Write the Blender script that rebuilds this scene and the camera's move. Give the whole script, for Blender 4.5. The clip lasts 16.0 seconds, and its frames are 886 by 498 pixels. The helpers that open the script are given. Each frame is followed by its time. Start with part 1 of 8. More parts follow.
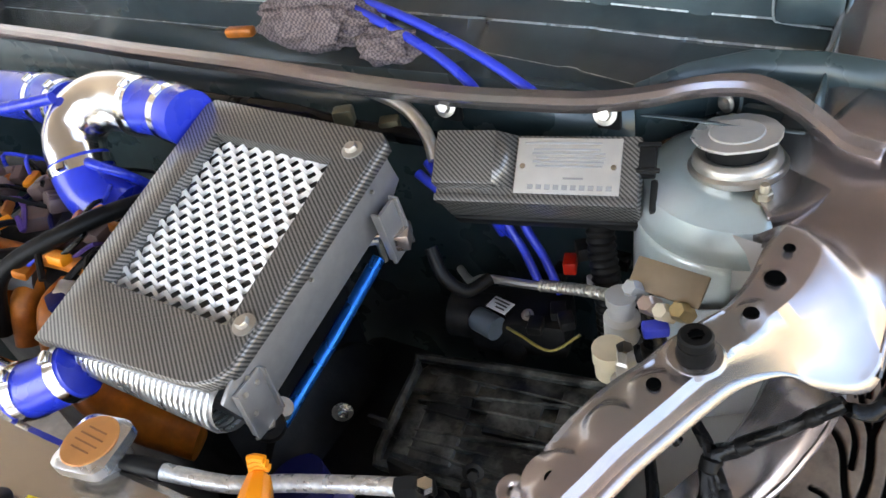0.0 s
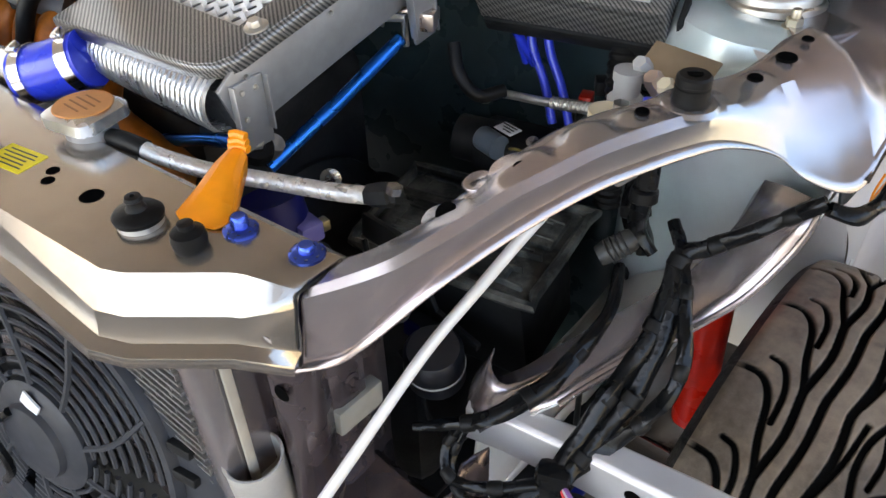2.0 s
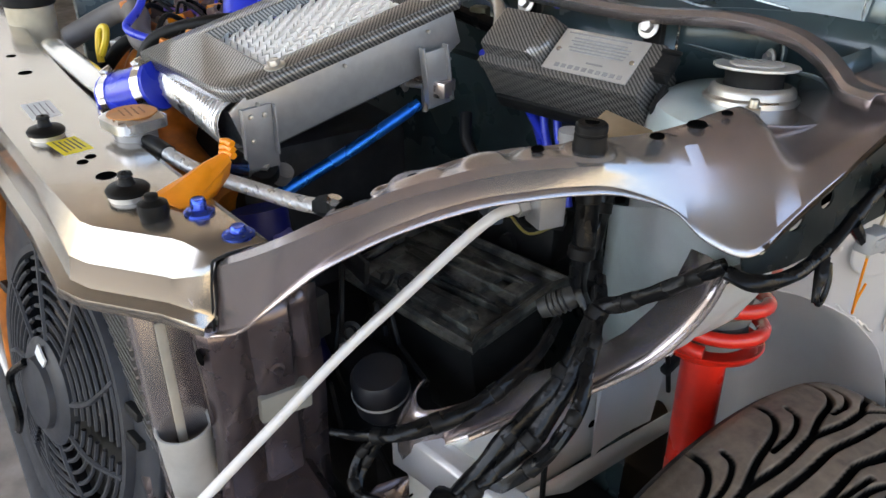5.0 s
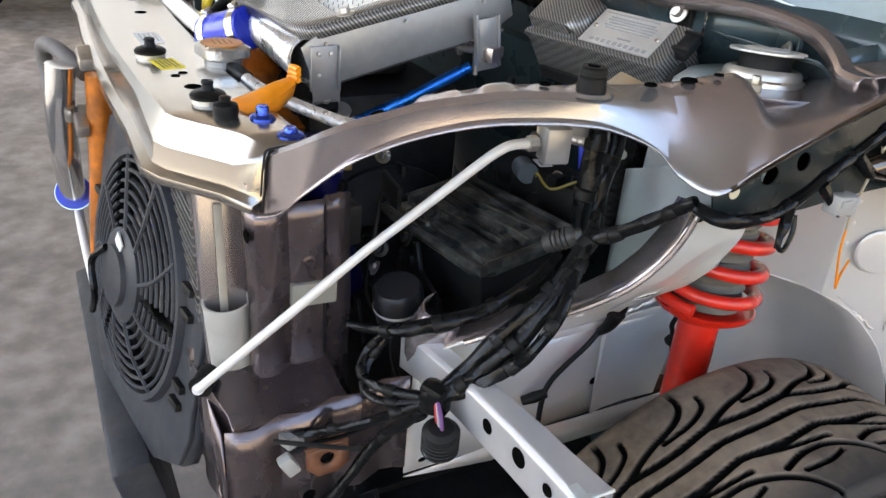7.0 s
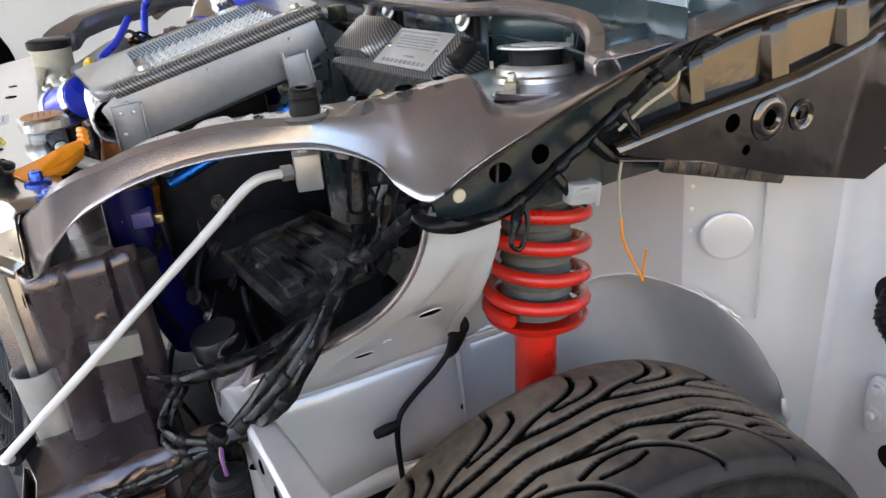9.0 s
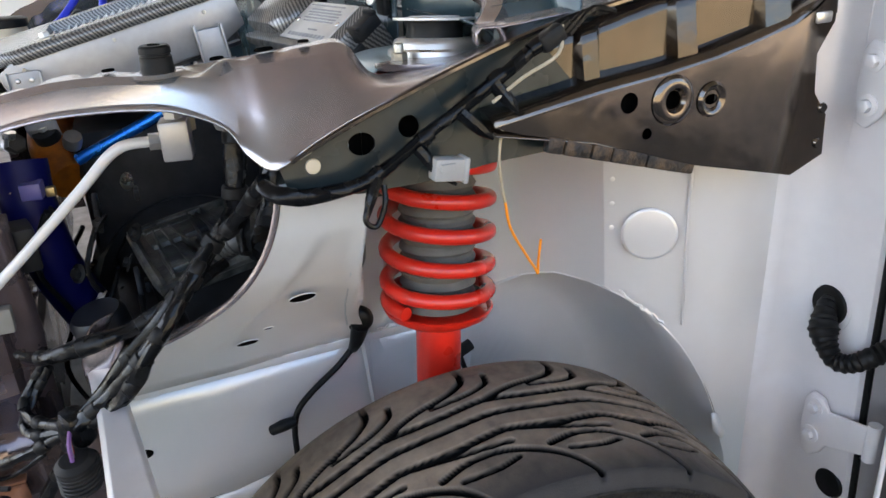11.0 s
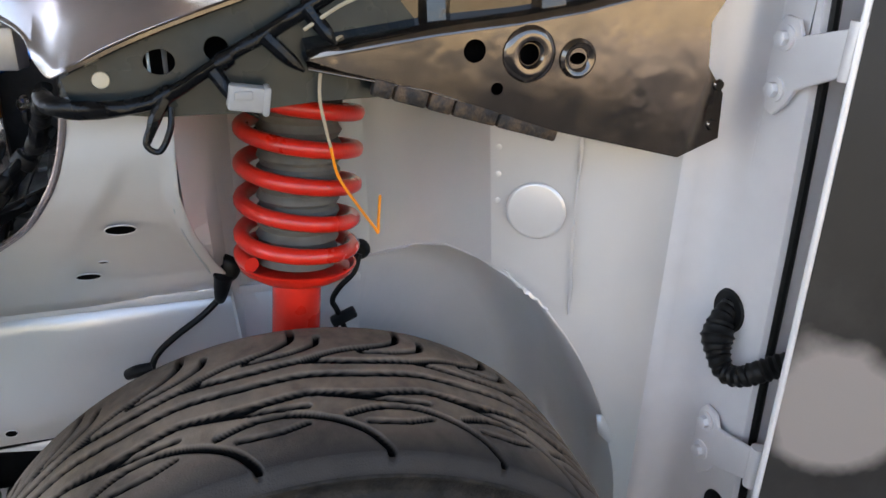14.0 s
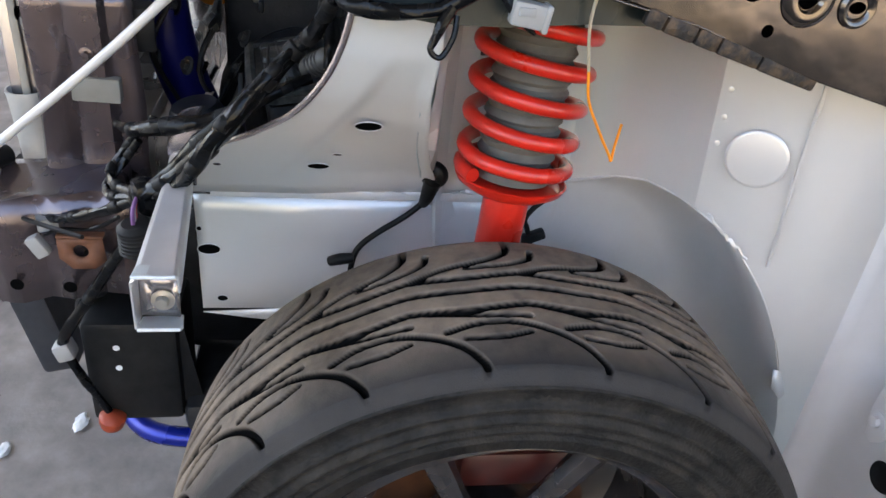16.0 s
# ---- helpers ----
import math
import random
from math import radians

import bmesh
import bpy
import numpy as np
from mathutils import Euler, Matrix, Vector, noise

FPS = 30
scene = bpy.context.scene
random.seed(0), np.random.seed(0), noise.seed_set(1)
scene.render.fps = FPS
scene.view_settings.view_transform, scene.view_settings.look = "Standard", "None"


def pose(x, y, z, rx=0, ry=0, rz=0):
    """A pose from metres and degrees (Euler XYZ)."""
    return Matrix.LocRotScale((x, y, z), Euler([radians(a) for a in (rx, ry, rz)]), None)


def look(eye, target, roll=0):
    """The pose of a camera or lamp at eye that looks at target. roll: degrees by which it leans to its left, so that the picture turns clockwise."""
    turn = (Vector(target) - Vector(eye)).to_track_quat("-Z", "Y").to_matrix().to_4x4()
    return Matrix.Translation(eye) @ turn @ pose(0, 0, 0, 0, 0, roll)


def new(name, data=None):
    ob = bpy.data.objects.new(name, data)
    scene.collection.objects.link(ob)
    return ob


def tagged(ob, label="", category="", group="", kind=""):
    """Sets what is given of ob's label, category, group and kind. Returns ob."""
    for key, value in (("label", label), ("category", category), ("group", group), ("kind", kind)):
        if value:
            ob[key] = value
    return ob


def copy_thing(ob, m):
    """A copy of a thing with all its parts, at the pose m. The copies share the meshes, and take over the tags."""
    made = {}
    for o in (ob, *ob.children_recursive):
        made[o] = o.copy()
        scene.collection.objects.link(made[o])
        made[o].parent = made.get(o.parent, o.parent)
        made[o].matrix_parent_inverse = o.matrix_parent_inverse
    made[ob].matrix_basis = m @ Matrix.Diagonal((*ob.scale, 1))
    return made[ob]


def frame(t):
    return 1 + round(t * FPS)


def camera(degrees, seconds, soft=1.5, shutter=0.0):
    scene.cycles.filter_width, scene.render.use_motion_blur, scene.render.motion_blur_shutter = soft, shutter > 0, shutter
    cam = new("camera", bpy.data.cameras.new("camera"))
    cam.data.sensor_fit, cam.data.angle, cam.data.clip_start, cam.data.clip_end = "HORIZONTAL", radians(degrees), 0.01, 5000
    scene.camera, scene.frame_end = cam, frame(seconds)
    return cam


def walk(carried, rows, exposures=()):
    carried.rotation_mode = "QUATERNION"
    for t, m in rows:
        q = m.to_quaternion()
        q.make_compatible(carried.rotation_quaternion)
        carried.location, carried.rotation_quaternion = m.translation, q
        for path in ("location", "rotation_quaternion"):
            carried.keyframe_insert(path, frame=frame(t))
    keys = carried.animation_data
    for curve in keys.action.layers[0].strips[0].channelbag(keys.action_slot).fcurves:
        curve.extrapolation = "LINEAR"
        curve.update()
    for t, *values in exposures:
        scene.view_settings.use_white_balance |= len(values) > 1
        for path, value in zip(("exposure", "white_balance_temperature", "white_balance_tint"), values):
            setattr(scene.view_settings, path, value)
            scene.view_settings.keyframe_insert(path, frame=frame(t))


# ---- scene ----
cam = camera(60.9, 16.0)
PATH = [
    (0, (0.5964, -0.1156, 1.2178), (-0.3702, 1.1018, -0.0404), -13.44),
    (0.5, (0.6068, -0.1519, 1.1955), (-0.2818, 1.0340, -0.1475), -8.05),
    (1, (0.5954, -0.1517, 1.1311), (-0.2947, 0.9313, -0.2956), -6.89),
    (1.5, (0.6017, -0.1623, 1.0784), (-0.3262, 1.0009, -0.2592), -6.31),
    (2, (0.6728, -0.2180, 1.0598), (-0.3340, 0.9687, -0.1970), -1.40),
    (2.5, (0.7343, -0.2611, 1.0729), (-0.3442, 0.8781, -0.1681), -1.31),
    (3, (0.7656, -0.2384, 1.0674), (-0.5397, 0.8403, 0.0026), -4.37),
    (3.5, (0.8070, -0.1977, 1.0579), (-0.5662, 0.8682, 0.0706), -2.24),
    (4, (0.8283, -0.1749, 1.0542), (-0.5643, 0.9188, 0.1230), -2.23),
    (4.5, (0.8399, -0.1592, 1.0303), (-0.5434, 0.9383, 0.0913), 0.18),
    (5, (0.8593, -0.1555, 1.0167), (-0.5577, 0.8760, 0.0527), 0.51),
    (5.2, (0.8697, -0.1528, 1.0009), (-0.5465, 0.8412, -0.0026), 0.78),
    (7.3, (1.0202, -0.1789, 0.9779), (-0.5443, 0.6801, 0.0754), 4.28),
    (7.5, (1.0384, -0.1670, 0.9732), (-0.5388, 0.6974, 0.0984), 1.58),
    (8, (1.0838, -0.1304, 0.9639), (-0.5298, 0.8041, 0.2413), -3.08),
    (8.5, (1.0835, -0.0144, 0.9615), (-0.6077, 0.7117, 0.1785), -5.48),
    (9, (1.1088, 0.0655, 0.9652), (-0.5471, 0.8259, 0.1396), -4.44),
    (9.5, (1.1142, 0.1184, 0.9627), (-0.5366, 0.8807, 0.1282), -5.04),
    (10, (1.1245, 0.1543, 0.9565), (-0.5230, 0.9611, 0.1616), -4.70),
    (10.2, (1.1298, 0.1672, 0.9504), (-0.5147, 0.9819, 0.1545), -3.99),
    (12.3, (1.1292, 0.2553, 0.8723), (-0.6241, 0.8258, 0.0957), -1.84),
    (12.5, (1.1362, 0.2843, 0.8762), (-0.6110, 0.8779, 0.1054), -2.12),
    (13, (1.1413, 0.3293, 0.8817), (-0.6214, 0.9588, 0.1762), -4.39),
    (13.5, (1.1504, 0.3543, 0.8847), (-0.6023, 0.9592, 0.1336), -2.11),
    (14, (1.1589, 0.3671, 0.8657), (-0.5673, 0.9690, 0.0533), 2.00),
    (14.5, (1.1583, 0.3448, 0.8470), (-0.5805, 0.8514, -0.0006), 2.91),
    (15, (1.1539, 0.3019, 0.8534), (-0.5789, 0.7168, -0.0559), 3.82),
    (15.5, (1.1577, 0.2769, 0.8538), (-0.5739, 0.6636, -0.0682), 5.89),
    (16, (1.1584, 0.2630, 0.8650), (-0.5405, 0.5925, -0.1385), 6.33),
]
walk(cam, [(t, look(eye, target, roll)) for t, eye, target, roll in PATH], [(0, 3.1, 7250, 10), (2, 2.95, 7250, 10), (5, 2.68, 7200, 10), (7.5, 2.95, 7150, 10), (8.5, 2.75, 7050, 10), (10, 2.8, 6900, 10), (12.5, 2.85, 6750, 10), (14, 2.62, 6750, 10), (16, 2.92, 6750, 10)])

# ---------------------------------------------------------------- world and light
world = bpy.data.worlds.new("sky")
scene.world = world
world.use_nodes = True
wn = world.node_tree
sky = wn.nodes.new("ShaderNodeTexSky")
sky.sky_type = "NISHITA"
sky.sun_disc = False
sky.sun_elevation = radians(60)
sky.sun_rotation = radians(216)
sky.altitude = 100
sky.dust_density = 3.0
wn.links.new(sky.outputs[0], wn.nodes["Background"].inputs[0])
wn.nodes["Background"].inputs[1].default_value = 0.15
sun = new("sun", bpy.data.lights.new("sun", "SUN"))
sun.data.energy = 4.0
sun.data.angle = radians(0.6)
sun.data.color = (1.0, 0.95, 0.88)
sun.matrix_world = look((-1.7, -2.3, 4.2), (0, 0, 0))

# ---------------------------------------------------------------- materials
MATS = {}


def mat(name, colour, rough=0.5, metal=0.0, vary=0.15, scale=30.0, bump=0.0, bump_scale=200.0, coat=0.0,
        dirt_tint=None, tint_amount=0.5, tint_scale=6.0, rough_vary=0.1, transmission=0.0, spec=0.5, tint_detail=8.0):
    """A surface with grain at one scale and soiled or tinted patches at another."""
    if name in MATS:
        return MATS[name]
    m = bpy.data.materials.new(name)
    m.use_nodes = True
    nt = m.node_tree
    b = nt.nodes["Principled BSDF"]
    co = nt.nodes.new("ShaderNodeTexCoord")
    n1 = nt.nodes.new("ShaderNodeTexNoise")
    n1.inputs["Scale"].default_value = scale
    n1.inputs["Detail"].default_value = 6
    nt.links.new(co.outputs["Object"], n1.inputs["Vector"])
    ramp = nt.nodes.new("ShaderNodeMapRange")
    ramp.inputs["From Min"].default_value, ramp.inputs["From Max"].default_value = 0.3, 0.7
    ramp.inputs["To Min"].default_value, ramp.inputs["To Max"].default_value = 1 - vary, 1 + vary
    nt.links.new(n1.outputs["Fac"], ramp.inputs["Value"])
    mul = nt.nodes.new("ShaderNodeMix")
    mul.data_type, mul.blend_type = "RGBA", "MULTIPLY"
    mul.inputs["Factor"].default_value = 1
    mul.inputs[6].default_value = (*colour, 1)
    nt.links.new(ramp.outputs[0], mul.inputs[7])
    out = mul.outputs[2]
    if dirt_tint:
        n2 = nt.nodes.new("ShaderNodeTexNoise")
        n2.inputs["Scale"].default_value = tint_scale
        n2.inputs["Detail"].default_value = tint_detail
        n2.inputs["Roughness"].default_value = 0.65
        nt.links.new(co.outputs["Object"], n2.inputs["Vector"])
        r2 = nt.nodes.new("ShaderNodeMapRange")
        r2.inputs["From Min"].default_value, r2.inputs["From Max"].default_value = 0.42, 0.68
        r2.inputs["To Min"].default_value, r2.inputs["To Max"].default_value = 0, tint_amount
        nt.links.new(n2.outputs["Fac"], r2.inputs["Value"])
        mx = nt.nodes.new("ShaderNodeMix")
        mx.data_type = "RGBA"
        nt.links.new(r2.outputs[0], mx.inputs["Factor"])
        nt.links.new(out, mx.inputs[6])
        mx.inputs[7].default_value = (*dirt_tint, 1)
        out = mx.outputs[2]
    nt.links.new(out, b.inputs["Base Color"])
    n3 = nt.nodes.new("ShaderNodeTexNoise")
    n3.inputs["Scale"].default_value = scale * 0.35
    n3.inputs["Detail"].default_value = 4
    nt.links.new(co.outputs["Object"], n3.inputs["Vector"])
    r3 = nt.nodes.new("ShaderNodeMapRange")
    r3.inputs["From Min"].default_value, r3.inputs["From Max"].default_value = 0.3, 0.7
    r3.inputs["To Min"].default_value = max(0.02, rough - rough_vary)
    r3.inputs["To Max"].default_value = min(1, rough + rough_vary)
    nt.links.new(n3.outputs["Fac"], r3.inputs["Value"])
    nt.links.new(r3.outputs[0], b.inputs["Roughness"])
    b.inputs["Metallic"].default_value = metal
    b.inputs["Coat Weight"].default_value = coat
    b.inputs["Coat Roughness"].default_value = 0.06
    b.inputs["Specular IOR Level"].default_value = spec
    b.inputs["Transmission Weight"].default_value = transmission
    if bump:
        n4 = nt.nodes.new("ShaderNodeTexNoise")
        n4.inputs["Scale"].default_value = bump_scale
        n4.inputs["Detail"].default_value = 3
        nt.links.new(co.outputs["Object"], n4.inputs["Vector"])
        bp = nt.nodes.new("ShaderNodeBump")
        bp.inputs["Strength"].default_value = bump
        bp.inputs["Distance"].default_value = 0.002
        nt.links.new(n4.outputs["Fac"], bp.inputs["Height"])
        nt.links.new(bp.outputs[0], b.inputs["Normal"])
    MATS[name] = m
    return m


def carbon():
    """Twill-weave carbon fibre under clear resin."""
    m = bpy.data.materials.new("carbon_twill")
    m.use_nodes = True
    nt = m.node_tree
    b = nt.nodes["Principled BSDF"]
    co = nt.nodes.new("ShaderNodeTexCoord")
    sp = nt.nodes.new("ShaderNodeSeparateXYZ")
    nt.links.new(co.outputs["Object"], sp.inputs[0])

    def math_node(op, a, c=0.0):
        n = nt.nodes.new("ShaderNodeMath")
        n.operation = op
        for i, v in enumerate((a, c)):
            if isinstance(v, (int, float)):
                n.inputs[i].default_value = v
            else:
                nt.links.new(v, n.inputs[i])
        return n.outputs[0]
    s = 0.0014
    u = math_node("FLOOR", math_node("DIVIDE", math_node("ADD", sp.outputs[0], math_node("MULTIPLY", sp.outputs[2], 0.15)), s))
    v = math_node("FLOOR", math_node("DIVIDE", math_node("ADD", sp.outputs[1], math_node("MULTIPLY", sp.outputs[2], 1.0)), s))
    w = math_node("FLOORED_MODULO", math_node("ADD", u, v), 4.0)
    f = math_node("LESS_THAN", w, 2.0)
    mx = nt.nodes.new("ShaderNodeMix")
    mx.data_type = "RGBA"
    mx.inputs[6].default_value = (0.045, 0.044, 0.042, 1)
    mx.inputs[7].default_value = (0.21, 0.20, 0.185, 1)
    nt.links.new(f, mx.inputs["Factor"])
    nt.links.new(mx.outputs[2], b.inputs["Base Color"])
    r = nt.nodes.new("ShaderNodeMapRange")
    r.inputs["To Min"].default_value, r.inputs["To Max"].default_value = 0.5, 0.28
    nt.links.new(f, r.inputs["Value"])
    nt.links.new(r.outputs[0], b.inputs["Roughness"])
    b.inputs["Metallic"].default_value = 0.3
    b.inputs["Coat Weight"].default_value = 0.5
    b.inputs["Coat Roughness"].default_value = 0.08
    return m


def braid(name, colour, pitch, metal):
    """Woven or ribbed sleeve: fine crossing bands."""
    m = mat(name, colour, 0.32, metal, 0.1, 300)
    nt = m.node_tree
    b = nt.nodes["Principled BSDF"]
    co = nt.nodes.new("ShaderNodeTexCoord")
    hs = []
    for rot in (0.9, -0.9):
        mp = nt.nodes.new("ShaderNodeMapping")
        mp.inputs["Rotation"].default_value = (0.4, 0.3, rot)
        nt.links.new(co.outputs["Object"], mp.inputs["Vector"])
        w = nt.nodes.new("ShaderNodeTexWave")
        w.inputs["Scale"].default_value = 1 / pitch / 6
        nt.links.new(mp.outputs[0], w.inputs["Vector"])
        hs.append(w.outputs["Fac"])
    mxx = nt.nodes.new("ShaderNodeMath")
    mxx.operation = "MAXIMUM"
    nt.links.new(hs[0], mxx.inputs[0])
    nt.links.new(hs[1], mxx.inputs[1])
    bp = nt.nodes.new("ShaderNodeBump")
    bp.inputs["Strength"].default_value = 0.6
    bp.inputs["Distance"].default_value = 0.001
    nt.links.new(mxx.outputs[0], bp.inputs["Height"])
    nt.links.new(bp.outputs[0], b.inputs["Normal"])
    return m


def checked_cloth():
    m = mat("checked_cotton", (0.17, 0.13, 0.12), 0.9, 0, 0.2, 120, 0.3, 600)
    nt = m.node_tree
    b = nt.nodes["Principled BSDF"]
    co = nt.nodes.new("ShaderNodeTexCoord")
    ck = nt.nodes.new("ShaderNodeTexChecker")
    ck.inputs["Scale"].default_value = 300
    ck.inputs["Color1"].default_value = (0.21, 0.165, 0.16, 1)
    ck.inputs["Color2"].default_value = (0.09, 0.07, 0.075, 1)
    nt.links.new(co.outputs["Object"], ck.inputs["Vector"])
    nt.links.new(ck.outputs["Color"], b.inputs["Base Color"])
    return m


# The bluish patches put reflected sky into the rail's paint colour.
PAINT = mat("mauve_silver_paint", (0.39, 0.338, 0.335), 0.26, 0.82, 0.06, 60, 0.05, 900, 0.1, (0.32, 0.37, 0.38), 0.55, 9, rough_vary=0.0, tint_detail=1.0)
TOWER = mat("teal_silver_paint", (0.50, 0.60, 0.60), 0.30, 0.25, 0.06, 40, 0.05, 700, 0.4, (0.52, 0.48, 0.50), 0.7, 8, rough_vary=0.0, tint_detail=1.0)
GLOSSBLACK = mat("glossy_black_brown_paint", (0.014, 0.022, 0.023), 0.26, 0.0, 0.2, 50, 0.3, 20, 0.05, (0.030, 0.027, 0.023), 0.5, 9, spec=0.25)
# Tan copy of the mauve paint; the brown roof's reflection is put into it.
PAINT_FRONT = mat("roof_tinted_silver_paint", (0.40, 0.36, 0.315), 0.21, 0.85, 0.06, 60, 0.05, 700, 0.35, (0.32, 0.28, 0.23), 0.4, 10, rough_vary=0.0, tint_detail=1.0)
PAINT_DARK = mat("dark_pewter_paint", (0.125, 0.102, 0.082), 0.13, 0.9, 0.12, 50, 0.7, 16, 0.6, (0.05, 0.045, 0.04), 0.4, 8)
# Darker copy of the mauve paint; shade on the posts is in its colour.
PAINT_SHADED = mat("shaded_mauve_paint", (0.12, 0.094, 0.098), 0.26, 0.75, 0.1, 50, 0.05, 800, 0.4, (0.10, 0.08, 0.08), 0.45, 8)
PAINT_TEAL = mat("dark_teal_paint", (0.034, 0.058, 0.064), 0.30, 0.1, 0.12, 40, 0.04, 700, 0.1, (0.03, 0.035, 0.035), 0.5, 7)
SCUTTLE = mat("glossy_dark_teal_paint", (0.066, 0.098, 0.106), 0.24, 0.3, 0.12, 30, 0.25, 60, 0.5, (0.10, 0.10, 0.105), 0.5, 7, rough_vary=0.0, tint_detail=2.0)
# Bluish patches copy the reflections on the wheel house as colour.
WELL = mat("white_silver_primer", (0.67, 0.645, 0.62), 0.33, 0.3, 0.02, 25, 0.06, 120, 0.35, (0.50, 0.575, 0.60), 0.7, 5, rough_vary=0.0, tint_detail=0.0)
# Pale colour for strips that stand in for highlights on the scuttle creases.
EDGE_HIGHLIGHT = mat("pale_teal_highlight", (0.55, 0.60, 0.60), 0.28, 0.5, 0.2, 120)
PILLAR = mat("white_pillar_paint", (0.70, 0.68, 0.68), 0.35, 0.2, 0.04, 25, 0.04, 500, 0.3, (0.60, 0.57, 0.55), 0.3, 4, rough_vary=0.0, tint_detail=0.0)
RUBBER = mat("black_rubber", (0.006, 0.006, 0.006), 0.45, 0, 0.3, 80, 0.1, 500, spec=0.18)
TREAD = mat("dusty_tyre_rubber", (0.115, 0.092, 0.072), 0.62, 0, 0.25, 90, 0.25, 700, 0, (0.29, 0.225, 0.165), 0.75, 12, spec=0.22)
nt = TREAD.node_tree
# Grooves darken with depth: their shade is mixed into the tread colour.
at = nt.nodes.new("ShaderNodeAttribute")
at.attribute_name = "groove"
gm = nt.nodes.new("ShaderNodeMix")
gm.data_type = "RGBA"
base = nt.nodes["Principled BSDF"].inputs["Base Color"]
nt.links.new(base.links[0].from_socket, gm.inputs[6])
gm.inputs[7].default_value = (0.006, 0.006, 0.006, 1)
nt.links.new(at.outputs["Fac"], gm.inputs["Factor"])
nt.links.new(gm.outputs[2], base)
oc = nt.nodes.new("ShaderNodeTexCoord")
ox = nt.nodes.new("ShaderNodeSeparateXYZ")
nt.links.new(oc.outputs["Object"], ox.inputs[0])
clean = nt.nodes.new("ShaderNodeMapRange")
clean.inputs["From Min"].default_value, clean.inputs["From Max"].default_value = 0.035, 0.085
clean.inputs["To Max"].default_value = 0.92
nt.links.new(ox.outputs[0], clean.inputs["Value"])
sm = nt.nodes.new("ShaderNodeMix")
sm.data_type = "RGBA"
nt.links.new(clean.outputs[0], sm.inputs["Factor"])
nt.links.new(gm.inputs[6].links[0].from_socket, sm.inputs[6])
sm.inputs[7].default_value = (0.022, 0.023, 0.025, 1)
nt.links.new(sm.outputs[2], gm.inputs[6])
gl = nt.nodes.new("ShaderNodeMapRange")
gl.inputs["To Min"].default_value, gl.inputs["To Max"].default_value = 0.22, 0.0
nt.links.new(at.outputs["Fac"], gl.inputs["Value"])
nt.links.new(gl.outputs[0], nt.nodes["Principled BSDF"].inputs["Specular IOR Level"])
SIDEWALL = mat("tyre_sidewall", (0.014, 0.0138, 0.0135), 0.5, 0, 0.4, 160, 0.6, 300, 0, (0.045, 0.040, 0.034), 0.7, 38, spec=0.12)
RIM = mat("dark_polished_rim", (0.17, 0.16, 0.155), 0.22, 0.9, 0.15, 60, 0, 200, 0, (0.05, 0.03, 0.02), 0.5, 20)
BLACK = mat("black_plastic", (0.010, 0.0105, 0.011), 0.45, 0, 0.25, 70, 0.08, 600, 0, (0.035, 0.033, 0.03), 0.3, 16, spec=0.16)
FANBLACK = mat("fan_plastic", (0.026, 0.029, 0.036), 0.5, 0, 0.15, 70, 0.06, 600, 0, (0.07, 0.068, 0.066), 0.3, 16, spec=0.3)
DUSTY = mat("dusty_black_plastic", (0.008, 0.009, 0.009), 0.38, 0, 0.3, 50, 0.2, 300, 0, (0.17, 0.175, 0.155), 0.8, 30, spec=0.45)
TAPE = mat("harness_tape", (0.0035, 0.004, 0.0045), 0.24, 0, 0.35, 90, 0.3, 160, spec=0.22)
RED = mat("red_spring_paint", (0.62, 0.018, 0.008), 0.32, 0, 0.1, 60, 0.05, 500, 0.3, (0.30, 0.02, 0.01), 0.3, 20)
BELLOW = mat("grey_bellows_rubber", (0.105, 0.098, 0.082), 0.7, 0, 0.15, 90, 0.1, 500)
ALU = mat("satin_aluminium", (0.34, 0.335, 0.33), 0.38, 0.6, 0.06, 90, 0.04, 900)
ALU_BRIGHT = mat("bright_aluminium", (0.80, 0.80, 0.80), 0.28, 0.9, 0.05, 90)
CHROME = mat("polished_metal", (0.80, 0.79, 0.77), 0.17, 1.0, 0.03, 40, rough_vary=0.05)
STEEL = mat("zinc_steel", (0.55, 0.53, 0.49), 0.35, 0.9, 0.12, 80, 0.08, 500)
BRASS = mat("yellow_zinc", (0.50, 0.40, 0.20), 0.35, 0.9, 0.15, 80)
WHITEROD = mat("white_painted_rod", (0.62, 0.60, 0.57), 0.38, 0.1, 0.05, 40)
GREYPIPE = mat("grey_painted_tube", (0.40, 0.39, 0.36), 0.5, 0.1, 0.08, 40, 0.1, 300, 0, (0.22, 0.20, 0.17), 0.4, 14)
SILICONE = mat("blue_silicone", (0.020, 0.045, 0.58), 0.30, 0, 0.08, 60, 0.05, 500, 0.3)
DEEPBLUE = mat("deep_blue_paint", (0.003, 0.004, 0.065), 0.4, 0.0, 0.15, 40, spec=0.2)
ANO_BLUE = mat("blue_anodised", (0.01, 0.16, 0.62), 0.25, 0.8, 0.06, 60)
ANO_PURPLE = mat("indigo_anodised", (0.06, 0.12, 0.60), 0.25, 0.9, 0.06, 60)
ORANGE = mat("orange_plastic", (0.85, 0.27, 0.008), 0.38, 0, 0.08, 60)
ORANGE_DIRTY = mat("orange_painted_metal", (0.55, 0.16, 0.015), 0.4, 0.2, 0.3, 50, 0.1, 300, 0, (0.12, 0.05, 0.02), 0.6, 20)
YELLOW = mat("yellow_label", (0.85, 0.68, 0.02), 0.5, 0, 0.05, 80)
WHITELABEL = mat("white_label", (0.72, 0.74, 0.74), 0.45, 0, 0.06, 80)
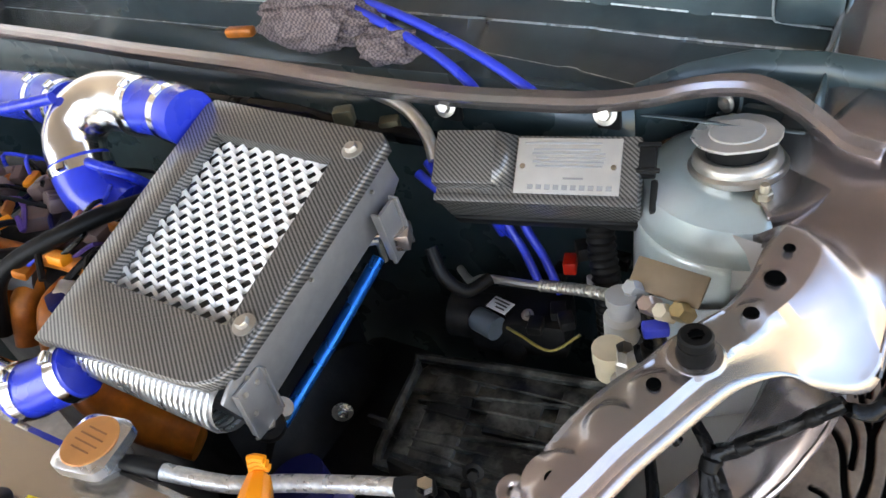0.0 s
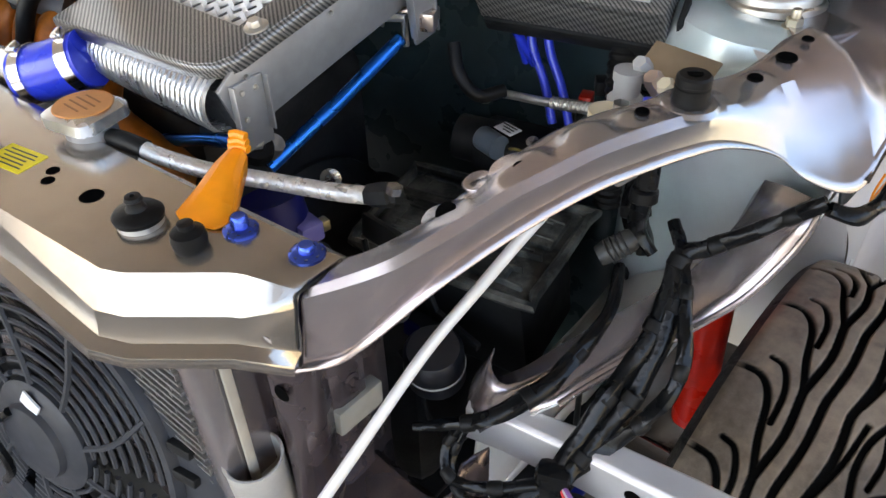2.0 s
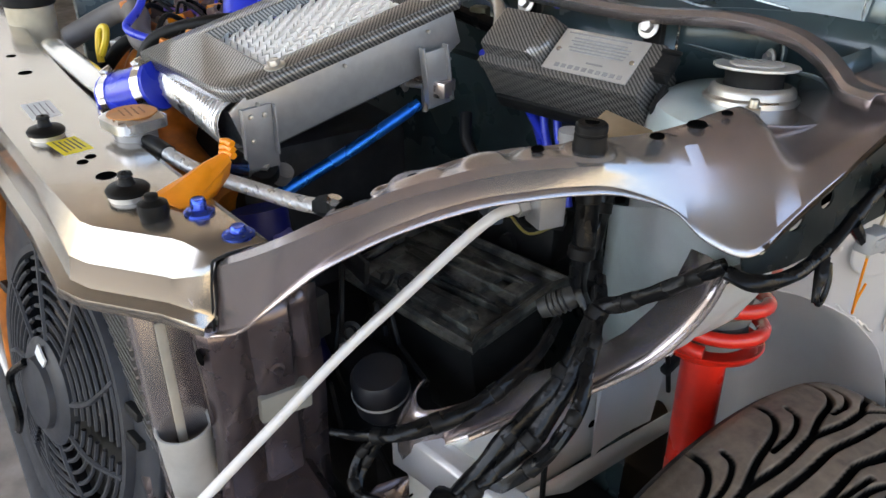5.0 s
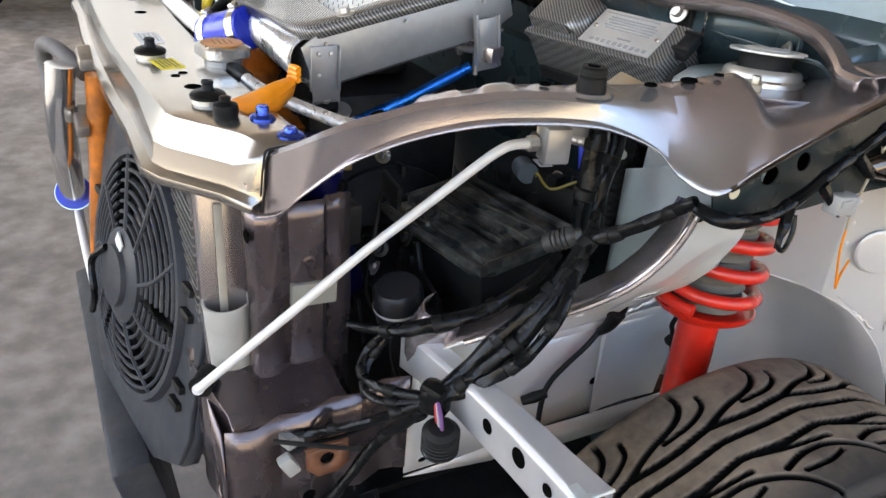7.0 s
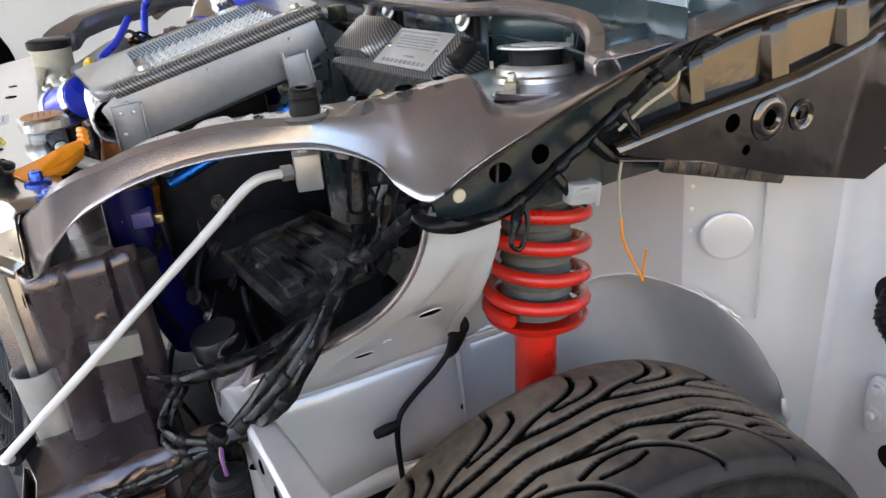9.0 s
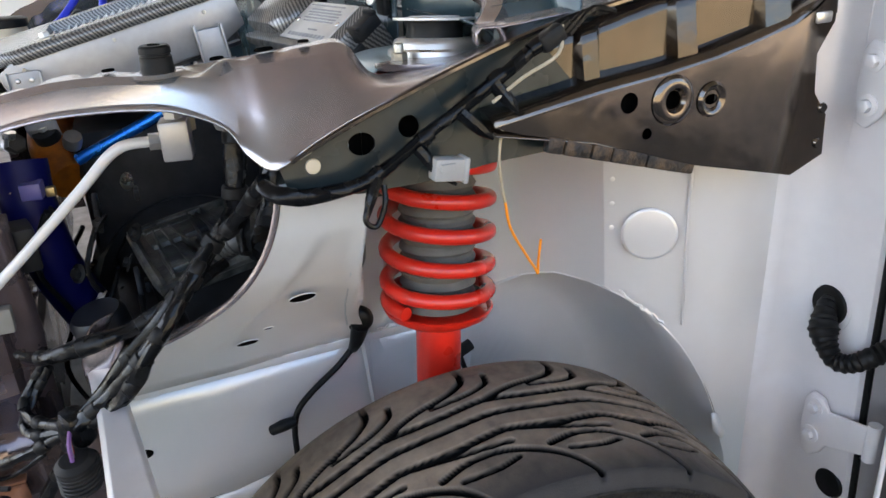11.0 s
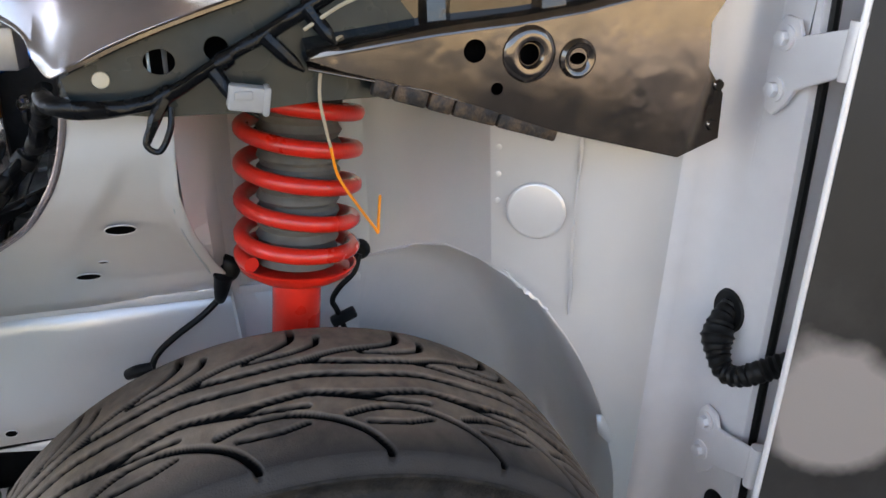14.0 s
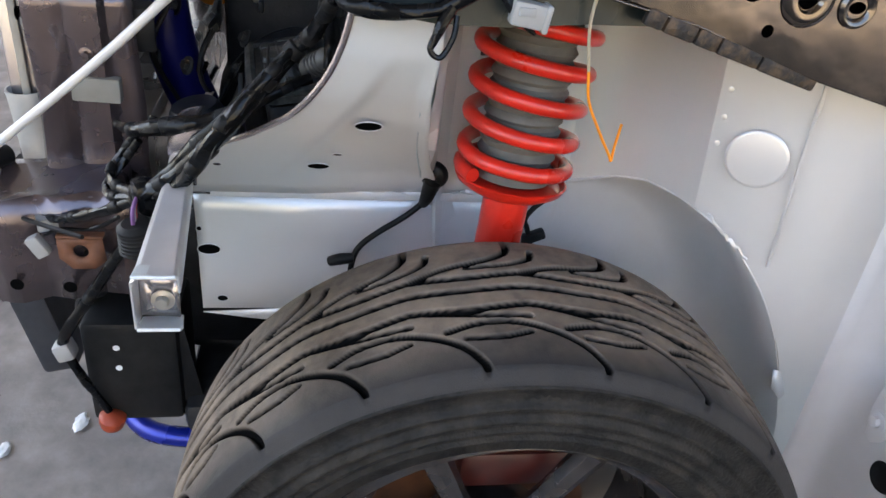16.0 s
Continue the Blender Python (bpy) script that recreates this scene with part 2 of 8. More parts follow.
MESHWIRE = mat("mesh_wire", (0.82, 0.82, 0.80), 0.42, 0.35, 0.06, 90)
PLATE = mat("silver_name_plate", (0.62, 0.61, 0.58), 0.35, 0.6, 0.05, 60)
INK = mat("dark_ink", (0.06, 0.06, 0.06), 0.6)
CREAM = mat("cream_plastic", (0.55, 0.49, 0.36), 0.4, 0, 0.1, 40, 0, 200, 0, (0.32, 0.25, 0.15), 0.4, 12)
GREYCONN = mat("grey_connector_plastic", (0.32, 0.32, 0.31), 0.5, 0, 0.12, 60, 0, 200, 0, (0.16, 0.15, 0.14), 0.4, 30)
# Most holes are flat discs; the shade inside is this colour.
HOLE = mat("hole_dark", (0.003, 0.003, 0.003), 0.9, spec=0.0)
CORE = mat("radiator_fins", (0.20, 0.20, 0.19), 0.45, 0.8, 0.2, 200)
ENGINE = mat("oily_engine_metal", (0.020, 0.021, 0.023), 0.5, 0.2, 0.4, 40, 0.2, 200, 0, (0.008, 0.008, 0.008), 0.6, 12, spec=0.3)
DARK_GROUND = mat("dark_ground_fill", (0.055, 0.055, 0.056), 0.85, 0, 0.2, 40, 0.3, 200, 0, (0.035, 0.034, 0.034), 0.5, 2)
CONCRETE = mat("concrete", (0.27, 0.243, 0.222), 0.8, 0, 0.28, 14, 0.35, 70, 0, (0.10, 0.088, 0.078), 0.75, 3.2)
WALLMAT = mat("cream_wall_plaster", (0.76, 0.73, 0.66), 0.8, 0, 0.06, 3, 0.15, 60, 0, (0.70, 0.63, 0.52), 0.4, 0.8)
ROOFMAT = mat("roof_sheet", (0.34, 0.29, 0.24), 0.6, 0.2, 0.1, 3)
CARWHITE = mat("white_car_paint", (0.86, 0.84, 0.79), 0.3, 0, 0.02, 5, 0, 200, 0.4)
GLASS = mat("dark_glass", (0.02, 0.025, 0.028), 0.05, 0, 0.02, 5, spec=0.6, rough_vary=0.02)
SEAL = mat("rusty_sealing_strip", (0.010, 0.009, 0.008), 0.6, 0, 0.3, 120, 0.8, 260, 0, (0.13, 0.075, 0.035), 0.7, 90)
DOORDARK = mat("black_door_primer", (0.016, 0.015, 0.014), 0.38, 0, 0.2, 8, 0.05, 300, 0, (0.10, 0.095, 0.09), 0.35, 3.2, spec=0.35)
nt = DOORDARK.node_tree
oc = nt.nodes.new("ShaderNodeTexCoord")
ns = nt.nodes.new("ShaderNodeTexNoise")
ns.inputs["Scale"].default_value = 9.0
ns.inputs["Detail"].default_value = 5.0
nt.links.new(oc.outputs["Object"], ns.inputs["Vector"])
off = nt.nodes.new("ShaderNodeVectorMath")
off.operation = "MULTIPLY_ADD"
nt.links.new(ns.outputs["Color"], off.inputs[0])
off.inputs[1].default_value = (0.09, 0.09, 0.09)
nt.links.new(oc.outputs["Object"], off.inputs[2])
dist = nt.nodes.new("ShaderNodeVectorMath")
dist.operation = "DISTANCE"
nt.links.new(off.outputs[0], dist.inputs[0])
dist.inputs[1].default_value = (0.819, 0.893, 0.549)
fall = nt.nodes.new("ShaderNodeMapRange")
fall.inputs["From Min"].default_value, fall.inputs["From Max"].default_value = 0.050, 0.070
fall.inputs["To Min"].default_value, fall.inputs["To Max"].default_value = 0.85, 0.0
nt.links.new(dist.outputs["Value"], fall.inputs["Value"])
pm = nt.nodes.new("ShaderNodeMix")
pm.data_type = "RGBA"
base = nt.nodes["Principled BSDF"].inputs["Base Color"]
nt.links.new(fall.outputs[0], pm.inputs["Factor"])
nt.links.new(base.links[0].from_socket, pm.inputs[6])
pm.inputs[7].default_value = (0.30, 0.26, 0.235, 1)
nt.links.new(pm.outputs[2], base)
CARBON = carbon()
BRAIDED = braid("braided_steel", (0.66, 0.63, 0.58), 0.004, 0.55)
CLOTH = checked_cloth()


# ---------------------------------------------------------------- mesh helpers
def thing(name, at, label, category, group="", kind=""):
    e = new(name)
    e.location = at
    e.empty_display_size = 0.02
    tagged(e, label, category, group, kind)
    return e


def part(name, bm, material, parent=None, label="", smooth=True, solid=0.0, bevel=0.0, sub=0, sharp=38):
    """Links a bmesh in world coordinates as ONE mesh object under a thing or under a part."""
    me = bpy.data.meshes.new(name)
    bmesh.ops.recalc_face_normals(bm, faces=bm.faces)
    bm.to_mesh(me)
    bm.free()
    me.materials.append(material)
    if smooth:
        me.polygons.foreach_set("use_smooth", [True] * len(me.polygons))
        me.set_sharp_from_angle(angle=radians(sharp))
    ob = new(name, me)
    if parent is not None:
        ob.parent = parent
        if parent.type == "EMPTY":
            ob.matrix_parent_inverse = Matrix.Translation(parent.location).inverted()
    if label:
        ob["label"] = label
    if solid:
        md = ob.modifiers.new("thickness", "SOLIDIFY")
        md.thickness, md.offset = solid, 0
    if bevel:
        md = ob.modifiers.new("edges", "BEVEL")
        md.width, md.segments, md.limit_method = bevel, 2, "ANGLE"
    if sub:
        md = ob.modifiers.new("smooth", "SUBSURF")
        md.levels = md.render_levels = sub
    return ob


def solo(name, bm, material, label, category, group="", kind="", **kw):
    return tagged(part(name, bm, material, None, **kw), label, category, group, kind)


def box(at, size, m=None, bev=0.0, taper=1.0, bm=None):
    """A box about its centre; m turns it first. taper: scale of the top."""
    bm = bm or bmesh.new()
    r = bmesh.ops.create_cube(bm, size=1)
    vs = r["verts"]
    for v in vs:
        k = taper if v.co.z > 0 else 1
        v.co = Vector((v.co.x * size[0] * k, v.co.y * size[1] * k, v.co.z * size[2]))
    if bev:
        es = list({e for v in vs for e in v.link_edges})
        r = bmesh.ops.bevel(bm, geom=es, offset=bev, segments=2, affect="EDGES", profile=0.5)
        vs = list({v for v in vs if v.is_valid} | set(r["verts"]))
    mm = Matrix.Translation(at) @ (m or Matrix())
    for v in vs:
        v.co = mm @ v.co
    return bm


def smooth_path(pts, k=6):
    """Catmull-Rom through the points."""
    p = [Vector(q) for q in pts]
    if len(p) < 3:
        return p
    p = [2 * p[0] - p[1]] + p + [2 * p[-1] - p[-2]]
    out = []
    for i in range(1, len(p) - 2):
        for j in range(k):
            t = j / k
            a, b, c, d = p[i - 1], p[i], p[i + 1], p[i + 2]
            out.append(0.5 * ((2 * b) + (c - a) * t + (2 * a - 5 * b + 4 * c - d) * t * t + (3 * b - a - 3 * c + d) * t ** 3))
    out.append(p[-2])
    return out


def tube(pts, r, n=12, k=6, bm=None, wobble=0.0, hollow=False, rib=None):
    """A tube along a smooth path. r: a radius or one per point given; rib=(pitch, depth) rings it."""
    bm = bm or bmesh.new()
    q = smooth_path(pts, k) if k > 1 else [Vector(p) for p in pts]
    if rib:
        dense, step = [], rib[0] / 4
        for a, b in zip(q, q[1:]):
            c = max(1, int((b - a).length / step))
            dense += [a.lerp(b, i / c) for i in range(c)]
        q = dense + [q[-1]]
    rs = r if isinstance(r, (list, tuple)) else [r] * 2
    N = len(q)
    up = Vector((0, 0, 1))
    t0 = (q[1] - q[0]).normalized()
    if abs(t0.z) > 0.9:
        up = Vector((1, 0, 0))
    nrm = (up - t0 * up.dot(t0)).normalized()
    rings, run = [], 0.0
    for i, p in enumerate(q):
        t = (q[min(i + 1, N - 1)] - q[max(i - 1, 0)]).normalized()
        nrm = (nrm - t * nrm.dot(t)).normalized()
        bi = t.cross(nrm)
        if i:
            run += (p - q[i - 1]).length
        x = i / (N - 1) * (len(rs) - 1)
        j = min(int(x), len(rs) - 2)
        rad = rs[j] + (rs[j + 1] - rs[j]) * (x - j)
        if rib:
            rad -= rib[1] * (0.5 - 0.5 * math.cos(run / rib[0] * 2 * math.pi))
        ring = []
        for a in range(n):
            w = 2 * math.pi * a / n
            rr = rad * (1 + wobble * noise.noise(Vector((p.x * 40 + math.cos(w), p.y * 40 + math.sin(w), p.z * 40))))
            ring.append(bm.verts.new(p + (nrm * math.cos(w) + bi * math.sin(w)) * rr))
        rings.append(ring)
    for a, b in zip(rings, rings[1:]):
        for i in range(n):
            bm.faces.new((a[i], a[(i + 1) % n], b[(i + 1) % n], b[i]))
    if not hollow:
        bm.faces.new(rings[0][::-1])
        bm.faces.new(rings[-1])
    return bm


def lathe(profile, at, axis=(0, 0, 1), n=32, bm=None, a0=0.0, a1=360.0):
    """Turns a profile of (radius, height) about an axis."""
    bm = bm or bmesh.new()
    rot = Vector((0, 0, 1)).rotation_difference(Vector(axis).normalized()).to_matrix().to_4x4()
    m = Matrix.Translation(at) @ rot
    full = abs(a1 - a0) > 359
    cols = n if full else n + 1
    grid = []
    for r, h in profile:
        ring = []
        for i in range(cols):
            w = radians(a0 + (a1 - a0) * i / n)
            ring.append(bm.verts.new(m @ Vector((r * math.cos(w), r * math.sin(w), h))))
        grid.append(ring)
    for a, b in zip(grid, grid[1:]):
        for i in range(n):
            j = (i + 1) % cols
            bm.faces.new((a[i], a[j], b[j], b[i]))
    bmesh.ops.remove_doubles(bm, verts=bm.verts, dist=1e-6)
    return bm


def sheet(rows, bm=None):
    """A skin over rows of points, equally many in each."""
    bm = bm or bmesh.new()
    g = [[bm.verts.new(p) for p in row] for row in rows]
    for a, b in zip(g, g[1:]):
        for i in range(len(a) - 1):
            bm.faces.new((a[i], a[i + 1], b[i + 1], b[i]))
    return bm


def fine(rows, ku=4, kv=4):
    """Smooths a coarse net of points into a finer one."""
    rows = [smooth_path(r, ku) for r in rows]
    cols = [smooth_path(c, kv) for c in zip(*rows)]
    return [list(r) for r in zip(*cols)]


def circle2(c, r, n=20, ry=None, turn=0.0):
    ry = ry or r
    return [(c[0] + r * math.cos(w) * math.cos(turn) - ry * math.sin(w) * math.sin(turn),
             c[1] + r * math.cos(w) * math.sin(turn) + ry * math.sin(w) * math.cos(turn))
            for w in (2 * math.pi * i / n for i in range(n))]


def panel(outline, holes, to3, bm=None):
    """A flat panel with holes through it; to3 lays 2D points into space."""
    bm = bm or bmesh.new()
    es = []
    for loop in (outline, *holes):
        vs = [bm.verts.new((x, y, 0)) for x, y in loop]
        es += [bm.edges.new((vs[i], vs[(i + 1) % len(vs)])) for i in range(len(vs))]
    bmesh.ops.triangle_fill(bm, edges=es, use_beauty=True)
    for v in bm.verts:
        v.co = Vector(to3(v.co.x, v.co.y))
    return bm


def frame_of(o, u, v):
    """A placing matrix from an origin and two directions (x and y of the thing)."""
    u = Vector(u).normalized()
    v = Vector(v)
    v = (v - u * v.dot(u)).normalized()
    w = u.cross(v)
    return Matrix(((u.x, v.x, w.x, o[0]), (u.y, v.y, w.y, o[1]), (u.z, v.z, w.z, o[2]), (0, 0, 0, 1)))


def bolt(parent, at, axis=(0, 0, 1), r=0.006, material=None, name="bolt", washer=True):
    """A flanged hexagon bolt."""
    bm = bmesh.new()
    if washer:
        lathe([(0, 0), (r * 1.7, 0), (r * 1.7, r * 0.25), (r, r * 0.4)], at, axis, 20, bm)
    lathe([(r, 0), (r, r * 1.0), (r * 0.85, r * 1.2), (0, r * 1.2)], at, axis, 6, bm)
    return part(name, bm, material or STEEL, parent)


# ================================================================ the place
GROUND = -0.0705
XC = -0.17  # the car's middle

bm = bmesh.new()
bmesh.ops.create_grid(bm, x_segments=40, y_segments=40, size=1)
for v in bm.verts:
    v.co = Vector((v.co.x * 60, v.co.y * 60, GROUND))
solo("ground", bm, CONCRETE, "stained grey concrete workshop floor", "floor", kind="structure")
# The unseen upper part is added so that the paint reflects tan.
solo("wall_west", box((-9.0, 2, 3.4), (0.2, 20, 7.0)), WALLMAT, "cream plastered workshop wall", "wall", kind="structure")
# Unseen wall added to close off sky light from behind.
solo("wall_north", box((-2.5, 6.1, 1.6), (13, 0.2, 3.4)), WALLMAT, "unseen cream wall added behind the car", "wall", kind="structure")
# Two unseen dark sheets, added to darken what the paint reflects.
solo("dark_ground_1", box((30.7, -28.7, GROUND - 0.001), (58.6, 62.6, 0.010)), DARK_GROUND, "unseen dark ground added beside the car to darken reflections", "yard", kind="structure")
solo("dark_ground_2", box((-3.8, -30.6, GROUND - 0.001), (10.3, 59.2, 0.010)), DARK_GROUND, "unseen dark ground added before the car to darken reflections", "yard", kind="structure")
solo("wall_east", box((6.4, 2.5, 0.9), (0.2, 18, 2.1)), mat("yellow_plaster", (0.66, 0.58, 0.42), 0.8, 0, 0.08, 3, 0.15, 60, 0, (0.55, 0.42, 0.22), 0.5, 1.1), "sunlit yellow plastered yard wall", "wall", kind="structure")
# Unseen; its edges are set to hold sun and sky off the bay.
solo("ceiling", box((-0.975, 1.1, 3.25), (8.55, 10.2, 0.1)), ROOFMAT, "unseen brown workshop roof, edges set to block sun and sky", "roof", kind="structure")


PX, PY = -5.05, 0.75


def parked_car():
    """A white car standing beyond the engine bay."""
    c = thing("parked_car", (PX, PY, GROUND), "white car parked on the concrete floor beyond", "car")
    prof = [(-1.9, 0.22), (-2.05, 0.45), (-2.0, 0.72), (-1.1, 0.86), (-0.55, 1.30), (0.9, 1.34), (1.45, 0.92), (1.85, 0.86), (1.95, 0.5), (1.85, 0.22)]
    rows = []
    for sx, k in ((-0.8, 0.94), (-0.78, 1.0), (0.78, 1.0), (0.8, 0.94)):
        rows.append([Vector((PX + sx, PY + y * k, GROUND + 0.05 + (z - 0.5) * k + 0.5)) for y, z in prof])
    bm = sheet(rows)
    for row in (rows[0], rows[-1]):
        bm.faces.new([bm.verts.new(p) for p in row])
    part("body", bm, CARWHITE, c, bevel=0.03)
    part("sill", box((PX + 0.81, PY, GROUND + 0.26), (0.05, 2.4, 0.09), bev=0.015), CARWHITE, c)
    part("window", box((PX + 0.805, PY + 0.15, 1.08), (0.02, 1.5, 0.28), bev=0.008), GLASS, c)
    for y in (-1.37, 1.30):
        # Flat black disc painting the arch's shade; there is no hollow.
        part("wheel_arch_shade", lathe([(0, 0.0), (0.385, 0.0), (0.39, -0.02)], (PX + 0.806, PY + y, GROUND + 0.33), (1, 0, 0), 40), HOLE, c)
        w = part("wheel", lathe([(0.0, -0.09), (0.22, -0.09), (0.29, -0.07), (0.29, 0.07), (0.22, 0.09), (0, 0.085)], (PX + 0.73, PY + y, GROUND + 0.29), (1, 0, 0), 36), RUBBER, c)
        part("rim", lathe([(0, 0.09), (0.05, 0.1), (0.17, 0.092), (0.19, 0.1)], (PX + 0.73, PY + y, GROUND + 0.29), (1, 0, 0), 24), ALU, w)
    return c


parked_car()

# ================================================================ the car's body shell
shell = thing("stripped_car", (0.1, 0.45, GROUND), "partly stripped mauve-silver car body shell, front wings removed", "car body")

# ---- radiator support: a pressed beam across the front
half = [(0.545, -0.006), (0.506, -0.017), (0.496, -0.022), (0.440, -0.066), (0.426, -0.072), (0.31, -0.080), (0.16, -0.086), (0.0, -0.088)]
front = [(XC + a, b) for a, b in half] + [(XC - a, b) for a, b in half[-2::-1]]
rows = []
for i, (x, y) in enumerate(front):
    a, b = front[max(i - 1, 0)], front[min(i + 1, len(front) - 1)]
    nx, ny = (b[1] - a[1]), -(b[0] - a[0])
    L = math.hypot(nx, ny)
    nx, ny = -nx / L, -ny / L
    if ny > 0:
        nx, ny = -nx, -ny
    d = abs(x - XC)
    yb = 0.035 - 0.023 * (1 - (d / 0.545) ** 2)
    slant = 0.016 if 0.41 < d < 0.51 else 0.007
    rows.append([(x, yb, 0.722), (x, yb, 0.743), (x, yb - 0.006, 0.746), (x, y + 0.006, 0.746), (x + nx * 0.002, y + ny * 0.002, 0.744),
                 (x + nx * slant, y + ny * slant, 0.744 - slant * 1.6), (x + nx * (slant + 0.002), y + ny * (slant + 0.002), 0.704),
                 (x + nx * (slant + 0.004), y + ny * (slant + 0.004), 0.697), (x + nx * (slant + 0.014), y + ny * (slant + 0.014), 0.693),
                 (x + nx * (slant + 0.016), y + ny * (slant + 0.016), 0.686)])
support = part("radiator_support", sheet(rows), PAINT_FRONT, shell, "pressed steel cross beam, silver tinted taupe for the reflected roof", solid=0.0015, sharp=17)
bolt(support, (0.354, -0.021, 0.702), (0.3, -0.95, 0), 0.0055, PAINT)
for x, y, r in ((0.179, -0.034, 0.0085), (0.1335, -0.0435, 0.005), (0.1235, -0.034, 0.005), (-0.22, -0.03, 0.008), (-0.32, -0.03, 0.006)):
    part("hole", lathe([(0, 0.0008), (r, 0.0008), (r * 1.1, 0)], (x, y, 0.7466), (0, 0, 1), 20), HOLE, support)

part("corner_seam", tube([(0.3755, -0.018, 0.684), (0.3765, -0.013, 0.735), (0.3770, -0.006, 0.7448), (0.3815, 0.034, 0.7482)], 0.0012, 6, 3), BLACK, shell)

# ---- side post of the radiator support, ribbed, and the lower cross beam
def post(sx):
    X = lambda x: XC + sx * (x - XC)
    prof = [(0.300, -0.028), (0.318, -0.030), (0.322, -0.016), (0.345, -0.018), (0.350, -0.028), (0.368, -0.022), (0.370, -0.004), (0.361, 0.012),
            (0.364, 0.018), (0.364, 0.046), (0.356, 0.052), (0.354, 0.078)]
    rows = []
    for z, k in ((0.684, 0), (0.64, 0), (0.56, 0.003), (0.50, 0.0), (0.42, 0.004), (0.36, 0.010)):
        rows.append([Vector((X(x - k * 0.5), y + k * (1 if i % 3 else 0), z)) for i, (x, y) in enumerate(prof)])
    p = part("radiator_side_post", sheet(fine(rows, 2, 2)), PAINT_SHADED, shell, "ribbed mauve steel post, darkened in colour for shade", solid=0.0016)
    return p


post_left = post(1)
post(-1)
bolt(post_left, (0.3655, 0.031, 0.618), (1, 0, 0), 0.0045, PAINT_SHADED)
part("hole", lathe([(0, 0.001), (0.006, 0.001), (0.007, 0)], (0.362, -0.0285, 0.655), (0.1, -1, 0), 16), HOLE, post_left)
lower = bmesh.new()
for i in range(1):
    prof = [(-0.072, 0.36), (-0.070, 0.470), (-0.064, 0.482), (0.05, 0.492), (0.058, 0.485), (0.060, 0.36)]
    rows = []
    xs = [-0.62, -0.4, -0.1, 0.1, 0.24, 0.27, 0.285, 0.30, 0.33, 0.345, 0.36, 0.40, 0.415, 0.43]
    for j, x in enumerate(xs):
        e = 0.008 if j in (5, 6, 9, 10) else 0
        rows.append([Vector((x, y - (e if y < 0 else 0), z + (e if z > 0.38 else 0))) for y, z in prof])
    sheet(rows, lower)
lower_beam = part("lower_cross_beam", lower, PAINT_SHADED, shell, "ribbed mauve steel lower beam", solid=0.002, bevel=0.003)
bm = panel([(0.30, 0.478), (0.425, 0.482), (0.43, 0.40), (0.425, 0.365), (0.36, 0.355), (0.30, 0.358)], [circle2((0.40, 0.39), 0.008, 14)], lambda x, z: (x, -0.076, z))
part("lower_plate", bm, PAINT_SHADED, shell, solid=0.002)
bm = sheet(fine([[(0.428 + 0.010 * (i % 2), -0.074 + 0.027 * i, z + 0.003 * i) for i in range(8)] for z in (0.485, 0.45, 0.41, 0.362)], 2, 1))
part("lower_side_plate", bm, PAINT_SHADED, shell, "stamped mauve steel plate", solid=0.002)

# ---- wing rail: the curved arm from the support's corner to the strut tower
RAIL = [((0.3755, -0.008, 0.741), (0.380, 0.034, 0.7475), (0.372, -0.014, 0.680)), ((0.404, 0.007, 0.757), (0.391, 0.046, 0.754), (0.396, 0.000, 0.694)),
        ((0.430, 0.022, 0.774), (0.405, 0.060, 0.765), (0.4165, 0.012, 0.718)), ((0.4465, 0.045, 0.787), (0.4165, 0.070, 0.775), (0.441, 0.041, 0.753)),
        ((0.4574, 0.069, 0.795), (0.4215, 0.089, 0.781), (0.456, 0.067, 0.7705)), ((0.4674, 0.090, 0.8035), (0.4355, 0.106, 0.797), (0.467, 0.0885, 0.781)),
        ((0.4803, 0.118, 0.810), (0.4425, 0.130, 0.805), (0.480, 0.1165, 0.7905)), ((0.4932, 0.1465, 0.816), (0.4525, 0.159, 0.812), (0.4925, 0.145, 0.7965)),
        ((0.507, 0.175, 0.819), (0.466, 0.189, 0.816), (0.5065, 0.174, 0.7995)), ((0.5195, 0.2056, 0.8185), (0.481, 0.214, 0.818), (0.520, 0.203, 0.8005)),
        ((0.5327, 0.237, 0.8165), (0.492, 0.237, 0.820), (0.5345, 0.2315, 0.798)), ((0.5484, 0.2665, 0.8155), (0.507, 0.258, 0.823), (0.557, 0.259, 0.787))]
rows = []
for C, I, L in ((Vector(c), Vector(i), Vector(l)) for c, i, l in RAIL):
    u = C - I
    u.z = 0
    u.normalize()
    rows.append([I + Vector((0, 0, -0.018)), I + Vector((0, 0, -0.003)), I + u * 0.005, I.lerp(C, 0.5) + Vector((0, 0, 0.0015)), C - u * 0.005 + Vector((0, 0, 0.001)),
                 C + Vector((0, 0, -0.004)), C.lerp(L, 0.55) - u * 0.001, L, L + u * 0.008 + Vector((0, 0, -0.0035))])
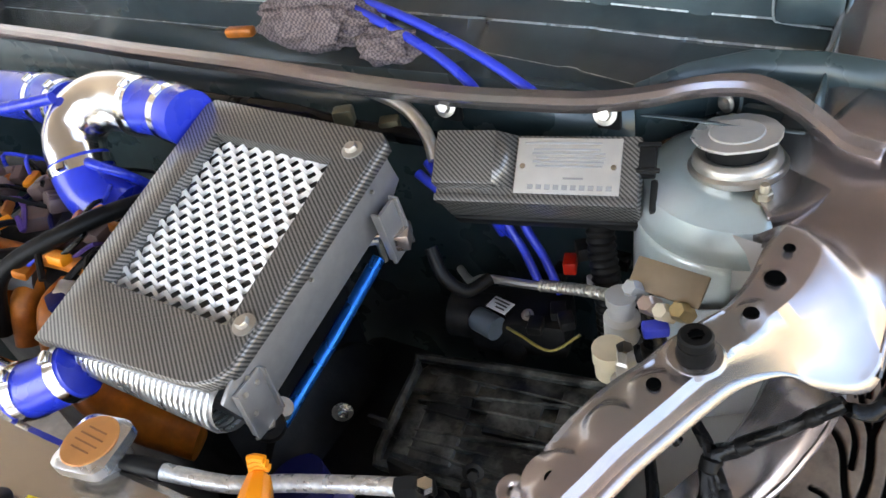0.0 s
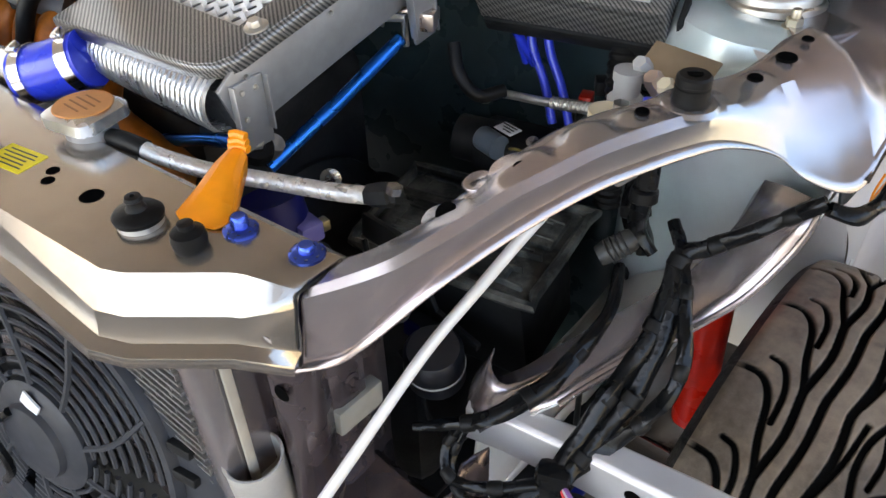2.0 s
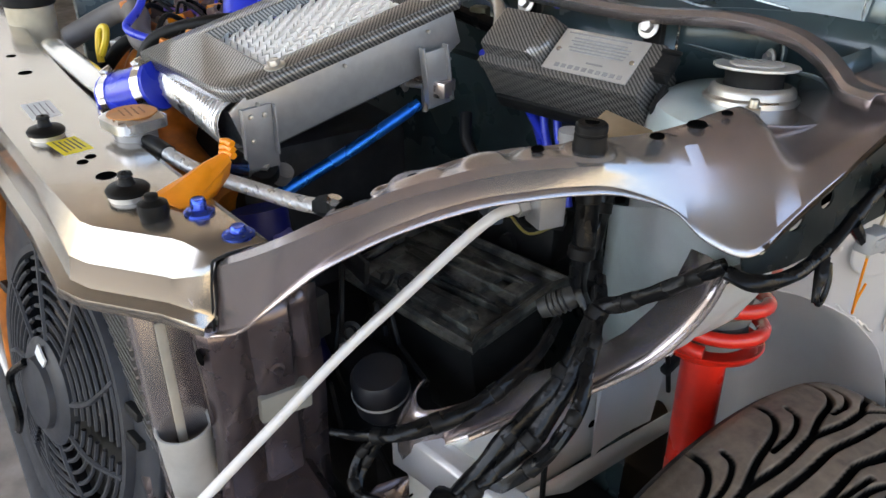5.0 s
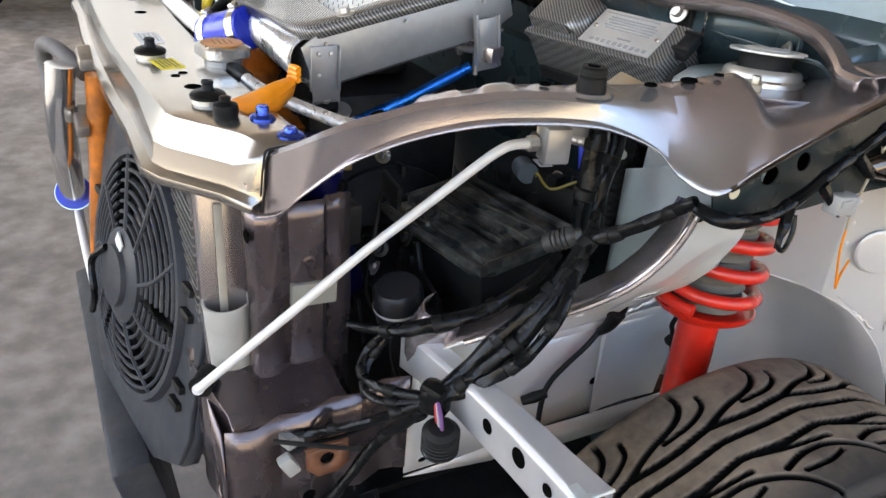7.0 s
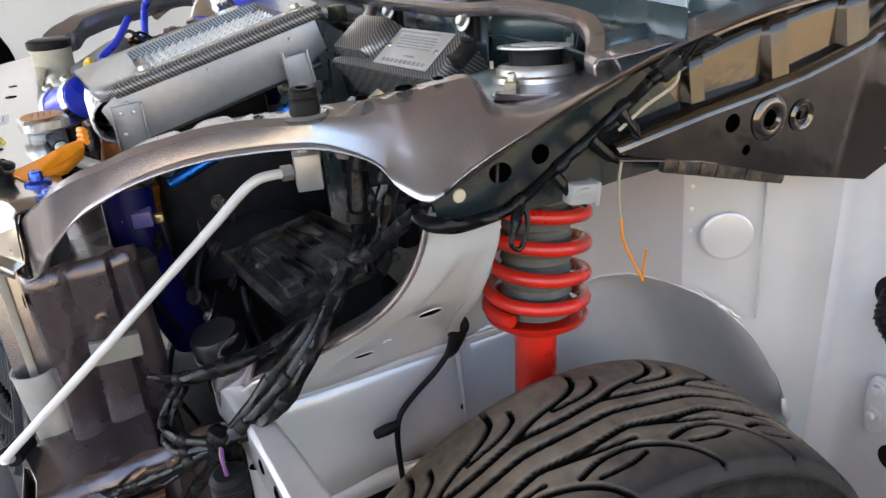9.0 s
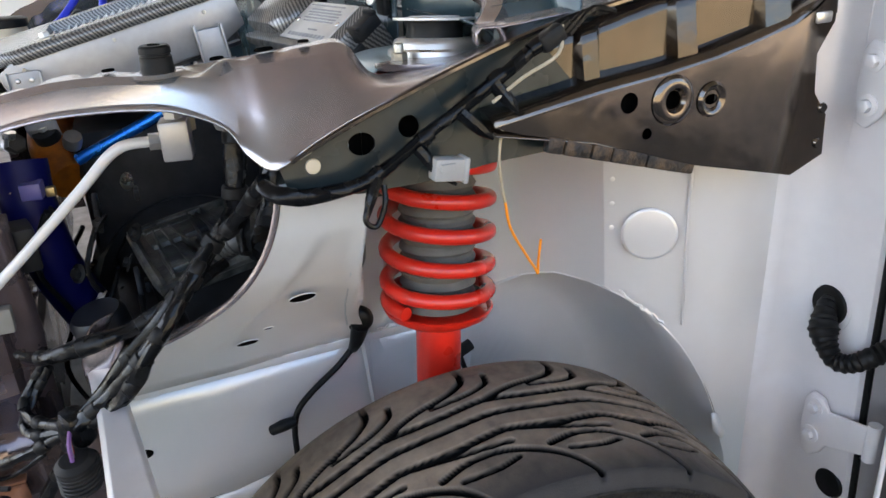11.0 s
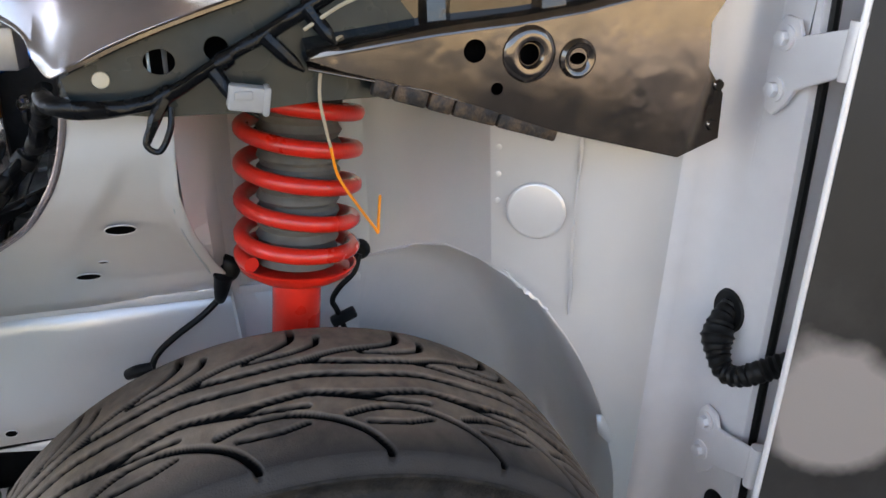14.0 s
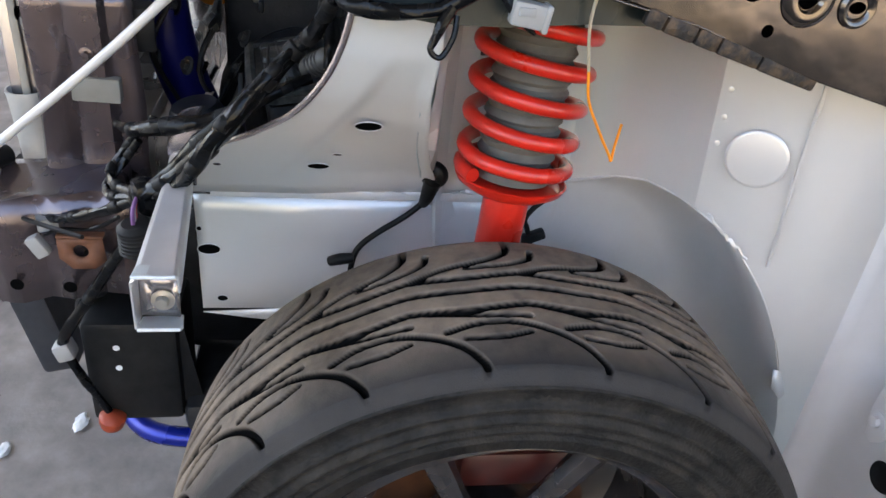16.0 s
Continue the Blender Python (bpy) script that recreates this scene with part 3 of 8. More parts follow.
rows += [[(0.520, 0.276, 0.808), (0.520, 0.276, 0.823), (0.524, 0.277, 0.826), (0.538, 0.279, 0.827), (0.550, 0.280, 0.823), (0.5600, 0.281, 0.808),
          (0.568, 0.279, 0.792), (0.580, 0.275, 0.772), (0.586, 0.271, 0.767)],
         [(0.528, 0.305, 0.812), (0.528, 0.305, 0.827), (0.532, 0.305, 0.8295), (0.546, 0.304, 0.830), (0.560, 0.301, 0.825), (0.572, 0.297, 0.810),
          (0.584, 0.292, 0.790), (0.603, 0.286, 0.765), (0.609, 0.281, 0.760)],
         [(0.531, 0.335, 0.815), (0.531, 0.335, 0.8305), (0.535, 0.335, 0.833), (0.550, 0.334, 0.833), (0.567, 0.330, 0.828), (0.584, 0.320, 0.812),
          (0.598, 0.309, 0.793), (0.614, 0.297, 0.769), (0.619, 0.291, 0.764)],
         [(0.536, 0.362, 0.810), (0.537, 0.362, 0.8305), (0.541, 0.362, 0.8335), (0.553, 0.361, 0.832), (0.568, 0.354, 0.827), (0.587, 0.340, 0.815),
          (0.602, 0.328, 0.803), (0.616, 0.318, 0.780), (0.620, 0.313, 0.777)],
         [(0.512, 0.385, 0.786), (0.513, 0.385, 0.798), (0.530, 0.382, 0.804), (0.552, 0.382, 0.808), (0.574, 0.376, 0.808), (0.592, 0.366, 0.806),
          (0.606, 0.356, 0.803), (0.617, 0.350, 0.793), (0.620, 0.346, 0.791)],
         [(0.512, 0.420, 0.788), (0.513, 0.420, 0.799), (0.518, 0.420, 0.801), (0.550, 0.418, 0.805), (0.578, 0.414, 0.807), (0.594, 0.408, 0.809),
          (0.606, 0.402, 0.810), (0.617, 0.399, 0.809), (0.620, 0.397, 0.808)],
         [(0.512, 0.470, 0.796), (0.513, 0.470, 0.806), (0.518, 0.470, 0.808), (0.550, 0.470, 0.813), (0.580, 0.468, 0.818), (0.596, 0.466, 0.823),
          (0.606, 0.464, 0.827), (0.613, 0.463, 0.828), (0.618, 0.462, 0.827)],
         [(0.500, 0.545, 0.806), (0.505, 0.545, 0.818), (0.515, 0.545, 0.822), (0.545, 0.540, 0.837), (0.580, 0.536, 0.841), (0.597, 0.534, 0.843),
          (0.605, 0.533, 0.844), (0.611, 0.532, 0.844), (0.616, 0.532, 0.843)],
         [(0.520, 0.640, 0.836), (0.525, 0.640, 0.848), (0.530, 0.640, 0.854), (0.550, 0.640, 0.859), (0.580, 0.640, 0.861), (0.597, 0.640, 0.862),
          (0.605, 0.640, 0.863), (0.611, 0.640, 0.863), (0.616, 0.640, 0.862)],
         [(0.520, 0.850, 0.870), (0.525, 0.850, 0.878), (0.530, 0.850, 0.880), (0.545, 0.850, 0.884), (0.580, 0.850, 0.886), (0.597, 0.850, 0.888),
          (0.605, 0.850, 0.888), (0.609, 0.850, 0.888), (0.613, 0.850, 0.887)]]
PADS = ((0.4330, 0.0700, 0.0165, 0.0030), (0.4575, 0.1120, 0.0200, 0.0034), (0.4790, 0.1560, 0.0165, 0.0040), (0.4950, 0.1915, 0.0150, 0.0022),
        (0.5115, 0.2260, 0.0205, 0.0020), (0.5370, 0.2670, 0.0125, 0.0020), (0.5445, 0.3010, 0.0100, 0.0012))


def pressed(net):
    """Raises the round pads out of the rail's top and bows its inner edge round them."""
    out = []
    for row in net:
        row = [Vector(p) for p in row]
        full = row[:2]
        for a, b in zip(row[2:4], row[3:5]):
            full += [a.lerp(b, i / 8) for i in range(8)]
        full += row[4:]
        for cx, cy, R, h in PADS:
            for k, p in enumerate(full):
                v = Vector((p.x - cx, p.y - cy, 0))
                d = v.length
                if k <= 4 and d < R * 1.06:
                    v = v.normalized() * R * (1.06 - 0.02 * k)
                    p.x, p.y = cx + v.x, cy + v.y
                    d = v.length
                if 1 <= k <= 18:
                    t = min(1, max(0, (R * 1.08 - d) / (R * 0.30)))
                    fade = 0.85 * min(1, (18 - k) / 10)
                    p.z += fade * (h * t * t * (3 - 2 * t) - 0.0014 * math.exp(-((d - R * 1.5) / (R * 0.35)) ** 2) * (k > 2))
        out.append(full)
    return out


rail = part("wing_rail", sheet(pressed(fine(rows, 1, 12))), PAINT, shell, "curved mauve-silver pressed rail with raised round pads", solid=0.0016)


def rail_hole(at, r, slope=(0, -0.25, 1)):
    part("hole", lathe([(0, 0.0044), (r, 0.0044), (r * 1.1, 0.0030)], at, slope, 20), HOLE, rail)


rail_hole((0.4330, 0.0700, 0.7845), 0.0065, (-0.15, -0.42, 1))
rail_hole((0.4575, 0.1120, 0.8045), 0.0045, (-0.05, -0.22, 1))
rail_hole((0.4950, 0.1915, 0.8200), 0.0045, (0, -0.05, 1))
rail_hole((0.5370, 0.2670, 0.8265), 0.0050, (0, -0.08, 1))
rail_hole((0.5445, 0.3010, 0.8305), 0.0068, (0, -0.08, 1))
rail_hole((0.5475, 0.3310, 0.8340), 0.0040, (0, -0.03, 1))
part("stop_seat", lathe([(0.0205, -0.001), (0.0180, 0.0018), (0.0135, 0.0022)], (0.5115, 0.2260, 0.8195), (0, -0.02, 1), 28), PAINT, rail)
part("ear", lathe([(0.0018, 0.0008), (0.0095, 0.0008), (0.0105, 0)], (0.4310, 0.1035, 0.7900), (-0.2, -0.2, 1), 24), PAINT, rail, solid=0.0016)
mirror = [[(2 * XC - p[0], p[1], p[2]) for p in [Vector(r[0]) - Vector((0.004, 0, 0.024))] + [Vector(q) for q in r]] for r in fine(rows, 1, 3)]
part("wing_rail", sheet(mirror), PAINT, shell, "dark curved rail on the far side", solid=0.0016)

# ---- strut tower
AX0, AX1 = Vector((0.506, 0.444, 0.47)), Vector((0.478, 0.470, 0.836))
TC = (0.486, 0.462)


def ring_xy(r, a, c=TC):
    return c[0] + r * math.cos(radians(a)), c[1] + r * math.sin(radians(a))


rows = []
for z, r in ((0.769, 0.0917), (0.76, 0.0925), (0.70, 0.0945), (0.655, 0.0945)):
    rows.append([(*ring_xy(r, a), z) for a in range(160, 283, 6)])
part("strut_tower", sheet(rows), TOWER, shell, "domed teal-silver strut tower", solid=0.0016)
rows = [[(*ring_xy(r, a), z) for a in range(60, 301, 6)] for z, r in ((0.8065, 0.036), (0.8075, 0.055), (0.8065, 0.074), (0.8005, 0.0835), (0.785, 0.0890), (0.768, 0.0918))]
part("tower_dome", sheet(rows), TOWER, shell, solid=0.0014)
part("tower_top", lathe([(0.036, 0.8085), (0.075, 0.8095), (0.0752, 0.804)], (TC[0], TC[1], 0), (0, 0, 1), 48, a0=-62, a1=82), PAINT, shell, solid=0.0014)

# ---- wheel house skins
def well_x(z):
    zs = [0.30, 0.44, 0.49, 0.51, 0.545, 0.58, 0.625, 0.66, 0.70, 0.745]
    xs = [0.402, 0.408, 0.412, 0.425, 0.457, 0.495, 0.546, 0.575, 0.594, 0.602]
    return float(np.interp(z, zs, xs))


def edge_y(z):
    return float(np.interp(z, [0.33, 0.55, 0.575, 0.59, 0.612, 0.634, 0.658, 0.684, 0.712, 0.745], [0.132, 0.132, 0.150, 0.185, 0.213, 0.238, 0.256, 0.271, 0.281, 0.288]))


def corner_y(z):
    return float(np.interp(z, [0.33, 0.49, 0.51, 0.55, 0.60, 0.66, 0.745], [0.62, 0.62, 0.392, 0.376, 0.362, 0.353, 0.356]))


bm = bmesh.new()
for zs in ([0.335, 0.38, 0.40, 0.42, 0.435, 0.45, 0.465, 0.488], [0.492] + [0.510 + 0.0084 * i for i in range(29)]):
    rows = []
    for z in zs:
        a, b = edge_y(z), (0.53 if z < 0.49 else min(corner_y(z), 0.396))
        row = []
        for i in range(33):
            y = a + (b - a) * i / 32
            x = well_x(z) - 0.045 * max(0, y - 0.25) * (1 if z < 0.5 else 0)
            if z < 0.49:
                x += 0.005 * math.exp(-((z - 0.45) / 0.009) ** 2) * min(1, max(0, (y - 0.19) / 0.04)) * min(1, max(0, (0.46 - y) / 0.04))
            if z > 0.51:
                s = ((y - 0.24) * 0.106 - (z - 0.563) * 0.06) / 0.122
                x -= 0.008 * min(1, max(0, s / 0.010)) * min(1, max(0, (0.70 - z) / 0.04)) * min(1, max(0, (b - y) / 0.012)) * min(1, max(0, (z - 0.512) / 0.02))
            row.append((x, y, z))
        rows.append(row)
    sheet(rows, bm)
apron = part("inner_wing_panel", bm, WELL, shell, "white-silver sprayed inner wing panel", solid=0.0016)
edge = [(well_x(z), edge_y(z), z) for z in (0.57, 0.585, 0.60, 0.612, 0.634, 0.658, 0.684, 0.712, 0.742)]
part("folded_edge", tube(edge, 0.0028, 8, 3), PAINT, apron)
# inner face of the same panel, folded into the engine bay
rows = []
for z in (0.520, 0.545, 0.57, 0.585, 0.60, 0.612, 0.634, 0.658, 0.684, 0.712, 0.742):
    x, y = well_x(z), edge_y(z)
    rows.append([(x - 0.001, y, z), (x - 0.012, y + 0.006, z - 0.001), (x - 0.030, y + 0.016, z - 0.005), (x - 0.050, y + 0.026, z - 0.012), (x - 0.056, y + 0.030, z - 0.030)])
part("inner_wing_fold", sheet(rows), PAINT, shell, "silver engine-bay fold of the wing panel", solid=0.0016)


def front_y(x):
    return float(np.interp(x, [0.40, 0.44, 0.50, 0.56, 0.60], [0.388, 0.368, 0.354, 0.347, 0.343]))


rows = []
for z in (0.785, 0.76, 0.73, 0.70, 0.67, 0.64, 0.61, 0.58, 0.55, 0.525):
    x1 = min(0.598, well_x(z) - 0.004)
    rows.append([(x, front_y(x), min(z, float(np.interp(x, [0.40, 0.50, 0.56, 0.60], [0.69, 0.735, 0.775, 0.785])) - (0.785 - z) * 0.05)) for x in np.linspace(x1, 0.402, 8)])
part("tower_front_wall", sheet(rows), TOWER, shell, "pale silver front wall of the strut tower", solid=0.0014)


def arch_point(w):
    """The wheel arch's rim in the y-z plane, by its angle about the axle."""
    r = float(np.interp(w, [-30, 0, 20, 30, 40, 50, 56, 60, 64, 68, 74, 82], [0.350, 0.350, 0.352, 0.360, 0.369, 0.379, 0.377, 0.362, 0.336, 0.314, 0.298, 0.290]))
    return 0.435 + r * math.cos(radians(w)), 0.225 + r * math.sin(radians(w))


def cyl_z(y):
    if y > 0.784:
        return 0.0
    q = [arch_point(w) for w in range(82, 1, -2)]
    return float(np.interp(y, [p[0] for p in q], [p[1] for p in q]))


CORNER = [((0.603, 0.353), (0.547, 0.358), 0.50), ((0.560, 0.366), (0.48, 0.376), 0.50), ((0.500, 0.378), (0.425, 0.388), 0.50), ((0.437, 0.400), (0.408, 0.402), 0.34),
          ((0.414, 0.425), (0.402, 0.425), 0.34), ((0.409, 0.470), (0.400, 0.470), 0.34), ((0.412, 0.518), (0.403, 0.518), 0.34)]
REAR = [((0.414, 0.530), (0.4045, 0.543)), ((0.432, 0.572), (0.424, 0.590)), ((0.470, 0.606), (0.460, 0.622)), ((0.518, 0.628), (0.511, 0.646))]
SIDE = [((0.520, 0.630), (0.513, 0.648)), ((0.546, 0.664), (0.541, 0.680)), ((0.567, 0.700), (0.563, 0.710))]
LAST = [((0.569, 0.704), (0.565, 0.714)), ((0.581, 0.745), (0.581, 0.747)), ((0.5875, 0.778), (0.5875, 0.778)), ((0.590, 0.801), (0.590, 0.801))]


def densely(cols):
    """The same run of columns with rounder steps between them."""
    a = smooth_path([(p[0][0], p[0][1], 0) for p in cols], 5)
    b = smooth_path([(p[1][0], p[1][1], 0) for p in cols], 5)
    return [((p.x, p.y), (q.x, q.y), 0) for p, q in zip(a, b)]


COLS = CORNER + densely(REAR) + densely(SIDE) + densely(LAST)
net = []
for (x0, y0), (x1, y1), low in COLS:
    col = []
    lo = low or cyl_z(y1)
    for i in range(12):
        z = 0.80 + (lo - 0.80) * i / 11
        k = min(1, max(0, (0.76 - z) / 0.22))
        x, y = x0 + (x1 - x0) * k, y0 + (y1 - y0) * k
        if low == 0.50 and z < 0.66:
            x = min(x, well_x(z) - 0.004)
            y = max(y, front_y(x) + 0.007)
        col.append((x, y, z))
    net.append(col)
well = part("wheel_house", sheet(net), WELL, shell, "white-silver sprayed wheel house", sharp=14)
def liner_x(y):
    return float(np.interp(y, [0.50, 0.555, 0.60, 0.630, 0.655, 0.710, 0.775], [0.405, 0.412, 0.430, 0.475, 0.525, 0.567, 0.587]))


rows = []
for w in range(-30, 83, 3):
    py, pz = arch_point(w)
    lx = liner_x(py)
    f = min(0.055, lx - 0.3985)
    R = math.hypot(py - 0.435, pz - 0.225)
    row = [(lx, R), (0.3985 + f + (lx - 0.3985 - f) * 0.5, R)]
    for a in range(0, 91, 15):
        row.append((0.3985 + f * (1 - math.sin(radians(a))), R - 0.9 * f * (1 - math.cos(radians(a)))))
    row += [(0.3975, R * 0.72), (0.3970, R * 0.45)]
    rows.append([(x, 0.435 + r * math.cos(radians(w)), 0.225 + r * math.sin(radians(w))) for x, r in row])
part("wheel_arch_liner", sheet(rows), WELL, shell, solid=0.0016)
part("embossed_disc", lathe([(0, 0.0018), (0.0255, 0.0018), (0.0272, 0.0014), (0.029, 0)], (0.5470, 0.6735, 0.6075), (0.83, -0.55, 0.0), 40), WELL, well)
for at, r, ry in (((0.4115, 0.386, 0.559), 0.0055, None), ((0.53, 0.363, 0.69), 0.004, None)):
    part("hole", lathe([(0, 0.002), (r, 0.002)], at, (0.85, -0.5, 0.1), 16), HOLE, well)


def apron_hole(y, z, r, ry):
    x = well_x(z) - 0.045 * max(0, y - 0.25) * (1 if z < 0.5 else 0)
    dx = (well_x(z + 0.01) - well_x(z - 0.01)) / 0.02
    m = frame_of((x + 0.0016, y, z), (0, 1, 0), (dx, 0, 1))
    bm = bmesh.new()
    vs = [bm.verts.new(m @ Vector((p[0], p[1], 0))) for p in circle2((0, 0), r, 20, ry)]
    bm.faces.new(vs)
    part("hole", bm, HOLE, apron)
    bm = bmesh.new()
    tube([m @ Vector((p[0], p[1], 0)) for p in circle2((0, 0), r * 1.05, 20, ry * 1.08)] + [m @ Vector((r * 1.05, 0, 0))], 0.0005, 6, 1, bm)
    part("lip", bm, WELL, apron)


for y, z, r, ry in ((0.305, 0.625, 0.0115, 0.0085), (0.263, 0.547, 0.0105, 0.0075), (0.281, 0.572, 0.0045, 0.003), (0.144, 0.418, 0.012, 0.0065), (0.405, 0.391, 0.007, 0.006),
                    (0.165, 0.545, 0.004, 0.004), (0.125 + 0.03, 0.350, 0.006, 0.004), (0.135, 0.445, 0.003, 0.003), (0.29, 0.735, 0.006, 0.005)):
    apron_hole(y, z, r, ry)
bm = box((0.413, 0.34, 0.492), (0.004, 0.38, 0.010), bev=0.0015)
part("seam_flange", bm, WELL, apron)
random.seed(5)
for pts in ([(0.4145, 0.15, 0.498), (0.4145, 0.26, 0.499), (0.4130, 0.38, 0.498)], [(0.4100, 0.41, 0.496), (0.4035, 0.46, 0.500), (0.4055, 0.52, 0.512)], [(0.528, 0.652, 0.538), (0.546, 0.668, 0.525), (0.562, 0.688, 0.505)], [(0.5680, 0.701, 0.74), (0.5670, 0.705, 0.60), (0.5655, 0.711, 0.50)]):
    q = [v + Vector((0.0012, 0, random.uniform(-0.0022, 0.0022))) for v in smooth_path(pts, 9)]
    part("sealer_bead", tube(q, 0.0016, 6, 2, wobble=1.2), WELL, apron, "lumpy painted sealer bead")
bm = panel([(0.0, 0.33), (0.10, 0.335), (0.16, 0.345), (0.20, 0.340), (0.45, 0.335), (0.45, 0.33 - 0.03), (0.24, 0.30), (0.20, 0.318), (0.12, 0.312), (0.05, 0.322)], [], lambda y, z: (0.4045, y + 0.132, z))
part("lower_flange", bm, WELL, apron, solid=0.002)

for y, z in ((-0.048, 0.392), (0.004, 0.389), (0.03, 0.43)):
    part("hole", lathe([(0, 0.001), (0.007, 0.001)], (0.442, y, z), (1, 0, 0), 14), HOLE, shell)
for i in range(6):
    z = 0.735 - 0.027 * i
    for at in ((0.5712, 0.722 + 0.001 * i, z), (0.5235 - 0.0004 * i, 0.638 + 0.0012 * i, z + 0.012)):
        part("spot_weld", lathe([(0, 0.0002), (0.0020, 0.0001), (0.0030, -0.0003)], at, (0.94, -0.33, 0), 12), WELL, well)

part("weld_tab", panel([(0.744, 0.386), (0.752, 0.384), (0.768, 0.352), (0.764, 0.345), (0.748, 0.362)], [], lambda y, z: (0.5905, y, z)), WELL, well, solid=0.002)

# ---- apron side with holes, ribbed cowl side and the triangular gusset
bm = panel([(0.289, 0.758), (0.306, 0.768), (0.34, 0.784), (0.371, 0.797), (0.41, 0.809), (0.458, 0.825), (0.50, 0.833), (0.56, 0.839), (0.66, 0.800), (0.672, 0.714), (0.60, 0.727), (0.53, 0.741), (0.456, 0.738), (0.40, 0.732), (0.347, 0.731), (0.31, 0.735), (0.293, 0.742)],
           [circle2((0.351, 0.768), 0.0105, 20, 0.0085), circle2((0.389, 0.776), 0.0085, 20), circle2((0.479, 0.782), 0.006, 16, 0.005), circle2((0.313, 0.757), 0.006, 14)],
           lambda y, z: (0.606 + (0.79 - z) * 0.10 + 0.03 * (y - 0.37), y, z))
side = part("apron_side", bm, GLOSSBLACK, shell, "glossy brown-black painted side flange with punched holes", solid=0.0018, smooth=False)
# Black sheet added behind the punched holes as their inner shade.
part("hole_shade", box((0.590, 0.405, 0.772), (0.004, 0.15, 0.040), Matrix.Rotation(radians(8), 4, "X"), 0.001), HOLE, side)
part("plug", lathe([(0, 0.003), (0.0055, 0.002), (0.006, 0)], (0.607, 0.313, 0.757), (1, 0, 0), 16), CREAM, side)
rows = []
RIBS = ((0.533, 0.560), (0.620, 0.652), (0.708, 0.748))
ys = [0.50, 0.532]
for a, b in RIBS:
    ys += [a, a + 0.004, b - 0.010, b - 0.004]
ys = sorted(set(ys + [0.80, 0.58, 0.60, 0.67, 0.69, 0.77]))
for k in (0, 0.25, 0.6, 0.85, 1.0):
    row = []
    for y in ys:
        top = float(np.interp(y, [0.50, 0.533, 0.618, 0.706, 0.85], [0.830, 0.836, 0.856, 0.868, 0.888]))
        lo = float(np.interp(y, [0.50, 0.54, 0.63, 0.73, 0.85], [0.765, 0.776, 0.796, 0.812, 0.835]))
        rib = 0.012 if any(a + 0.002 <= y <= b - 0.008 for a, b in RIBS) else 0
        row.append((0.606 + 0.004 * k + rib * (0.35 + 0.65 * k) + 0.06 * (y - 0.5), y, top + (lo - top) * k))
    rows.append(row)
part("cowl_side", sheet(rows), mat("bronze_black_paint", (0.060, 0.048, 0.038), 0.16, 0.9, 0.15, 40, 0.8, 22, 0.3, (0.03, 0.04, 0.04), 0.6, 10, tint_detail=2.0), shell, "bronze-reflecting dark panel with vertical ribs", solid=0.0016)
part("cowl_flange", tube([(0.619, 0.295, 0.766), (0.620, 0.355, 0.792), (0.619, 0.46, 0.8275), (0.617, 0.533, 0.8445), (0.618, 0.62, 0.860), (0.624, 0.72, 0.871), (0.630, 0.85, 0.890)], 0.0024, 6, 4), PAINT_DARK, shell)
gus = [(0.447, 0.772), (0.49, 0.778), (0.537, 0.786), (0.604, 0.794), (0.654, 0.802), (0.70, 0.813), (0.735, 0.822), (0.758, 0.834), (0.777, 0.850), (0.780, 0.822), (0.764, 0.795), (0.768, 0.760),
       (0.786, 0.738), (0.789, 0.700), (0.752, 0.685), (0.635, 0.714), (0.532, 0.748), (0.47, 0.764)]
bm = panel(gus, [circle2((0.567, 0.776), 0.0085, 20), circle2((0.610, 0.773), 0.0080, 20), circle2((0.650, 0.769), 0.0068, 16, 0.0045), circle2((0.586, 0.748), 0.0048, 16)],
           lambda y, z: (0.640 + 0.02 * (y - 0.6), y, z))
gusset = part("wing_gusset", bm, PAINT_DARK, shell, "glossy brown-black triangular gusset with round holes", solid=0.002, smooth=False)
bm = lathe([(0.0085, 0), (0.0105, 0.003), (0.014, 0.0035), (0.018, 0.003), (0.021, 0)], (0.642, 0.610, 0.773), (1, 0, 0), 32)
part("raised_ring", bm, PAINT_DARK, gusset)
bm = lathe([(0.008, 0), (0.010, 0.002), (0.0125, 0.0025), (0.015, 0)], (0.643, 0.650, 0.769), (1, 0, 0), 28)
part("raised_ring", bm, PAINT_DARK, gusset)
rows = [[(0.641 + 0.02 * (y - 0.6), y, z), (0.628, y, z + 0.006), (0.612, y, z + 0.010)] for y, z in ((0.447, 0.772), (0.537, 0.786), (0.604, 0.794), (0.654, 0.802), (0.70, 0.813), (0.735, 0.822), (0.777, 0.850))]
part("upper_fold", sheet(rows), PAINT_DARK, gusset, solid=0.0016)
rows = [[(0.640, y, z), (0.62, y, z + 0.004), (0.60, y, z + 0.010)] for y, z in ((0.447, 0.766), (0.532, 0.748), (0.635, 0.714), (0.752, 0.685), (0.789, 0.700))]
part("lower_fold", sheet(rows), PAINT_DARK, gusset, solid=0.0016)
for y0, y1 in ((0.492, 0.506), (0.508, 0.532), (0.534, 0.552), (0.553, 0.588), (0.589, 0.640)):
    ym = (y0 + y1) / 2
    part("sealing_strip", box((0.637, ym, 0.7505 - (ym - 0.5) * 0.29), (0.008, y1 - y0 + 0.0015, 0.0125), Matrix.Rotation(radians(-16), 4, "X"), 0.002), SEAL, gusset, "rust-flecked black sealing strip")
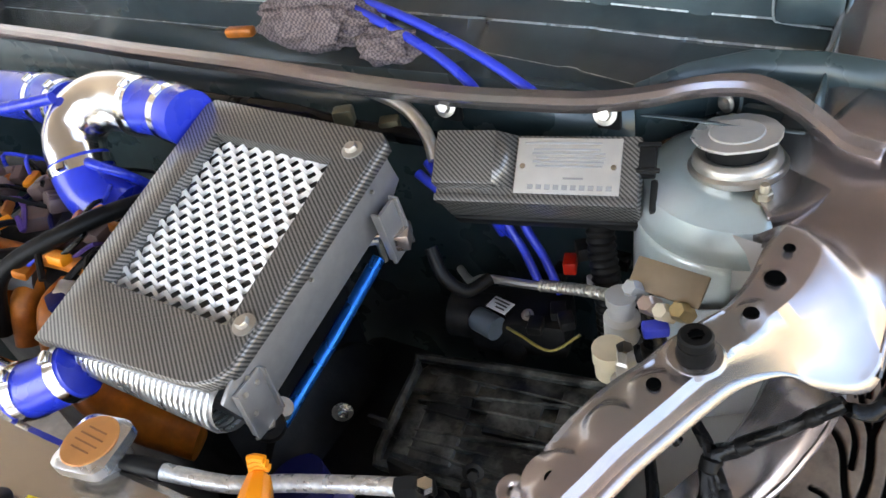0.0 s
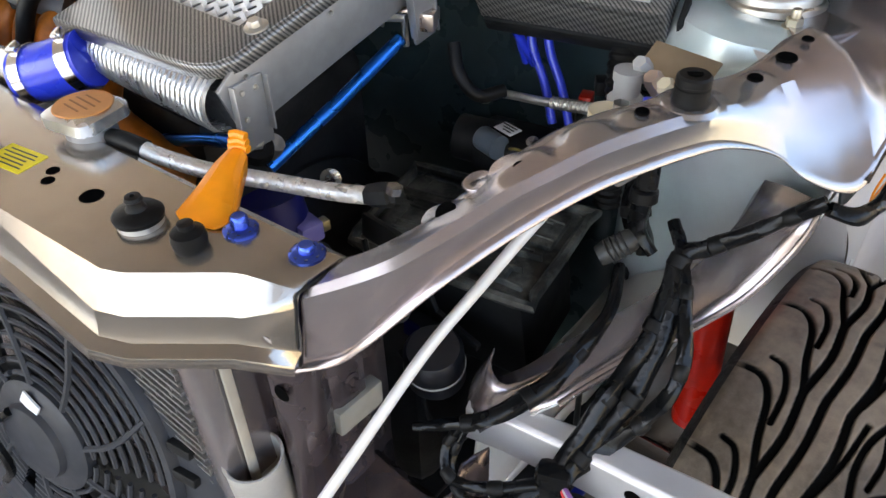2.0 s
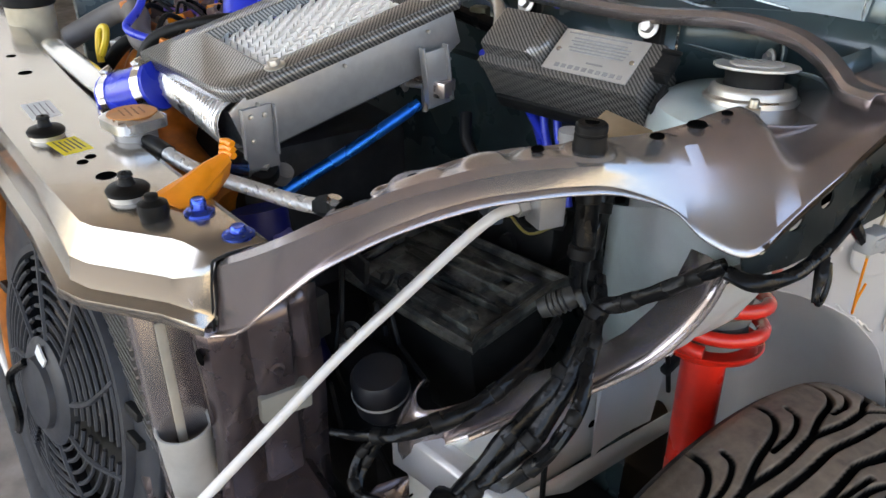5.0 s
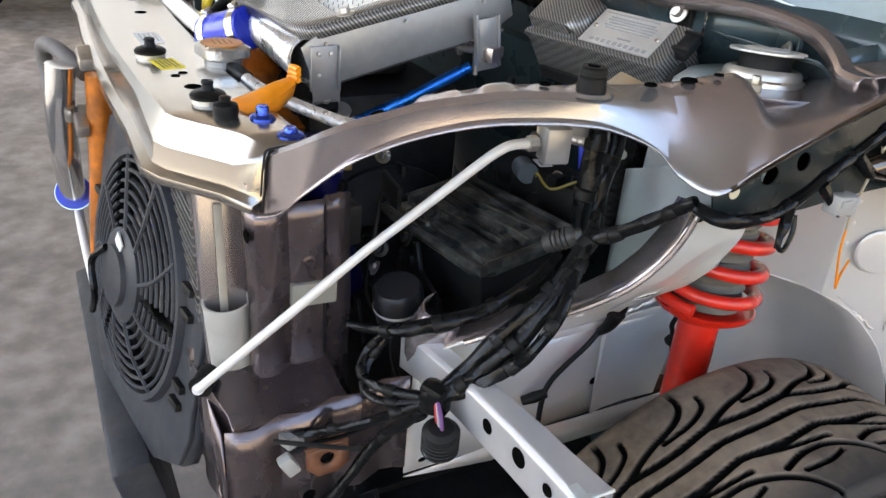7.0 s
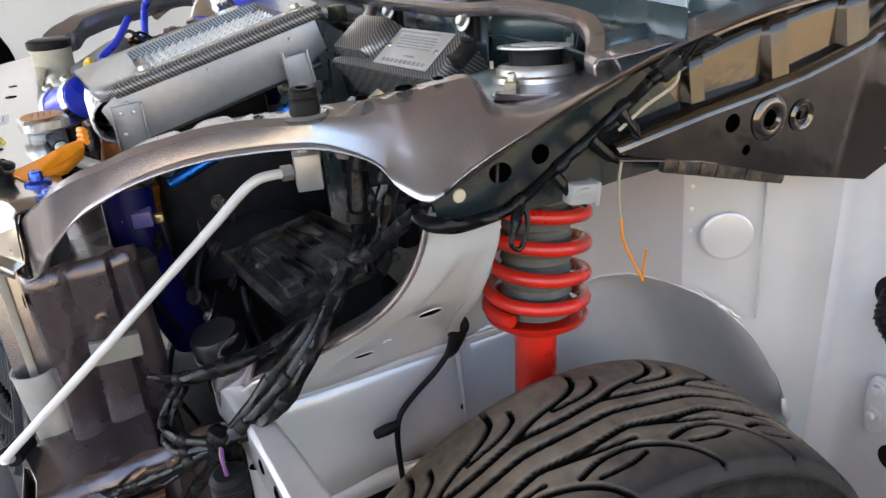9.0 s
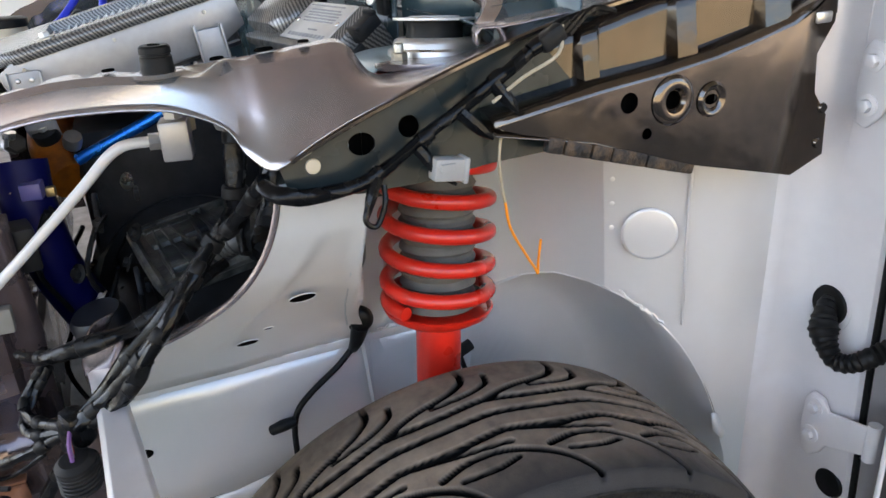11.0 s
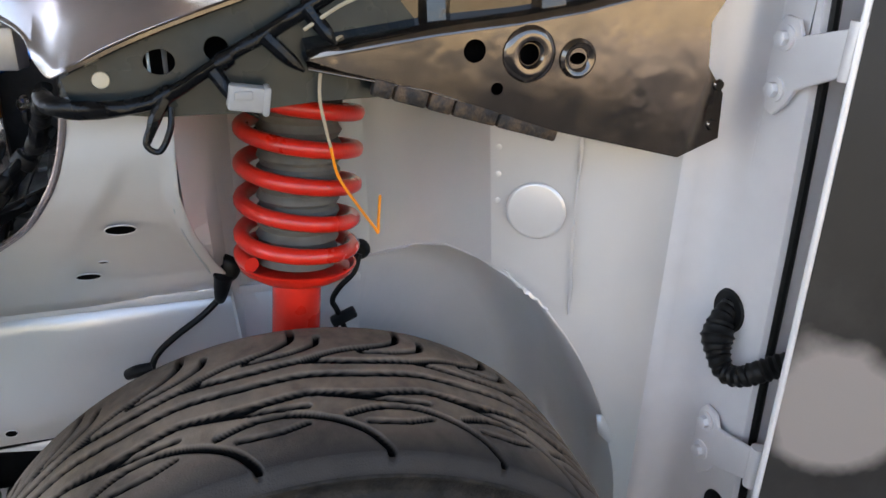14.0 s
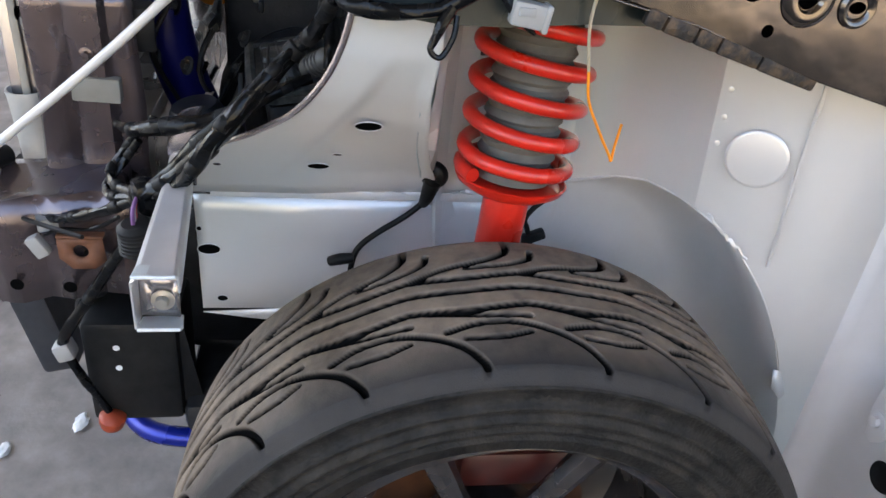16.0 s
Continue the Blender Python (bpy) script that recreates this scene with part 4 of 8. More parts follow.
for z in (0.745, 0.712):
    part("tab", lathe([(0, 0.002), (0.004, 0.002), (0.005, 0)], (0.645, 0.780, z), (1, 0, 0), 12), PAINT_DARK, gusset)
# Black sheet added behind the gusset's holes to shade them.
part("hole_shade", box((0.626, 0.607, 0.764), (0.004, 0.12, 0.05), Matrix.Rotation(radians(-4), 4, "X"), 0.001), HOLE, gusset)
part("slot_clip", box((0.645, 0.765, 0.826), (0.004, 0.018, 0.010), bev=0.002), STEEL, gusset)

# ---- door pillar
def pr(z):
    return float(np.interp(z, [0.0, 0.30, 0.50, 0.68, 0.82, 1.1], [0.712, 0.697, 0.686, 0.681, 0.668, 0.64]))


rows = []
for z in (-0.02, 0.15, 0.30, 0.45, 0.60, 0.75, 0.90, 1.10):
    rows.append([(0.5882, 0.796, z), (0.5920, 0.816, z), (0.599, 0.833, z), (0.611, 0.842, z), (0.630, 0.846, z), (0.66, 0.8465, z), (pr(z) - 0.012, 0.847, z), (pr(z) - 0.003, 0.849, z), (pr(z), 0.855, z), (pr(z) - 0.002, 0.95, z)])
pillar = part("door_pillar", sheet(fine(rows, 1, 2)), PILLAR, shell, "white painted door hinge pillar", solid=0.002)
# Black tube along the pillar edge, in place of the door gap's shade.
part("door_gap_shade", tube([(pr(z) + 0.002, 0.8565, z) for z in (0.05, 0.30, 0.45, 0.60, 0.75, 0.90)], 0.0042, 8, 3), RUBBER, pillar, "black strip standing for the shade in the door gap")
part("pillar_step", tube([(0.628, 0.8465, 0.90), (0.628, 0.8465, 0.72), (0.624, 0.8465, 0.62)], 0.0025, 6, 3), PILLAR, pillar)
dish = lathe([(0.020, -0.004), (0.026, 0.0015), (0.034, 0.0012), (0.038, 0)], (0.6395, 0.8465, 0.5195), (0, -1, 0), 36)
part("harness_opening", dish, PILLAR, pillar)
part("grommet", lathe([(0, 0.004), (0.010, 0.004), (0.013, 0.003), (0.016, 0.003), (0.018, 0)], (0.6755, 0.847, 0.311), (0, -1, 0), 28), RUBBER, pillar, "black rubber blanking plug")


def hinge(z0, lean):
    """A two-bolt pressed door hinge."""
    out = [(0.0, -0.002), (-0.006, 0.03), (-0.004, 0.066), (0.004, 0.076), (0.022, 0.074), (0.03, 0.062), (0.085, 0.056), (0.085, 0.020), (0.034, 0.018), (0.026, 0.006), (0.012, -0.006)]
    bm = panel([(x * 0.9, z) for x, z in out], [], lambda x, z: (0.638 + x * 0.97, 0.8385 - 0.10 * max(0, x - 0.03) * lean, z0 + z + lean * max(0, x - 0.028)))
    h = part("hinge", bm, PILLAR, pillar, "white painted pressed steel hinge", solid=0.005, bevel=0.0015)
    return h


for z0, bolts in ((0.724, (0.016, 0.058)), (0.342, (0.024, 0.060))):
    dx = 0.002 if z0 < 0.5 else 0
    h = hinge(z0, 0.38)
    h.location.x = dx
    part("knuckle", lathe([(0, -0.022), (0.007, -0.022), (0.007, 0.022), (0, 0.022)], (0.716 + dx, 0.838, z0 + 0.058), (0, 0, 1), 16), PILLAR, h)
    for b in bolts:
        bm = lathe([(0.0105, 0), (0.0105, 0.002), (0.0065, 0.003)], (0.648, 0.836, z0 + b), (0, -1, 0), 20)
        lathe([(0.0065, 0.0), (0.0065, 0.008), (0.005, 0.009), (0, 0.009)], (0.648, 0.836, z0 + b), (0, -1, 0), 6, bm)
        part("bolt", bm, PILLAR, h)

# ---- cowl: gutter lip, firewall and scuttle
lip_pts = [(-0.90, 0.472, 0.868), (-0.45, 0.456, 0.868), (-0.285, 0.447, 0.868), (-0.077, 0.441, 0.868), (0.097, 0.431, 0.867), (0.215, 0.431, 0.866), (0.306, 0.440, 0.866), (0.357, 0.449, 0.866),
           (0.404, 0.462, 0.870), (0.433, 0.482, 0.870), (0.460, 0.504, 0.864), (0.485, 0.515, 0.857), (0.515, 0.506, 0.849), (0.542, 0.488, 0.841), (0.562, 0.472, 0.836), (0.590, 0.462, 0.836)]
path = smooth_path(lip_pts, 5)
rows = [[p + Vector((0, -0.004, -0.010)), p + Vector((0, -0.005, -0.001)), p + Vector((0, -0.001, 0.003)), p + Vector((0.003, 0.013, 0.003)), p + Vector((0.005, 0.017, -0.004)), p + Vector((0.005, 0.019, -0.012))] for p in path]
lipob = part("cowl_lip", sheet(rows), PAINT, shell, "folded mauve-silver gutter lip", solid=0.0016)
part("hole", lathe([(0, 0.001), (0.006, 0.001)], (0.4190, 0.4790, 0.8725), (0, 0, 1), 16), HOLE, lipob)
part("lip_foot", sheet(fine([[(0.545, 0.500, 0.838), (0.565, 0.486, 0.8385), (0.592, 0.474, 0.8385)], [(0.555, 0.525, 0.842), (0.575, 0.512, 0.8415), (0.598, 0.500, 0.8415)], [(0.568, 0.548, 0.846), (0.582, 0.542, 0.8455), (0.600, 0.535, 0.8455)]], 3, 3)), PAINT, lipob, solid=0.0016)
part("fold_recess", lathe([(0.022, 0.002), (0.019, 0.003), (0.017, -0.004), (0, -0.006)], (0.452, 0.5365, 0.832), (-0.45, -0.85, 0.1), 30), SCUTTLE, shell, "round pressed recess in the firewall corner")
bolt(shell, (0.4545, 0.5300, 0.829), (-0.45, -0.85, 0.1), 0.0055, STEEL)
FOLD = ([-0.92, -0.20, 0.14, 0.27, 0.38, 0.535], [0.605, 0.610, 0.625, 0.640, 0.647, 0.657], [0.872, 0.868, 0.853, 0.842, 0.832, 0.8215])
FOOT = ([-0.92, 0.152, 0.296, 0.377, 0.535], [0.618, 0.603, 0.580, 0.561, 0.548], [0.824, 0.820, 0.818, 0.816, 0.812])


def along(curve, x):
    return float(np.interp(x, curve[0], curve[1])), float(np.interp(x, curve[0], curve[2]))


rows, ridge, foot_line = [], [], []
for x in (-0.92, -0.5, -0.2, -0.06, 0.0, 0.008, 0.022, 0.030, 0.08, 0.130, 0.138, 0.150, 0.158, 0.21, 0.262, 0.270, 0.282, 0.290, 0.33, 0.373, 0.381, 0.393, 0.401, 0.46, 0.52, 0.530):
    groove = 0.007 if any(abs(x - g) < 0.008 for g in (0.015, 0.144, 0.276, 0.387)) else 0.0
    (y2, z2), (y1, z1) = along(FOLD, x), along(FOOT, x)
    z2 -= groove * 0.4
    rows.append([(x, 0.478, 0.838), (x, 0.500, 0.828), (x, y1 - 0.03, z1 - 0.003), (x, y1 - 0.003 + groove * 0.6, z1), (x, y1 + groove * 0.6, z1 + 0.003), (x, y1 + (y2 - y1) * 0.5 + groove, (z1 + z2) / 2),
                 (x, y2 - 0.004 + groove, z2 - 0.004), (x, y2 + groove, z2), (x, y2 + 0.006, z2 + 0.0025), (x, y2 + 0.030, z2 + 0.010), (x, y2 + 0.036, z2 + 0.013), (x, y2 + 0.040, z2 + 0.030), (x, y2 + 0.044, z2 + 0.060), (x, y2 + 0.07, z2 + 0.075), (x, 0.79, 0.955)])
    ridge.append(Vector((x, y2 - 0.001 + groove, z2 - 0.0005)))
    foot_line.append(Vector((x, y1 - 0.001 + groove * 0.6, z1 + 0.0015)))
part("scuttle", sheet(rows), SCUTTLE, shell, "dark teal pressed scuttle panel with creases and vertical grooves", solid=0.0016)
back_line = [p + Vector((0, 0.036, 0.014)) for p in ridge]
# Thin pale tubes laid on the creases as painted highlights.
for line, r in ((ridge, 0.0016), (foot_line[:-4], 0.0013), (back_line, 0.0013)):
    part("crease_highlight", tube(line, r, 6, 1), EDGE_HIGHLIGHT, shell, "highlight painted as a pale strip along a crease")
end_rows = [[(0.531, y, z + 0.002), (0.536, y, z - 0.012), (0.538, y, z - 0.05)] for y, z in ((0.50, 0.846), (0.56, 0.850), (0.62, 0.853), (0.657, 0.852), (0.70, 0.88), (0.79, 0.955))]
part("scuttle_end", sheet(end_rows), SCUTTLE, shell, solid=0.0016)
part("raised_box", box((0.497, 0.700, 0.865), (0.066, 0.05, 0.060), Matrix.Rotation(radians(-14), 4, "X"), 0.006), SCUTTLE, shell, "raised corner pressing of the scuttle")
part("crease_highlight", tube([(0.463, 0.672, 0.888), (0.464, 0.671, 0.850), (0.475, 0.672, 0.843), (0.520, 0.674, 0.838)], 0.0014, 6, 4), EDGE_HIGHLIGHT, shell, "highlight painted as a pale strip along a crease")
for x, y, z in ((0.5755, 0.5645, 0.8455), (0.5750, 0.5230, 0.8385)):
    part("hole", lathe([(0, 0.001), (0.0065, 0.001)], (x, y, z), (0, -0.2, 1), 16), HOLE, shell)
fw = sheet([[(x, 0.470 + 0.006 * math.sin(x * 9) + (0.03 if z < 0.75 else 0), z) for x in np.linspace(-0.90, 0.388, 14)] for z in (0.862, 0.80, 0.76, 0.74, 0.55, 0.30, 0.10)])
part("firewall", fw, PAINT_TEAL, shell, "dark teal painted firewall", solid=0.002)
fs = sheet([[(0.386, 0.475, z), (0.42, 0.520, z), (0.47, 0.555, z), (0.53, 0.560, z), (0.600, 0.545, z)] for z in (0.872, 0.84, 0.80)])
part("firewall_corner", fs, PAINT_TEAL, shell, solid=0.002)
# Added panel that keeps the bright wall out of the paint's reflections.
part("reflection_block", box((-0.10, 0.815, 0.83), (1.28, 0.02, 0.30), bev=0.004), PAINT_TEAL, shell, "dark panel added below the windscreen to block bright reflections")
part("screen_base", box((-0.1, 0.74, 0.975), (1.25, 0.08, 0.03), Matrix.Rotation(radians(20), 4, "X"), 0.008), BLACK, shell, "black scuttle grille")
part("windscreen", sheet([[(-0.68, 0.78, 0.99), (0.50, 0.78, 0.99)], [(-0.60, 1.25, 1.38), (0.42, 1.25, 1.38)]]), GLASS, shell, solid=0.005)
part("roof", sheet(fine([[(-0.62, 1.25, 1.38), (-0.1, 1.25, 1.41), (0.44, 1.25, 1.38)], [(-0.64, 2.0, 1.42), (-0.1, 2.0, 1.46), (0.46, 2.0, 1.42)], [(-0.62, 2.9, 1.36), (-0.1, 2.9, 1.39), (0.44, 2.9, 1.36)]], 3, 3)), PAINT, shell, solid=0.002)
part("a_pillar", tube([(0.60, 0.80, 0.93), (0.53, 1.05, 1.16), (0.45, 1.27, 1.38)], 0.028, 10, 4), PILLAR, shell)
part("body_side", box((0.60, 2.1, 0.55), (0.06, 2.3, 1.0), bev=0.02), PILLAR, shell)
part("chassis_floor", box((-0.1, 1.7, 0.10), (1.3, 2.4, 0.05), bev=0.01), PAINT_DARK, shell)
part("far_wing_panel", box((-0.76, 0.42, 0.52), (0.02, 0.55, 0.45), bev=0.005), PAINT_TEAL, shell)

# ---- bracket beam for the bumper and lamp, at the end of the chassis leg
bm = bmesh.new()
rows = [[Vector((x, y0 - 0.001, z0 - 0.044)), Vector((x, y0 - 0.001, z0 - 0.004)), Vector((x, y0 + 0.003, z0)), Vector((x, y1 - 0.003, z0 + 0.002)), Vector((x, y1, z0 - 0.001)), Vector((x, y1, z0 - 0.012))]
        for x, y0, y1, z0 in ((0.412, 0.116, 0.132, 0.545), (0.45, 0.121, 0.140, 0.550), (0.52, 0.127, 0.150, 0.555), (0.60, 0.131, 0.158, 0.559), (0.675, 0.134, 0.165, 0.560), (0.690, 0.134, 0.166, 0.560))]
sheet(rows, bm)
beam = part("bumper_bracket", bm, mat("bracket_silver", (0.60, 0.585, 0.58), 0.28, 0.45, 0.06, 40, 0.05, 300, 0.2, (0.38, 0.40, 0.43), 0.5, 12, rough_vary=0.0, tint_detail=1.0), shell, "silver steel channel bracket with holes", solid=0.002, bevel=0.0015)
for x, y, z, r in ((0.567, 0.1285, 0.5385, 0.006), (0.6145, 0.1305, 0.5420, 0.0075), (0.655, 0.1320, 0.5420, 0.005)):
    part("hole", lathe([(0, 0.0022), (r, 0.0022), (r * 1.25, 0.0012)], (x, y, z), (0.05, -1, 0), 18), HOLE, beam)
end = part("end_channel", panel([(0.135, 0.522), (0.163, 0.520), (0.164, 0.556), (0.136, 0.556)], [circle2((0.152, 0.536), 0.004, 12)], lambda y, z: (0.678, y, z)), PAINT, beam, solid=0.002)
for z, dz in ((0.560, 0.0), (0.514, 0.002)):
    part("flange", sheet([[(0.672, 0.134, z), (0.672, 0.164, z + dz)], [(0.686, 0.133, z), (0.687, 0.166, z + dz)], [(0.692, 0.134, z + 0.003), (0.693, 0.165, z + 0.004)]]), WELL, end, solid=0.003, bevel=0.001)
bolt(end, (0.680, 0.152, 0.536), (1, 0, 0), 0.005, STEEL)
rows = [[(0.415, 0.150, 0.588), (0.425, 0.132, 0.586), (0.445, 0.128, 0.582), (0.468, 0.160, 0.592)], [(0.405, 0.135, 0.555), (0.418, 0.118, 0.552), (0.442, 0.118, 0.552), (0.462, 0.148, 0.560)], [(0.400, 0.130, 0.515), (0.412, 0.118, 0.512), (0.432, 0.120, 0.512), (0.445, 0.142, 0.515)]]
part("chassis_horn", sheet(fine(rows, 3, 3)), PAINT, shell, "folded silver end of the chassis leg", solid=0.002)
part("headlamp_block", box((0.362, 0.036, 0.582), (0.014, 0.048, 0.026), Matrix.Rotation(radians(-2), 4, "X"), 0.002), mat("aged_plastic", (0.24, 0.23, 0.20), 0.55, 0, 0.1, 60), shell, "pale grey plastic lamp mount block")


# ================================================================ wheel and suspension
def tyre_mesh():
    """The tyre with its grooves cut in, round the wheel's axis (x), built pitch by pitch."""
    R, NP = 0.302, 20
    pitch = 2 * math.pi * R / NP
    ns, nw = 100, 176
    prof = [(-0.070, 0.200), (-0.088, 0.220), (-0.099, 0.250), (-0.096, 0.280), (-0.086, 0.2935), (-0.078, 0.297)]
    W0, W1 = -0.078, 0.0855
    ws = np.linspace(0, 1, nw)
    s = (np.arange(ns) / ns * pitch)[:, None]
    w = (W0 + (W1 - W0) * ws)[None, :]

    def seg(px, py, a, b):
        a, b = np.array(a), np.array(b)
        d = b - a
        t = np.clip(((px - a[0]) * d[0] + (py - a[1]) * d[1]) / (d @ d), 0, 1)
        return np.hypot(px - a[0] - t * d[0], py - a[1] - t * d[1])

    def poly(pts, width):
        pts = [tuple(q)[:2] for q in smooth_path([(x, y, 0) for x, y in pts], 5)]
        best = np.full((ns, nw), 9.0)
        for k in (-2, -1, 0, 1, 2):
            for a, b in zip(pts, pts[1:]):
                best = np.minimum(best, seg(s + 0 * w, w + 0 * s, (a[0] + k * pitch, a[1]), (b[0] + k * pitch, b[1])))
        return np.clip((width / 2 - best) / 0.0022 + 0.5, 0, 1)
    P = pitch
    lines = [([(0, -0.024), (P * 0.5, -0.019), (P, -0.024)], 0.0070), ([(0, -0.004), (P * 0.5, -0.001), (P, -0.004)], 0.0068), ([(0, 0.019), (P * 0.5, 0.024), (P, 0.019)], 0.0070),
             ([(P * 0.0, -0.024), (P * 0.35, -0.036), (P * 0.75, -0.046), (P * 0.95, -0.060), (P * 0.98, -0.078)], 0.0062),
             ([(P * 0.55, -0.034), (P * 0.9, -0.037), (P * 1.15, -0.048), (P * 1.2, -0.062)], 0.0052),
             ([(P * 0.15, 0.023), (P * 0.55, 0.031), (P * 1.0, 0.034)], 0.0046),
             ([(P * 0.30, 0.047), (P * 0.55, 0.041), (P * 0.85, 0.041), (P * 1.15, 0.050), (P * 1.40, 0.064), (P * 1.54, 0.080), (P * 1.57, 0.087)], 0.0055),
             ([(P * 0.45, 0.056), (P * 0.75, 0.057), (P * 0.98, 0.052)], 0.0042)]
    g = np.zeros((ns, nw))
    for pts, width in lines:
        g = np.maximum(g, poly(pts, width))
    crown = R - 0.0055 * (np.abs(w) / 0.08) ** 2.4
    rad = crown - 0.0070 * g
    side = list(prof)
    out = [(-a, b) for a, b in prof[::-1]]
    rib = [(0.0855, 0.2950), (0.0885, 0.2925), (0.0925, 0.287), (0.0950, 0.2835), (0.0968, 0.2830), (0.0968, 0.2800), (0.0945, 0.2790), (0.0962, 0.272), (0.0965, 0.2660), (0.0992, 0.2655), (0.0995, 0.2615), (0.0970, 0.2605), (0.0985, 0.256), (0.1012, 0.254), (0.1015, 0.251), (0.0985, 0.2485), (0.0970, 0.243), (0.0990, 0.2415), (0.0990, 0.2385), (0.0955, 0.237), (0.0940, 0.231), (0.0965, 0.2295), (0.0960, 0.2265), (0.0925, 0.2245), (0.0915, 0.214), (0.082, 0.205), (0.072, 0.202)]
    xs = np.r_[[a for a, _ in side[:-1]], (W0 + (W1 - W0) * ws), [a for a, _ in rib[1:]]]
    n0, nt = len(side) - 1, len(xs)
    N = ns * NP
    co = np.zeros((N, nt, 3))
    for i in range(N):
        r = np.r_[[b for _, b in side[:-1]], rad[i % ns], [b for _, b in rib[1:]]]
        a = 2 * math.pi * i / N
        co[i, :, 0] = xs
        co[i, :, 1] = -r * math.cos(a)
        co[i, :, 2] = r * math.sin(a)
    idx = np.arange(N * nt).reshape(N, nt)
    nxt = np.roll(idx, -1, axis=0)
    quads = np.stack([idx[:, :-1], nxt[:, :-1], nxt[:, 1:], idx[:, 1:]], axis=-1).reshape(-1, 4)
    me = bpy.data.meshes.new("tyre")
    me.from_pydata(co.reshape(-1, 3).tolist(), [], quads.tolist())
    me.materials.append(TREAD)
    me.materials.append(SIDEWALL)
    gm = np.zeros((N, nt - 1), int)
    # Groove depth per vertex; drives the painted groove shade.
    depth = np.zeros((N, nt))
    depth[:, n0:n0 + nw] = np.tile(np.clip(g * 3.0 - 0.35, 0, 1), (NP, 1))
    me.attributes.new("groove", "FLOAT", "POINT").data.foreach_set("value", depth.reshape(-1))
    gm[:, n0 + nw + 2:] = 1
    gm[:, :n0 - 1] = 1
    me.polygons.foreach_set("material_index", gm.reshape(-1))
    me.polygons.foreach_set("use_smooth", [True] * len(me.polygons))
    me.update()
    return me


WC = (0.648, 0.430, 0.231)
wheel = thing("road_wheel", (WC[0], WC[1], GROUND), "front road wheel with a dusty black tyre standing on the floor", "wheel")
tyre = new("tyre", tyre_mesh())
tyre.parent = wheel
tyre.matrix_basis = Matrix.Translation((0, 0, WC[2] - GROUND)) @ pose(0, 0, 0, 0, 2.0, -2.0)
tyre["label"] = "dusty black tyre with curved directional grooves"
rim = part("rim", lathe([(0.205, 0.078), (0.207, 0.086), (0.200, 0.088), (0.196, 0.080), (0.186, 0.074), (0.180, 0.02), (0.178, -0.07), (0.200, -0.075)], WC, (1, 0, 0), 56), RIM, wheel, "dark polished alloy rim lip", solid=0.003)
part("hub", lathe([(0, 0.052), (0.03, 0.052), (0.034, 0.048), (0.066, 0.044), (0.07, 0.02), (0.07, 0)], WC, (1, 0, 0), 32), RIM, wheel)
for i in range(8):
    a = math.radians(22 + 45 * i)
    d = Vector((0, math.cos(a), math.sin(a)))
    c = Vector(WC)
    part("spoke", tube([c + d * 0.055 + Vector((0.044, 0, 0)), c + d * 0.12 + Vector((0.052, 0, 0)), c + d * 0.188 + Vector((0.064, 0, 0))], [0.017, 0.012, 0.014], 8, 4), RIM, wheel)
for i in range(4):
    a = math.radians(45 + 90 * i)
    bolt(wheel, Vector(WC) + Vector((0.044, 0.05 * math.cos(a), 0.05 * math.sin(a))), (1, 0, 0), 0.009, ANO_BLUE, "wheel_nut", False)
brake = thing("brake_disc", (WC[0] - 0.03, WC[1], GROUND + 0.1), "rusty brake disc and red caliper inside the wheel", "brake")
part("disc", lathe([(0.05, -0.03), (0.115, -0.03), (0.115, -0.012), (0.05, -0.012)], WC, (1, 0, 0), 40), mat("rusty_disc", (0.09, 0.035, 0.015), 0.5, 0.5, 0.3, 40), brake)
part("caliper", box((WC[0] - 0.01, WC[1] + 0.03, WC[2] + 0.105), (0.07, 0.13, 0.045), bev=0.01), mat("old_red_paint", (0.05, 0.008, 0.006), 0.4, 0, 0.2, 40, 0, 200, 0, (0.03, 0.02, 0.015), 0.6, 30), brake)

strut = thing("suspension_strut", (0.506, 0.444, 0.30), "red coil spring strut with grey bellows", "suspension")
ax = (AX1 - AX0).normalized()


def on_axis(z):
    return AX0 + ax * ((z - AX0.z) / ax.z)


S0 = on_axis(0.556)
part("damper_tube", tube([on_axis(0.30), on_axis(0.44), on_axis(0.554)], 0.0232, 24, 3), RED, strut, "red painted damper tube")
part("spring_seat", lathe([(0.02, -0.004), (0.040, -0.008), (0.053, 0.000), (0.0560, 0.006), (0.054, 0.007), (0.050, 0.003), (0.030, 0.004), (0.024, 0.004)], on_axis(0.554), ax, 40), RED, strut, "red dished spring seat")
ux = Vector((1, 0, 0)) - ax * ax.x
ux.normalize()
uy = ax.cross(ux)
pts = []
turns, top = 7.2, 0.235
for i in range(int(turns * 28) + 1):
    q = i / 28
    h = 0.010 + (0.018 * q if q < 1 else 0.018 + 0.0330 * (q - 1))
    w = -2 * math.pi * q + radians(-60)
    pts.append(S0 + ax * h + (ux * math.cos(w) + uy * math.sin(w)) * 0.0515)
part("coil_spring", tube(pts, 0.0073, 12, 1), RED, strut, "red painted coil spring")
part("bellows", tube([on_axis(0.562), on_axis(0.64), on_axis(0.78)], 0.0385, 28, 4, rib=(0.0125, 0.004)), BELLOW, strut, "grey-brown ribbed rubber bellows")
part("bump_rod", tube([on_axis(0.546), on_axis(0.565)], 0.020, 20, 1), STEEL, strut)
mount = thing("strut_mount", tuple(on_axis(0.806)), "grey rubber and steel strut top mount in the tower", "suspension mount")
A = tuple(on_axis(0.803))
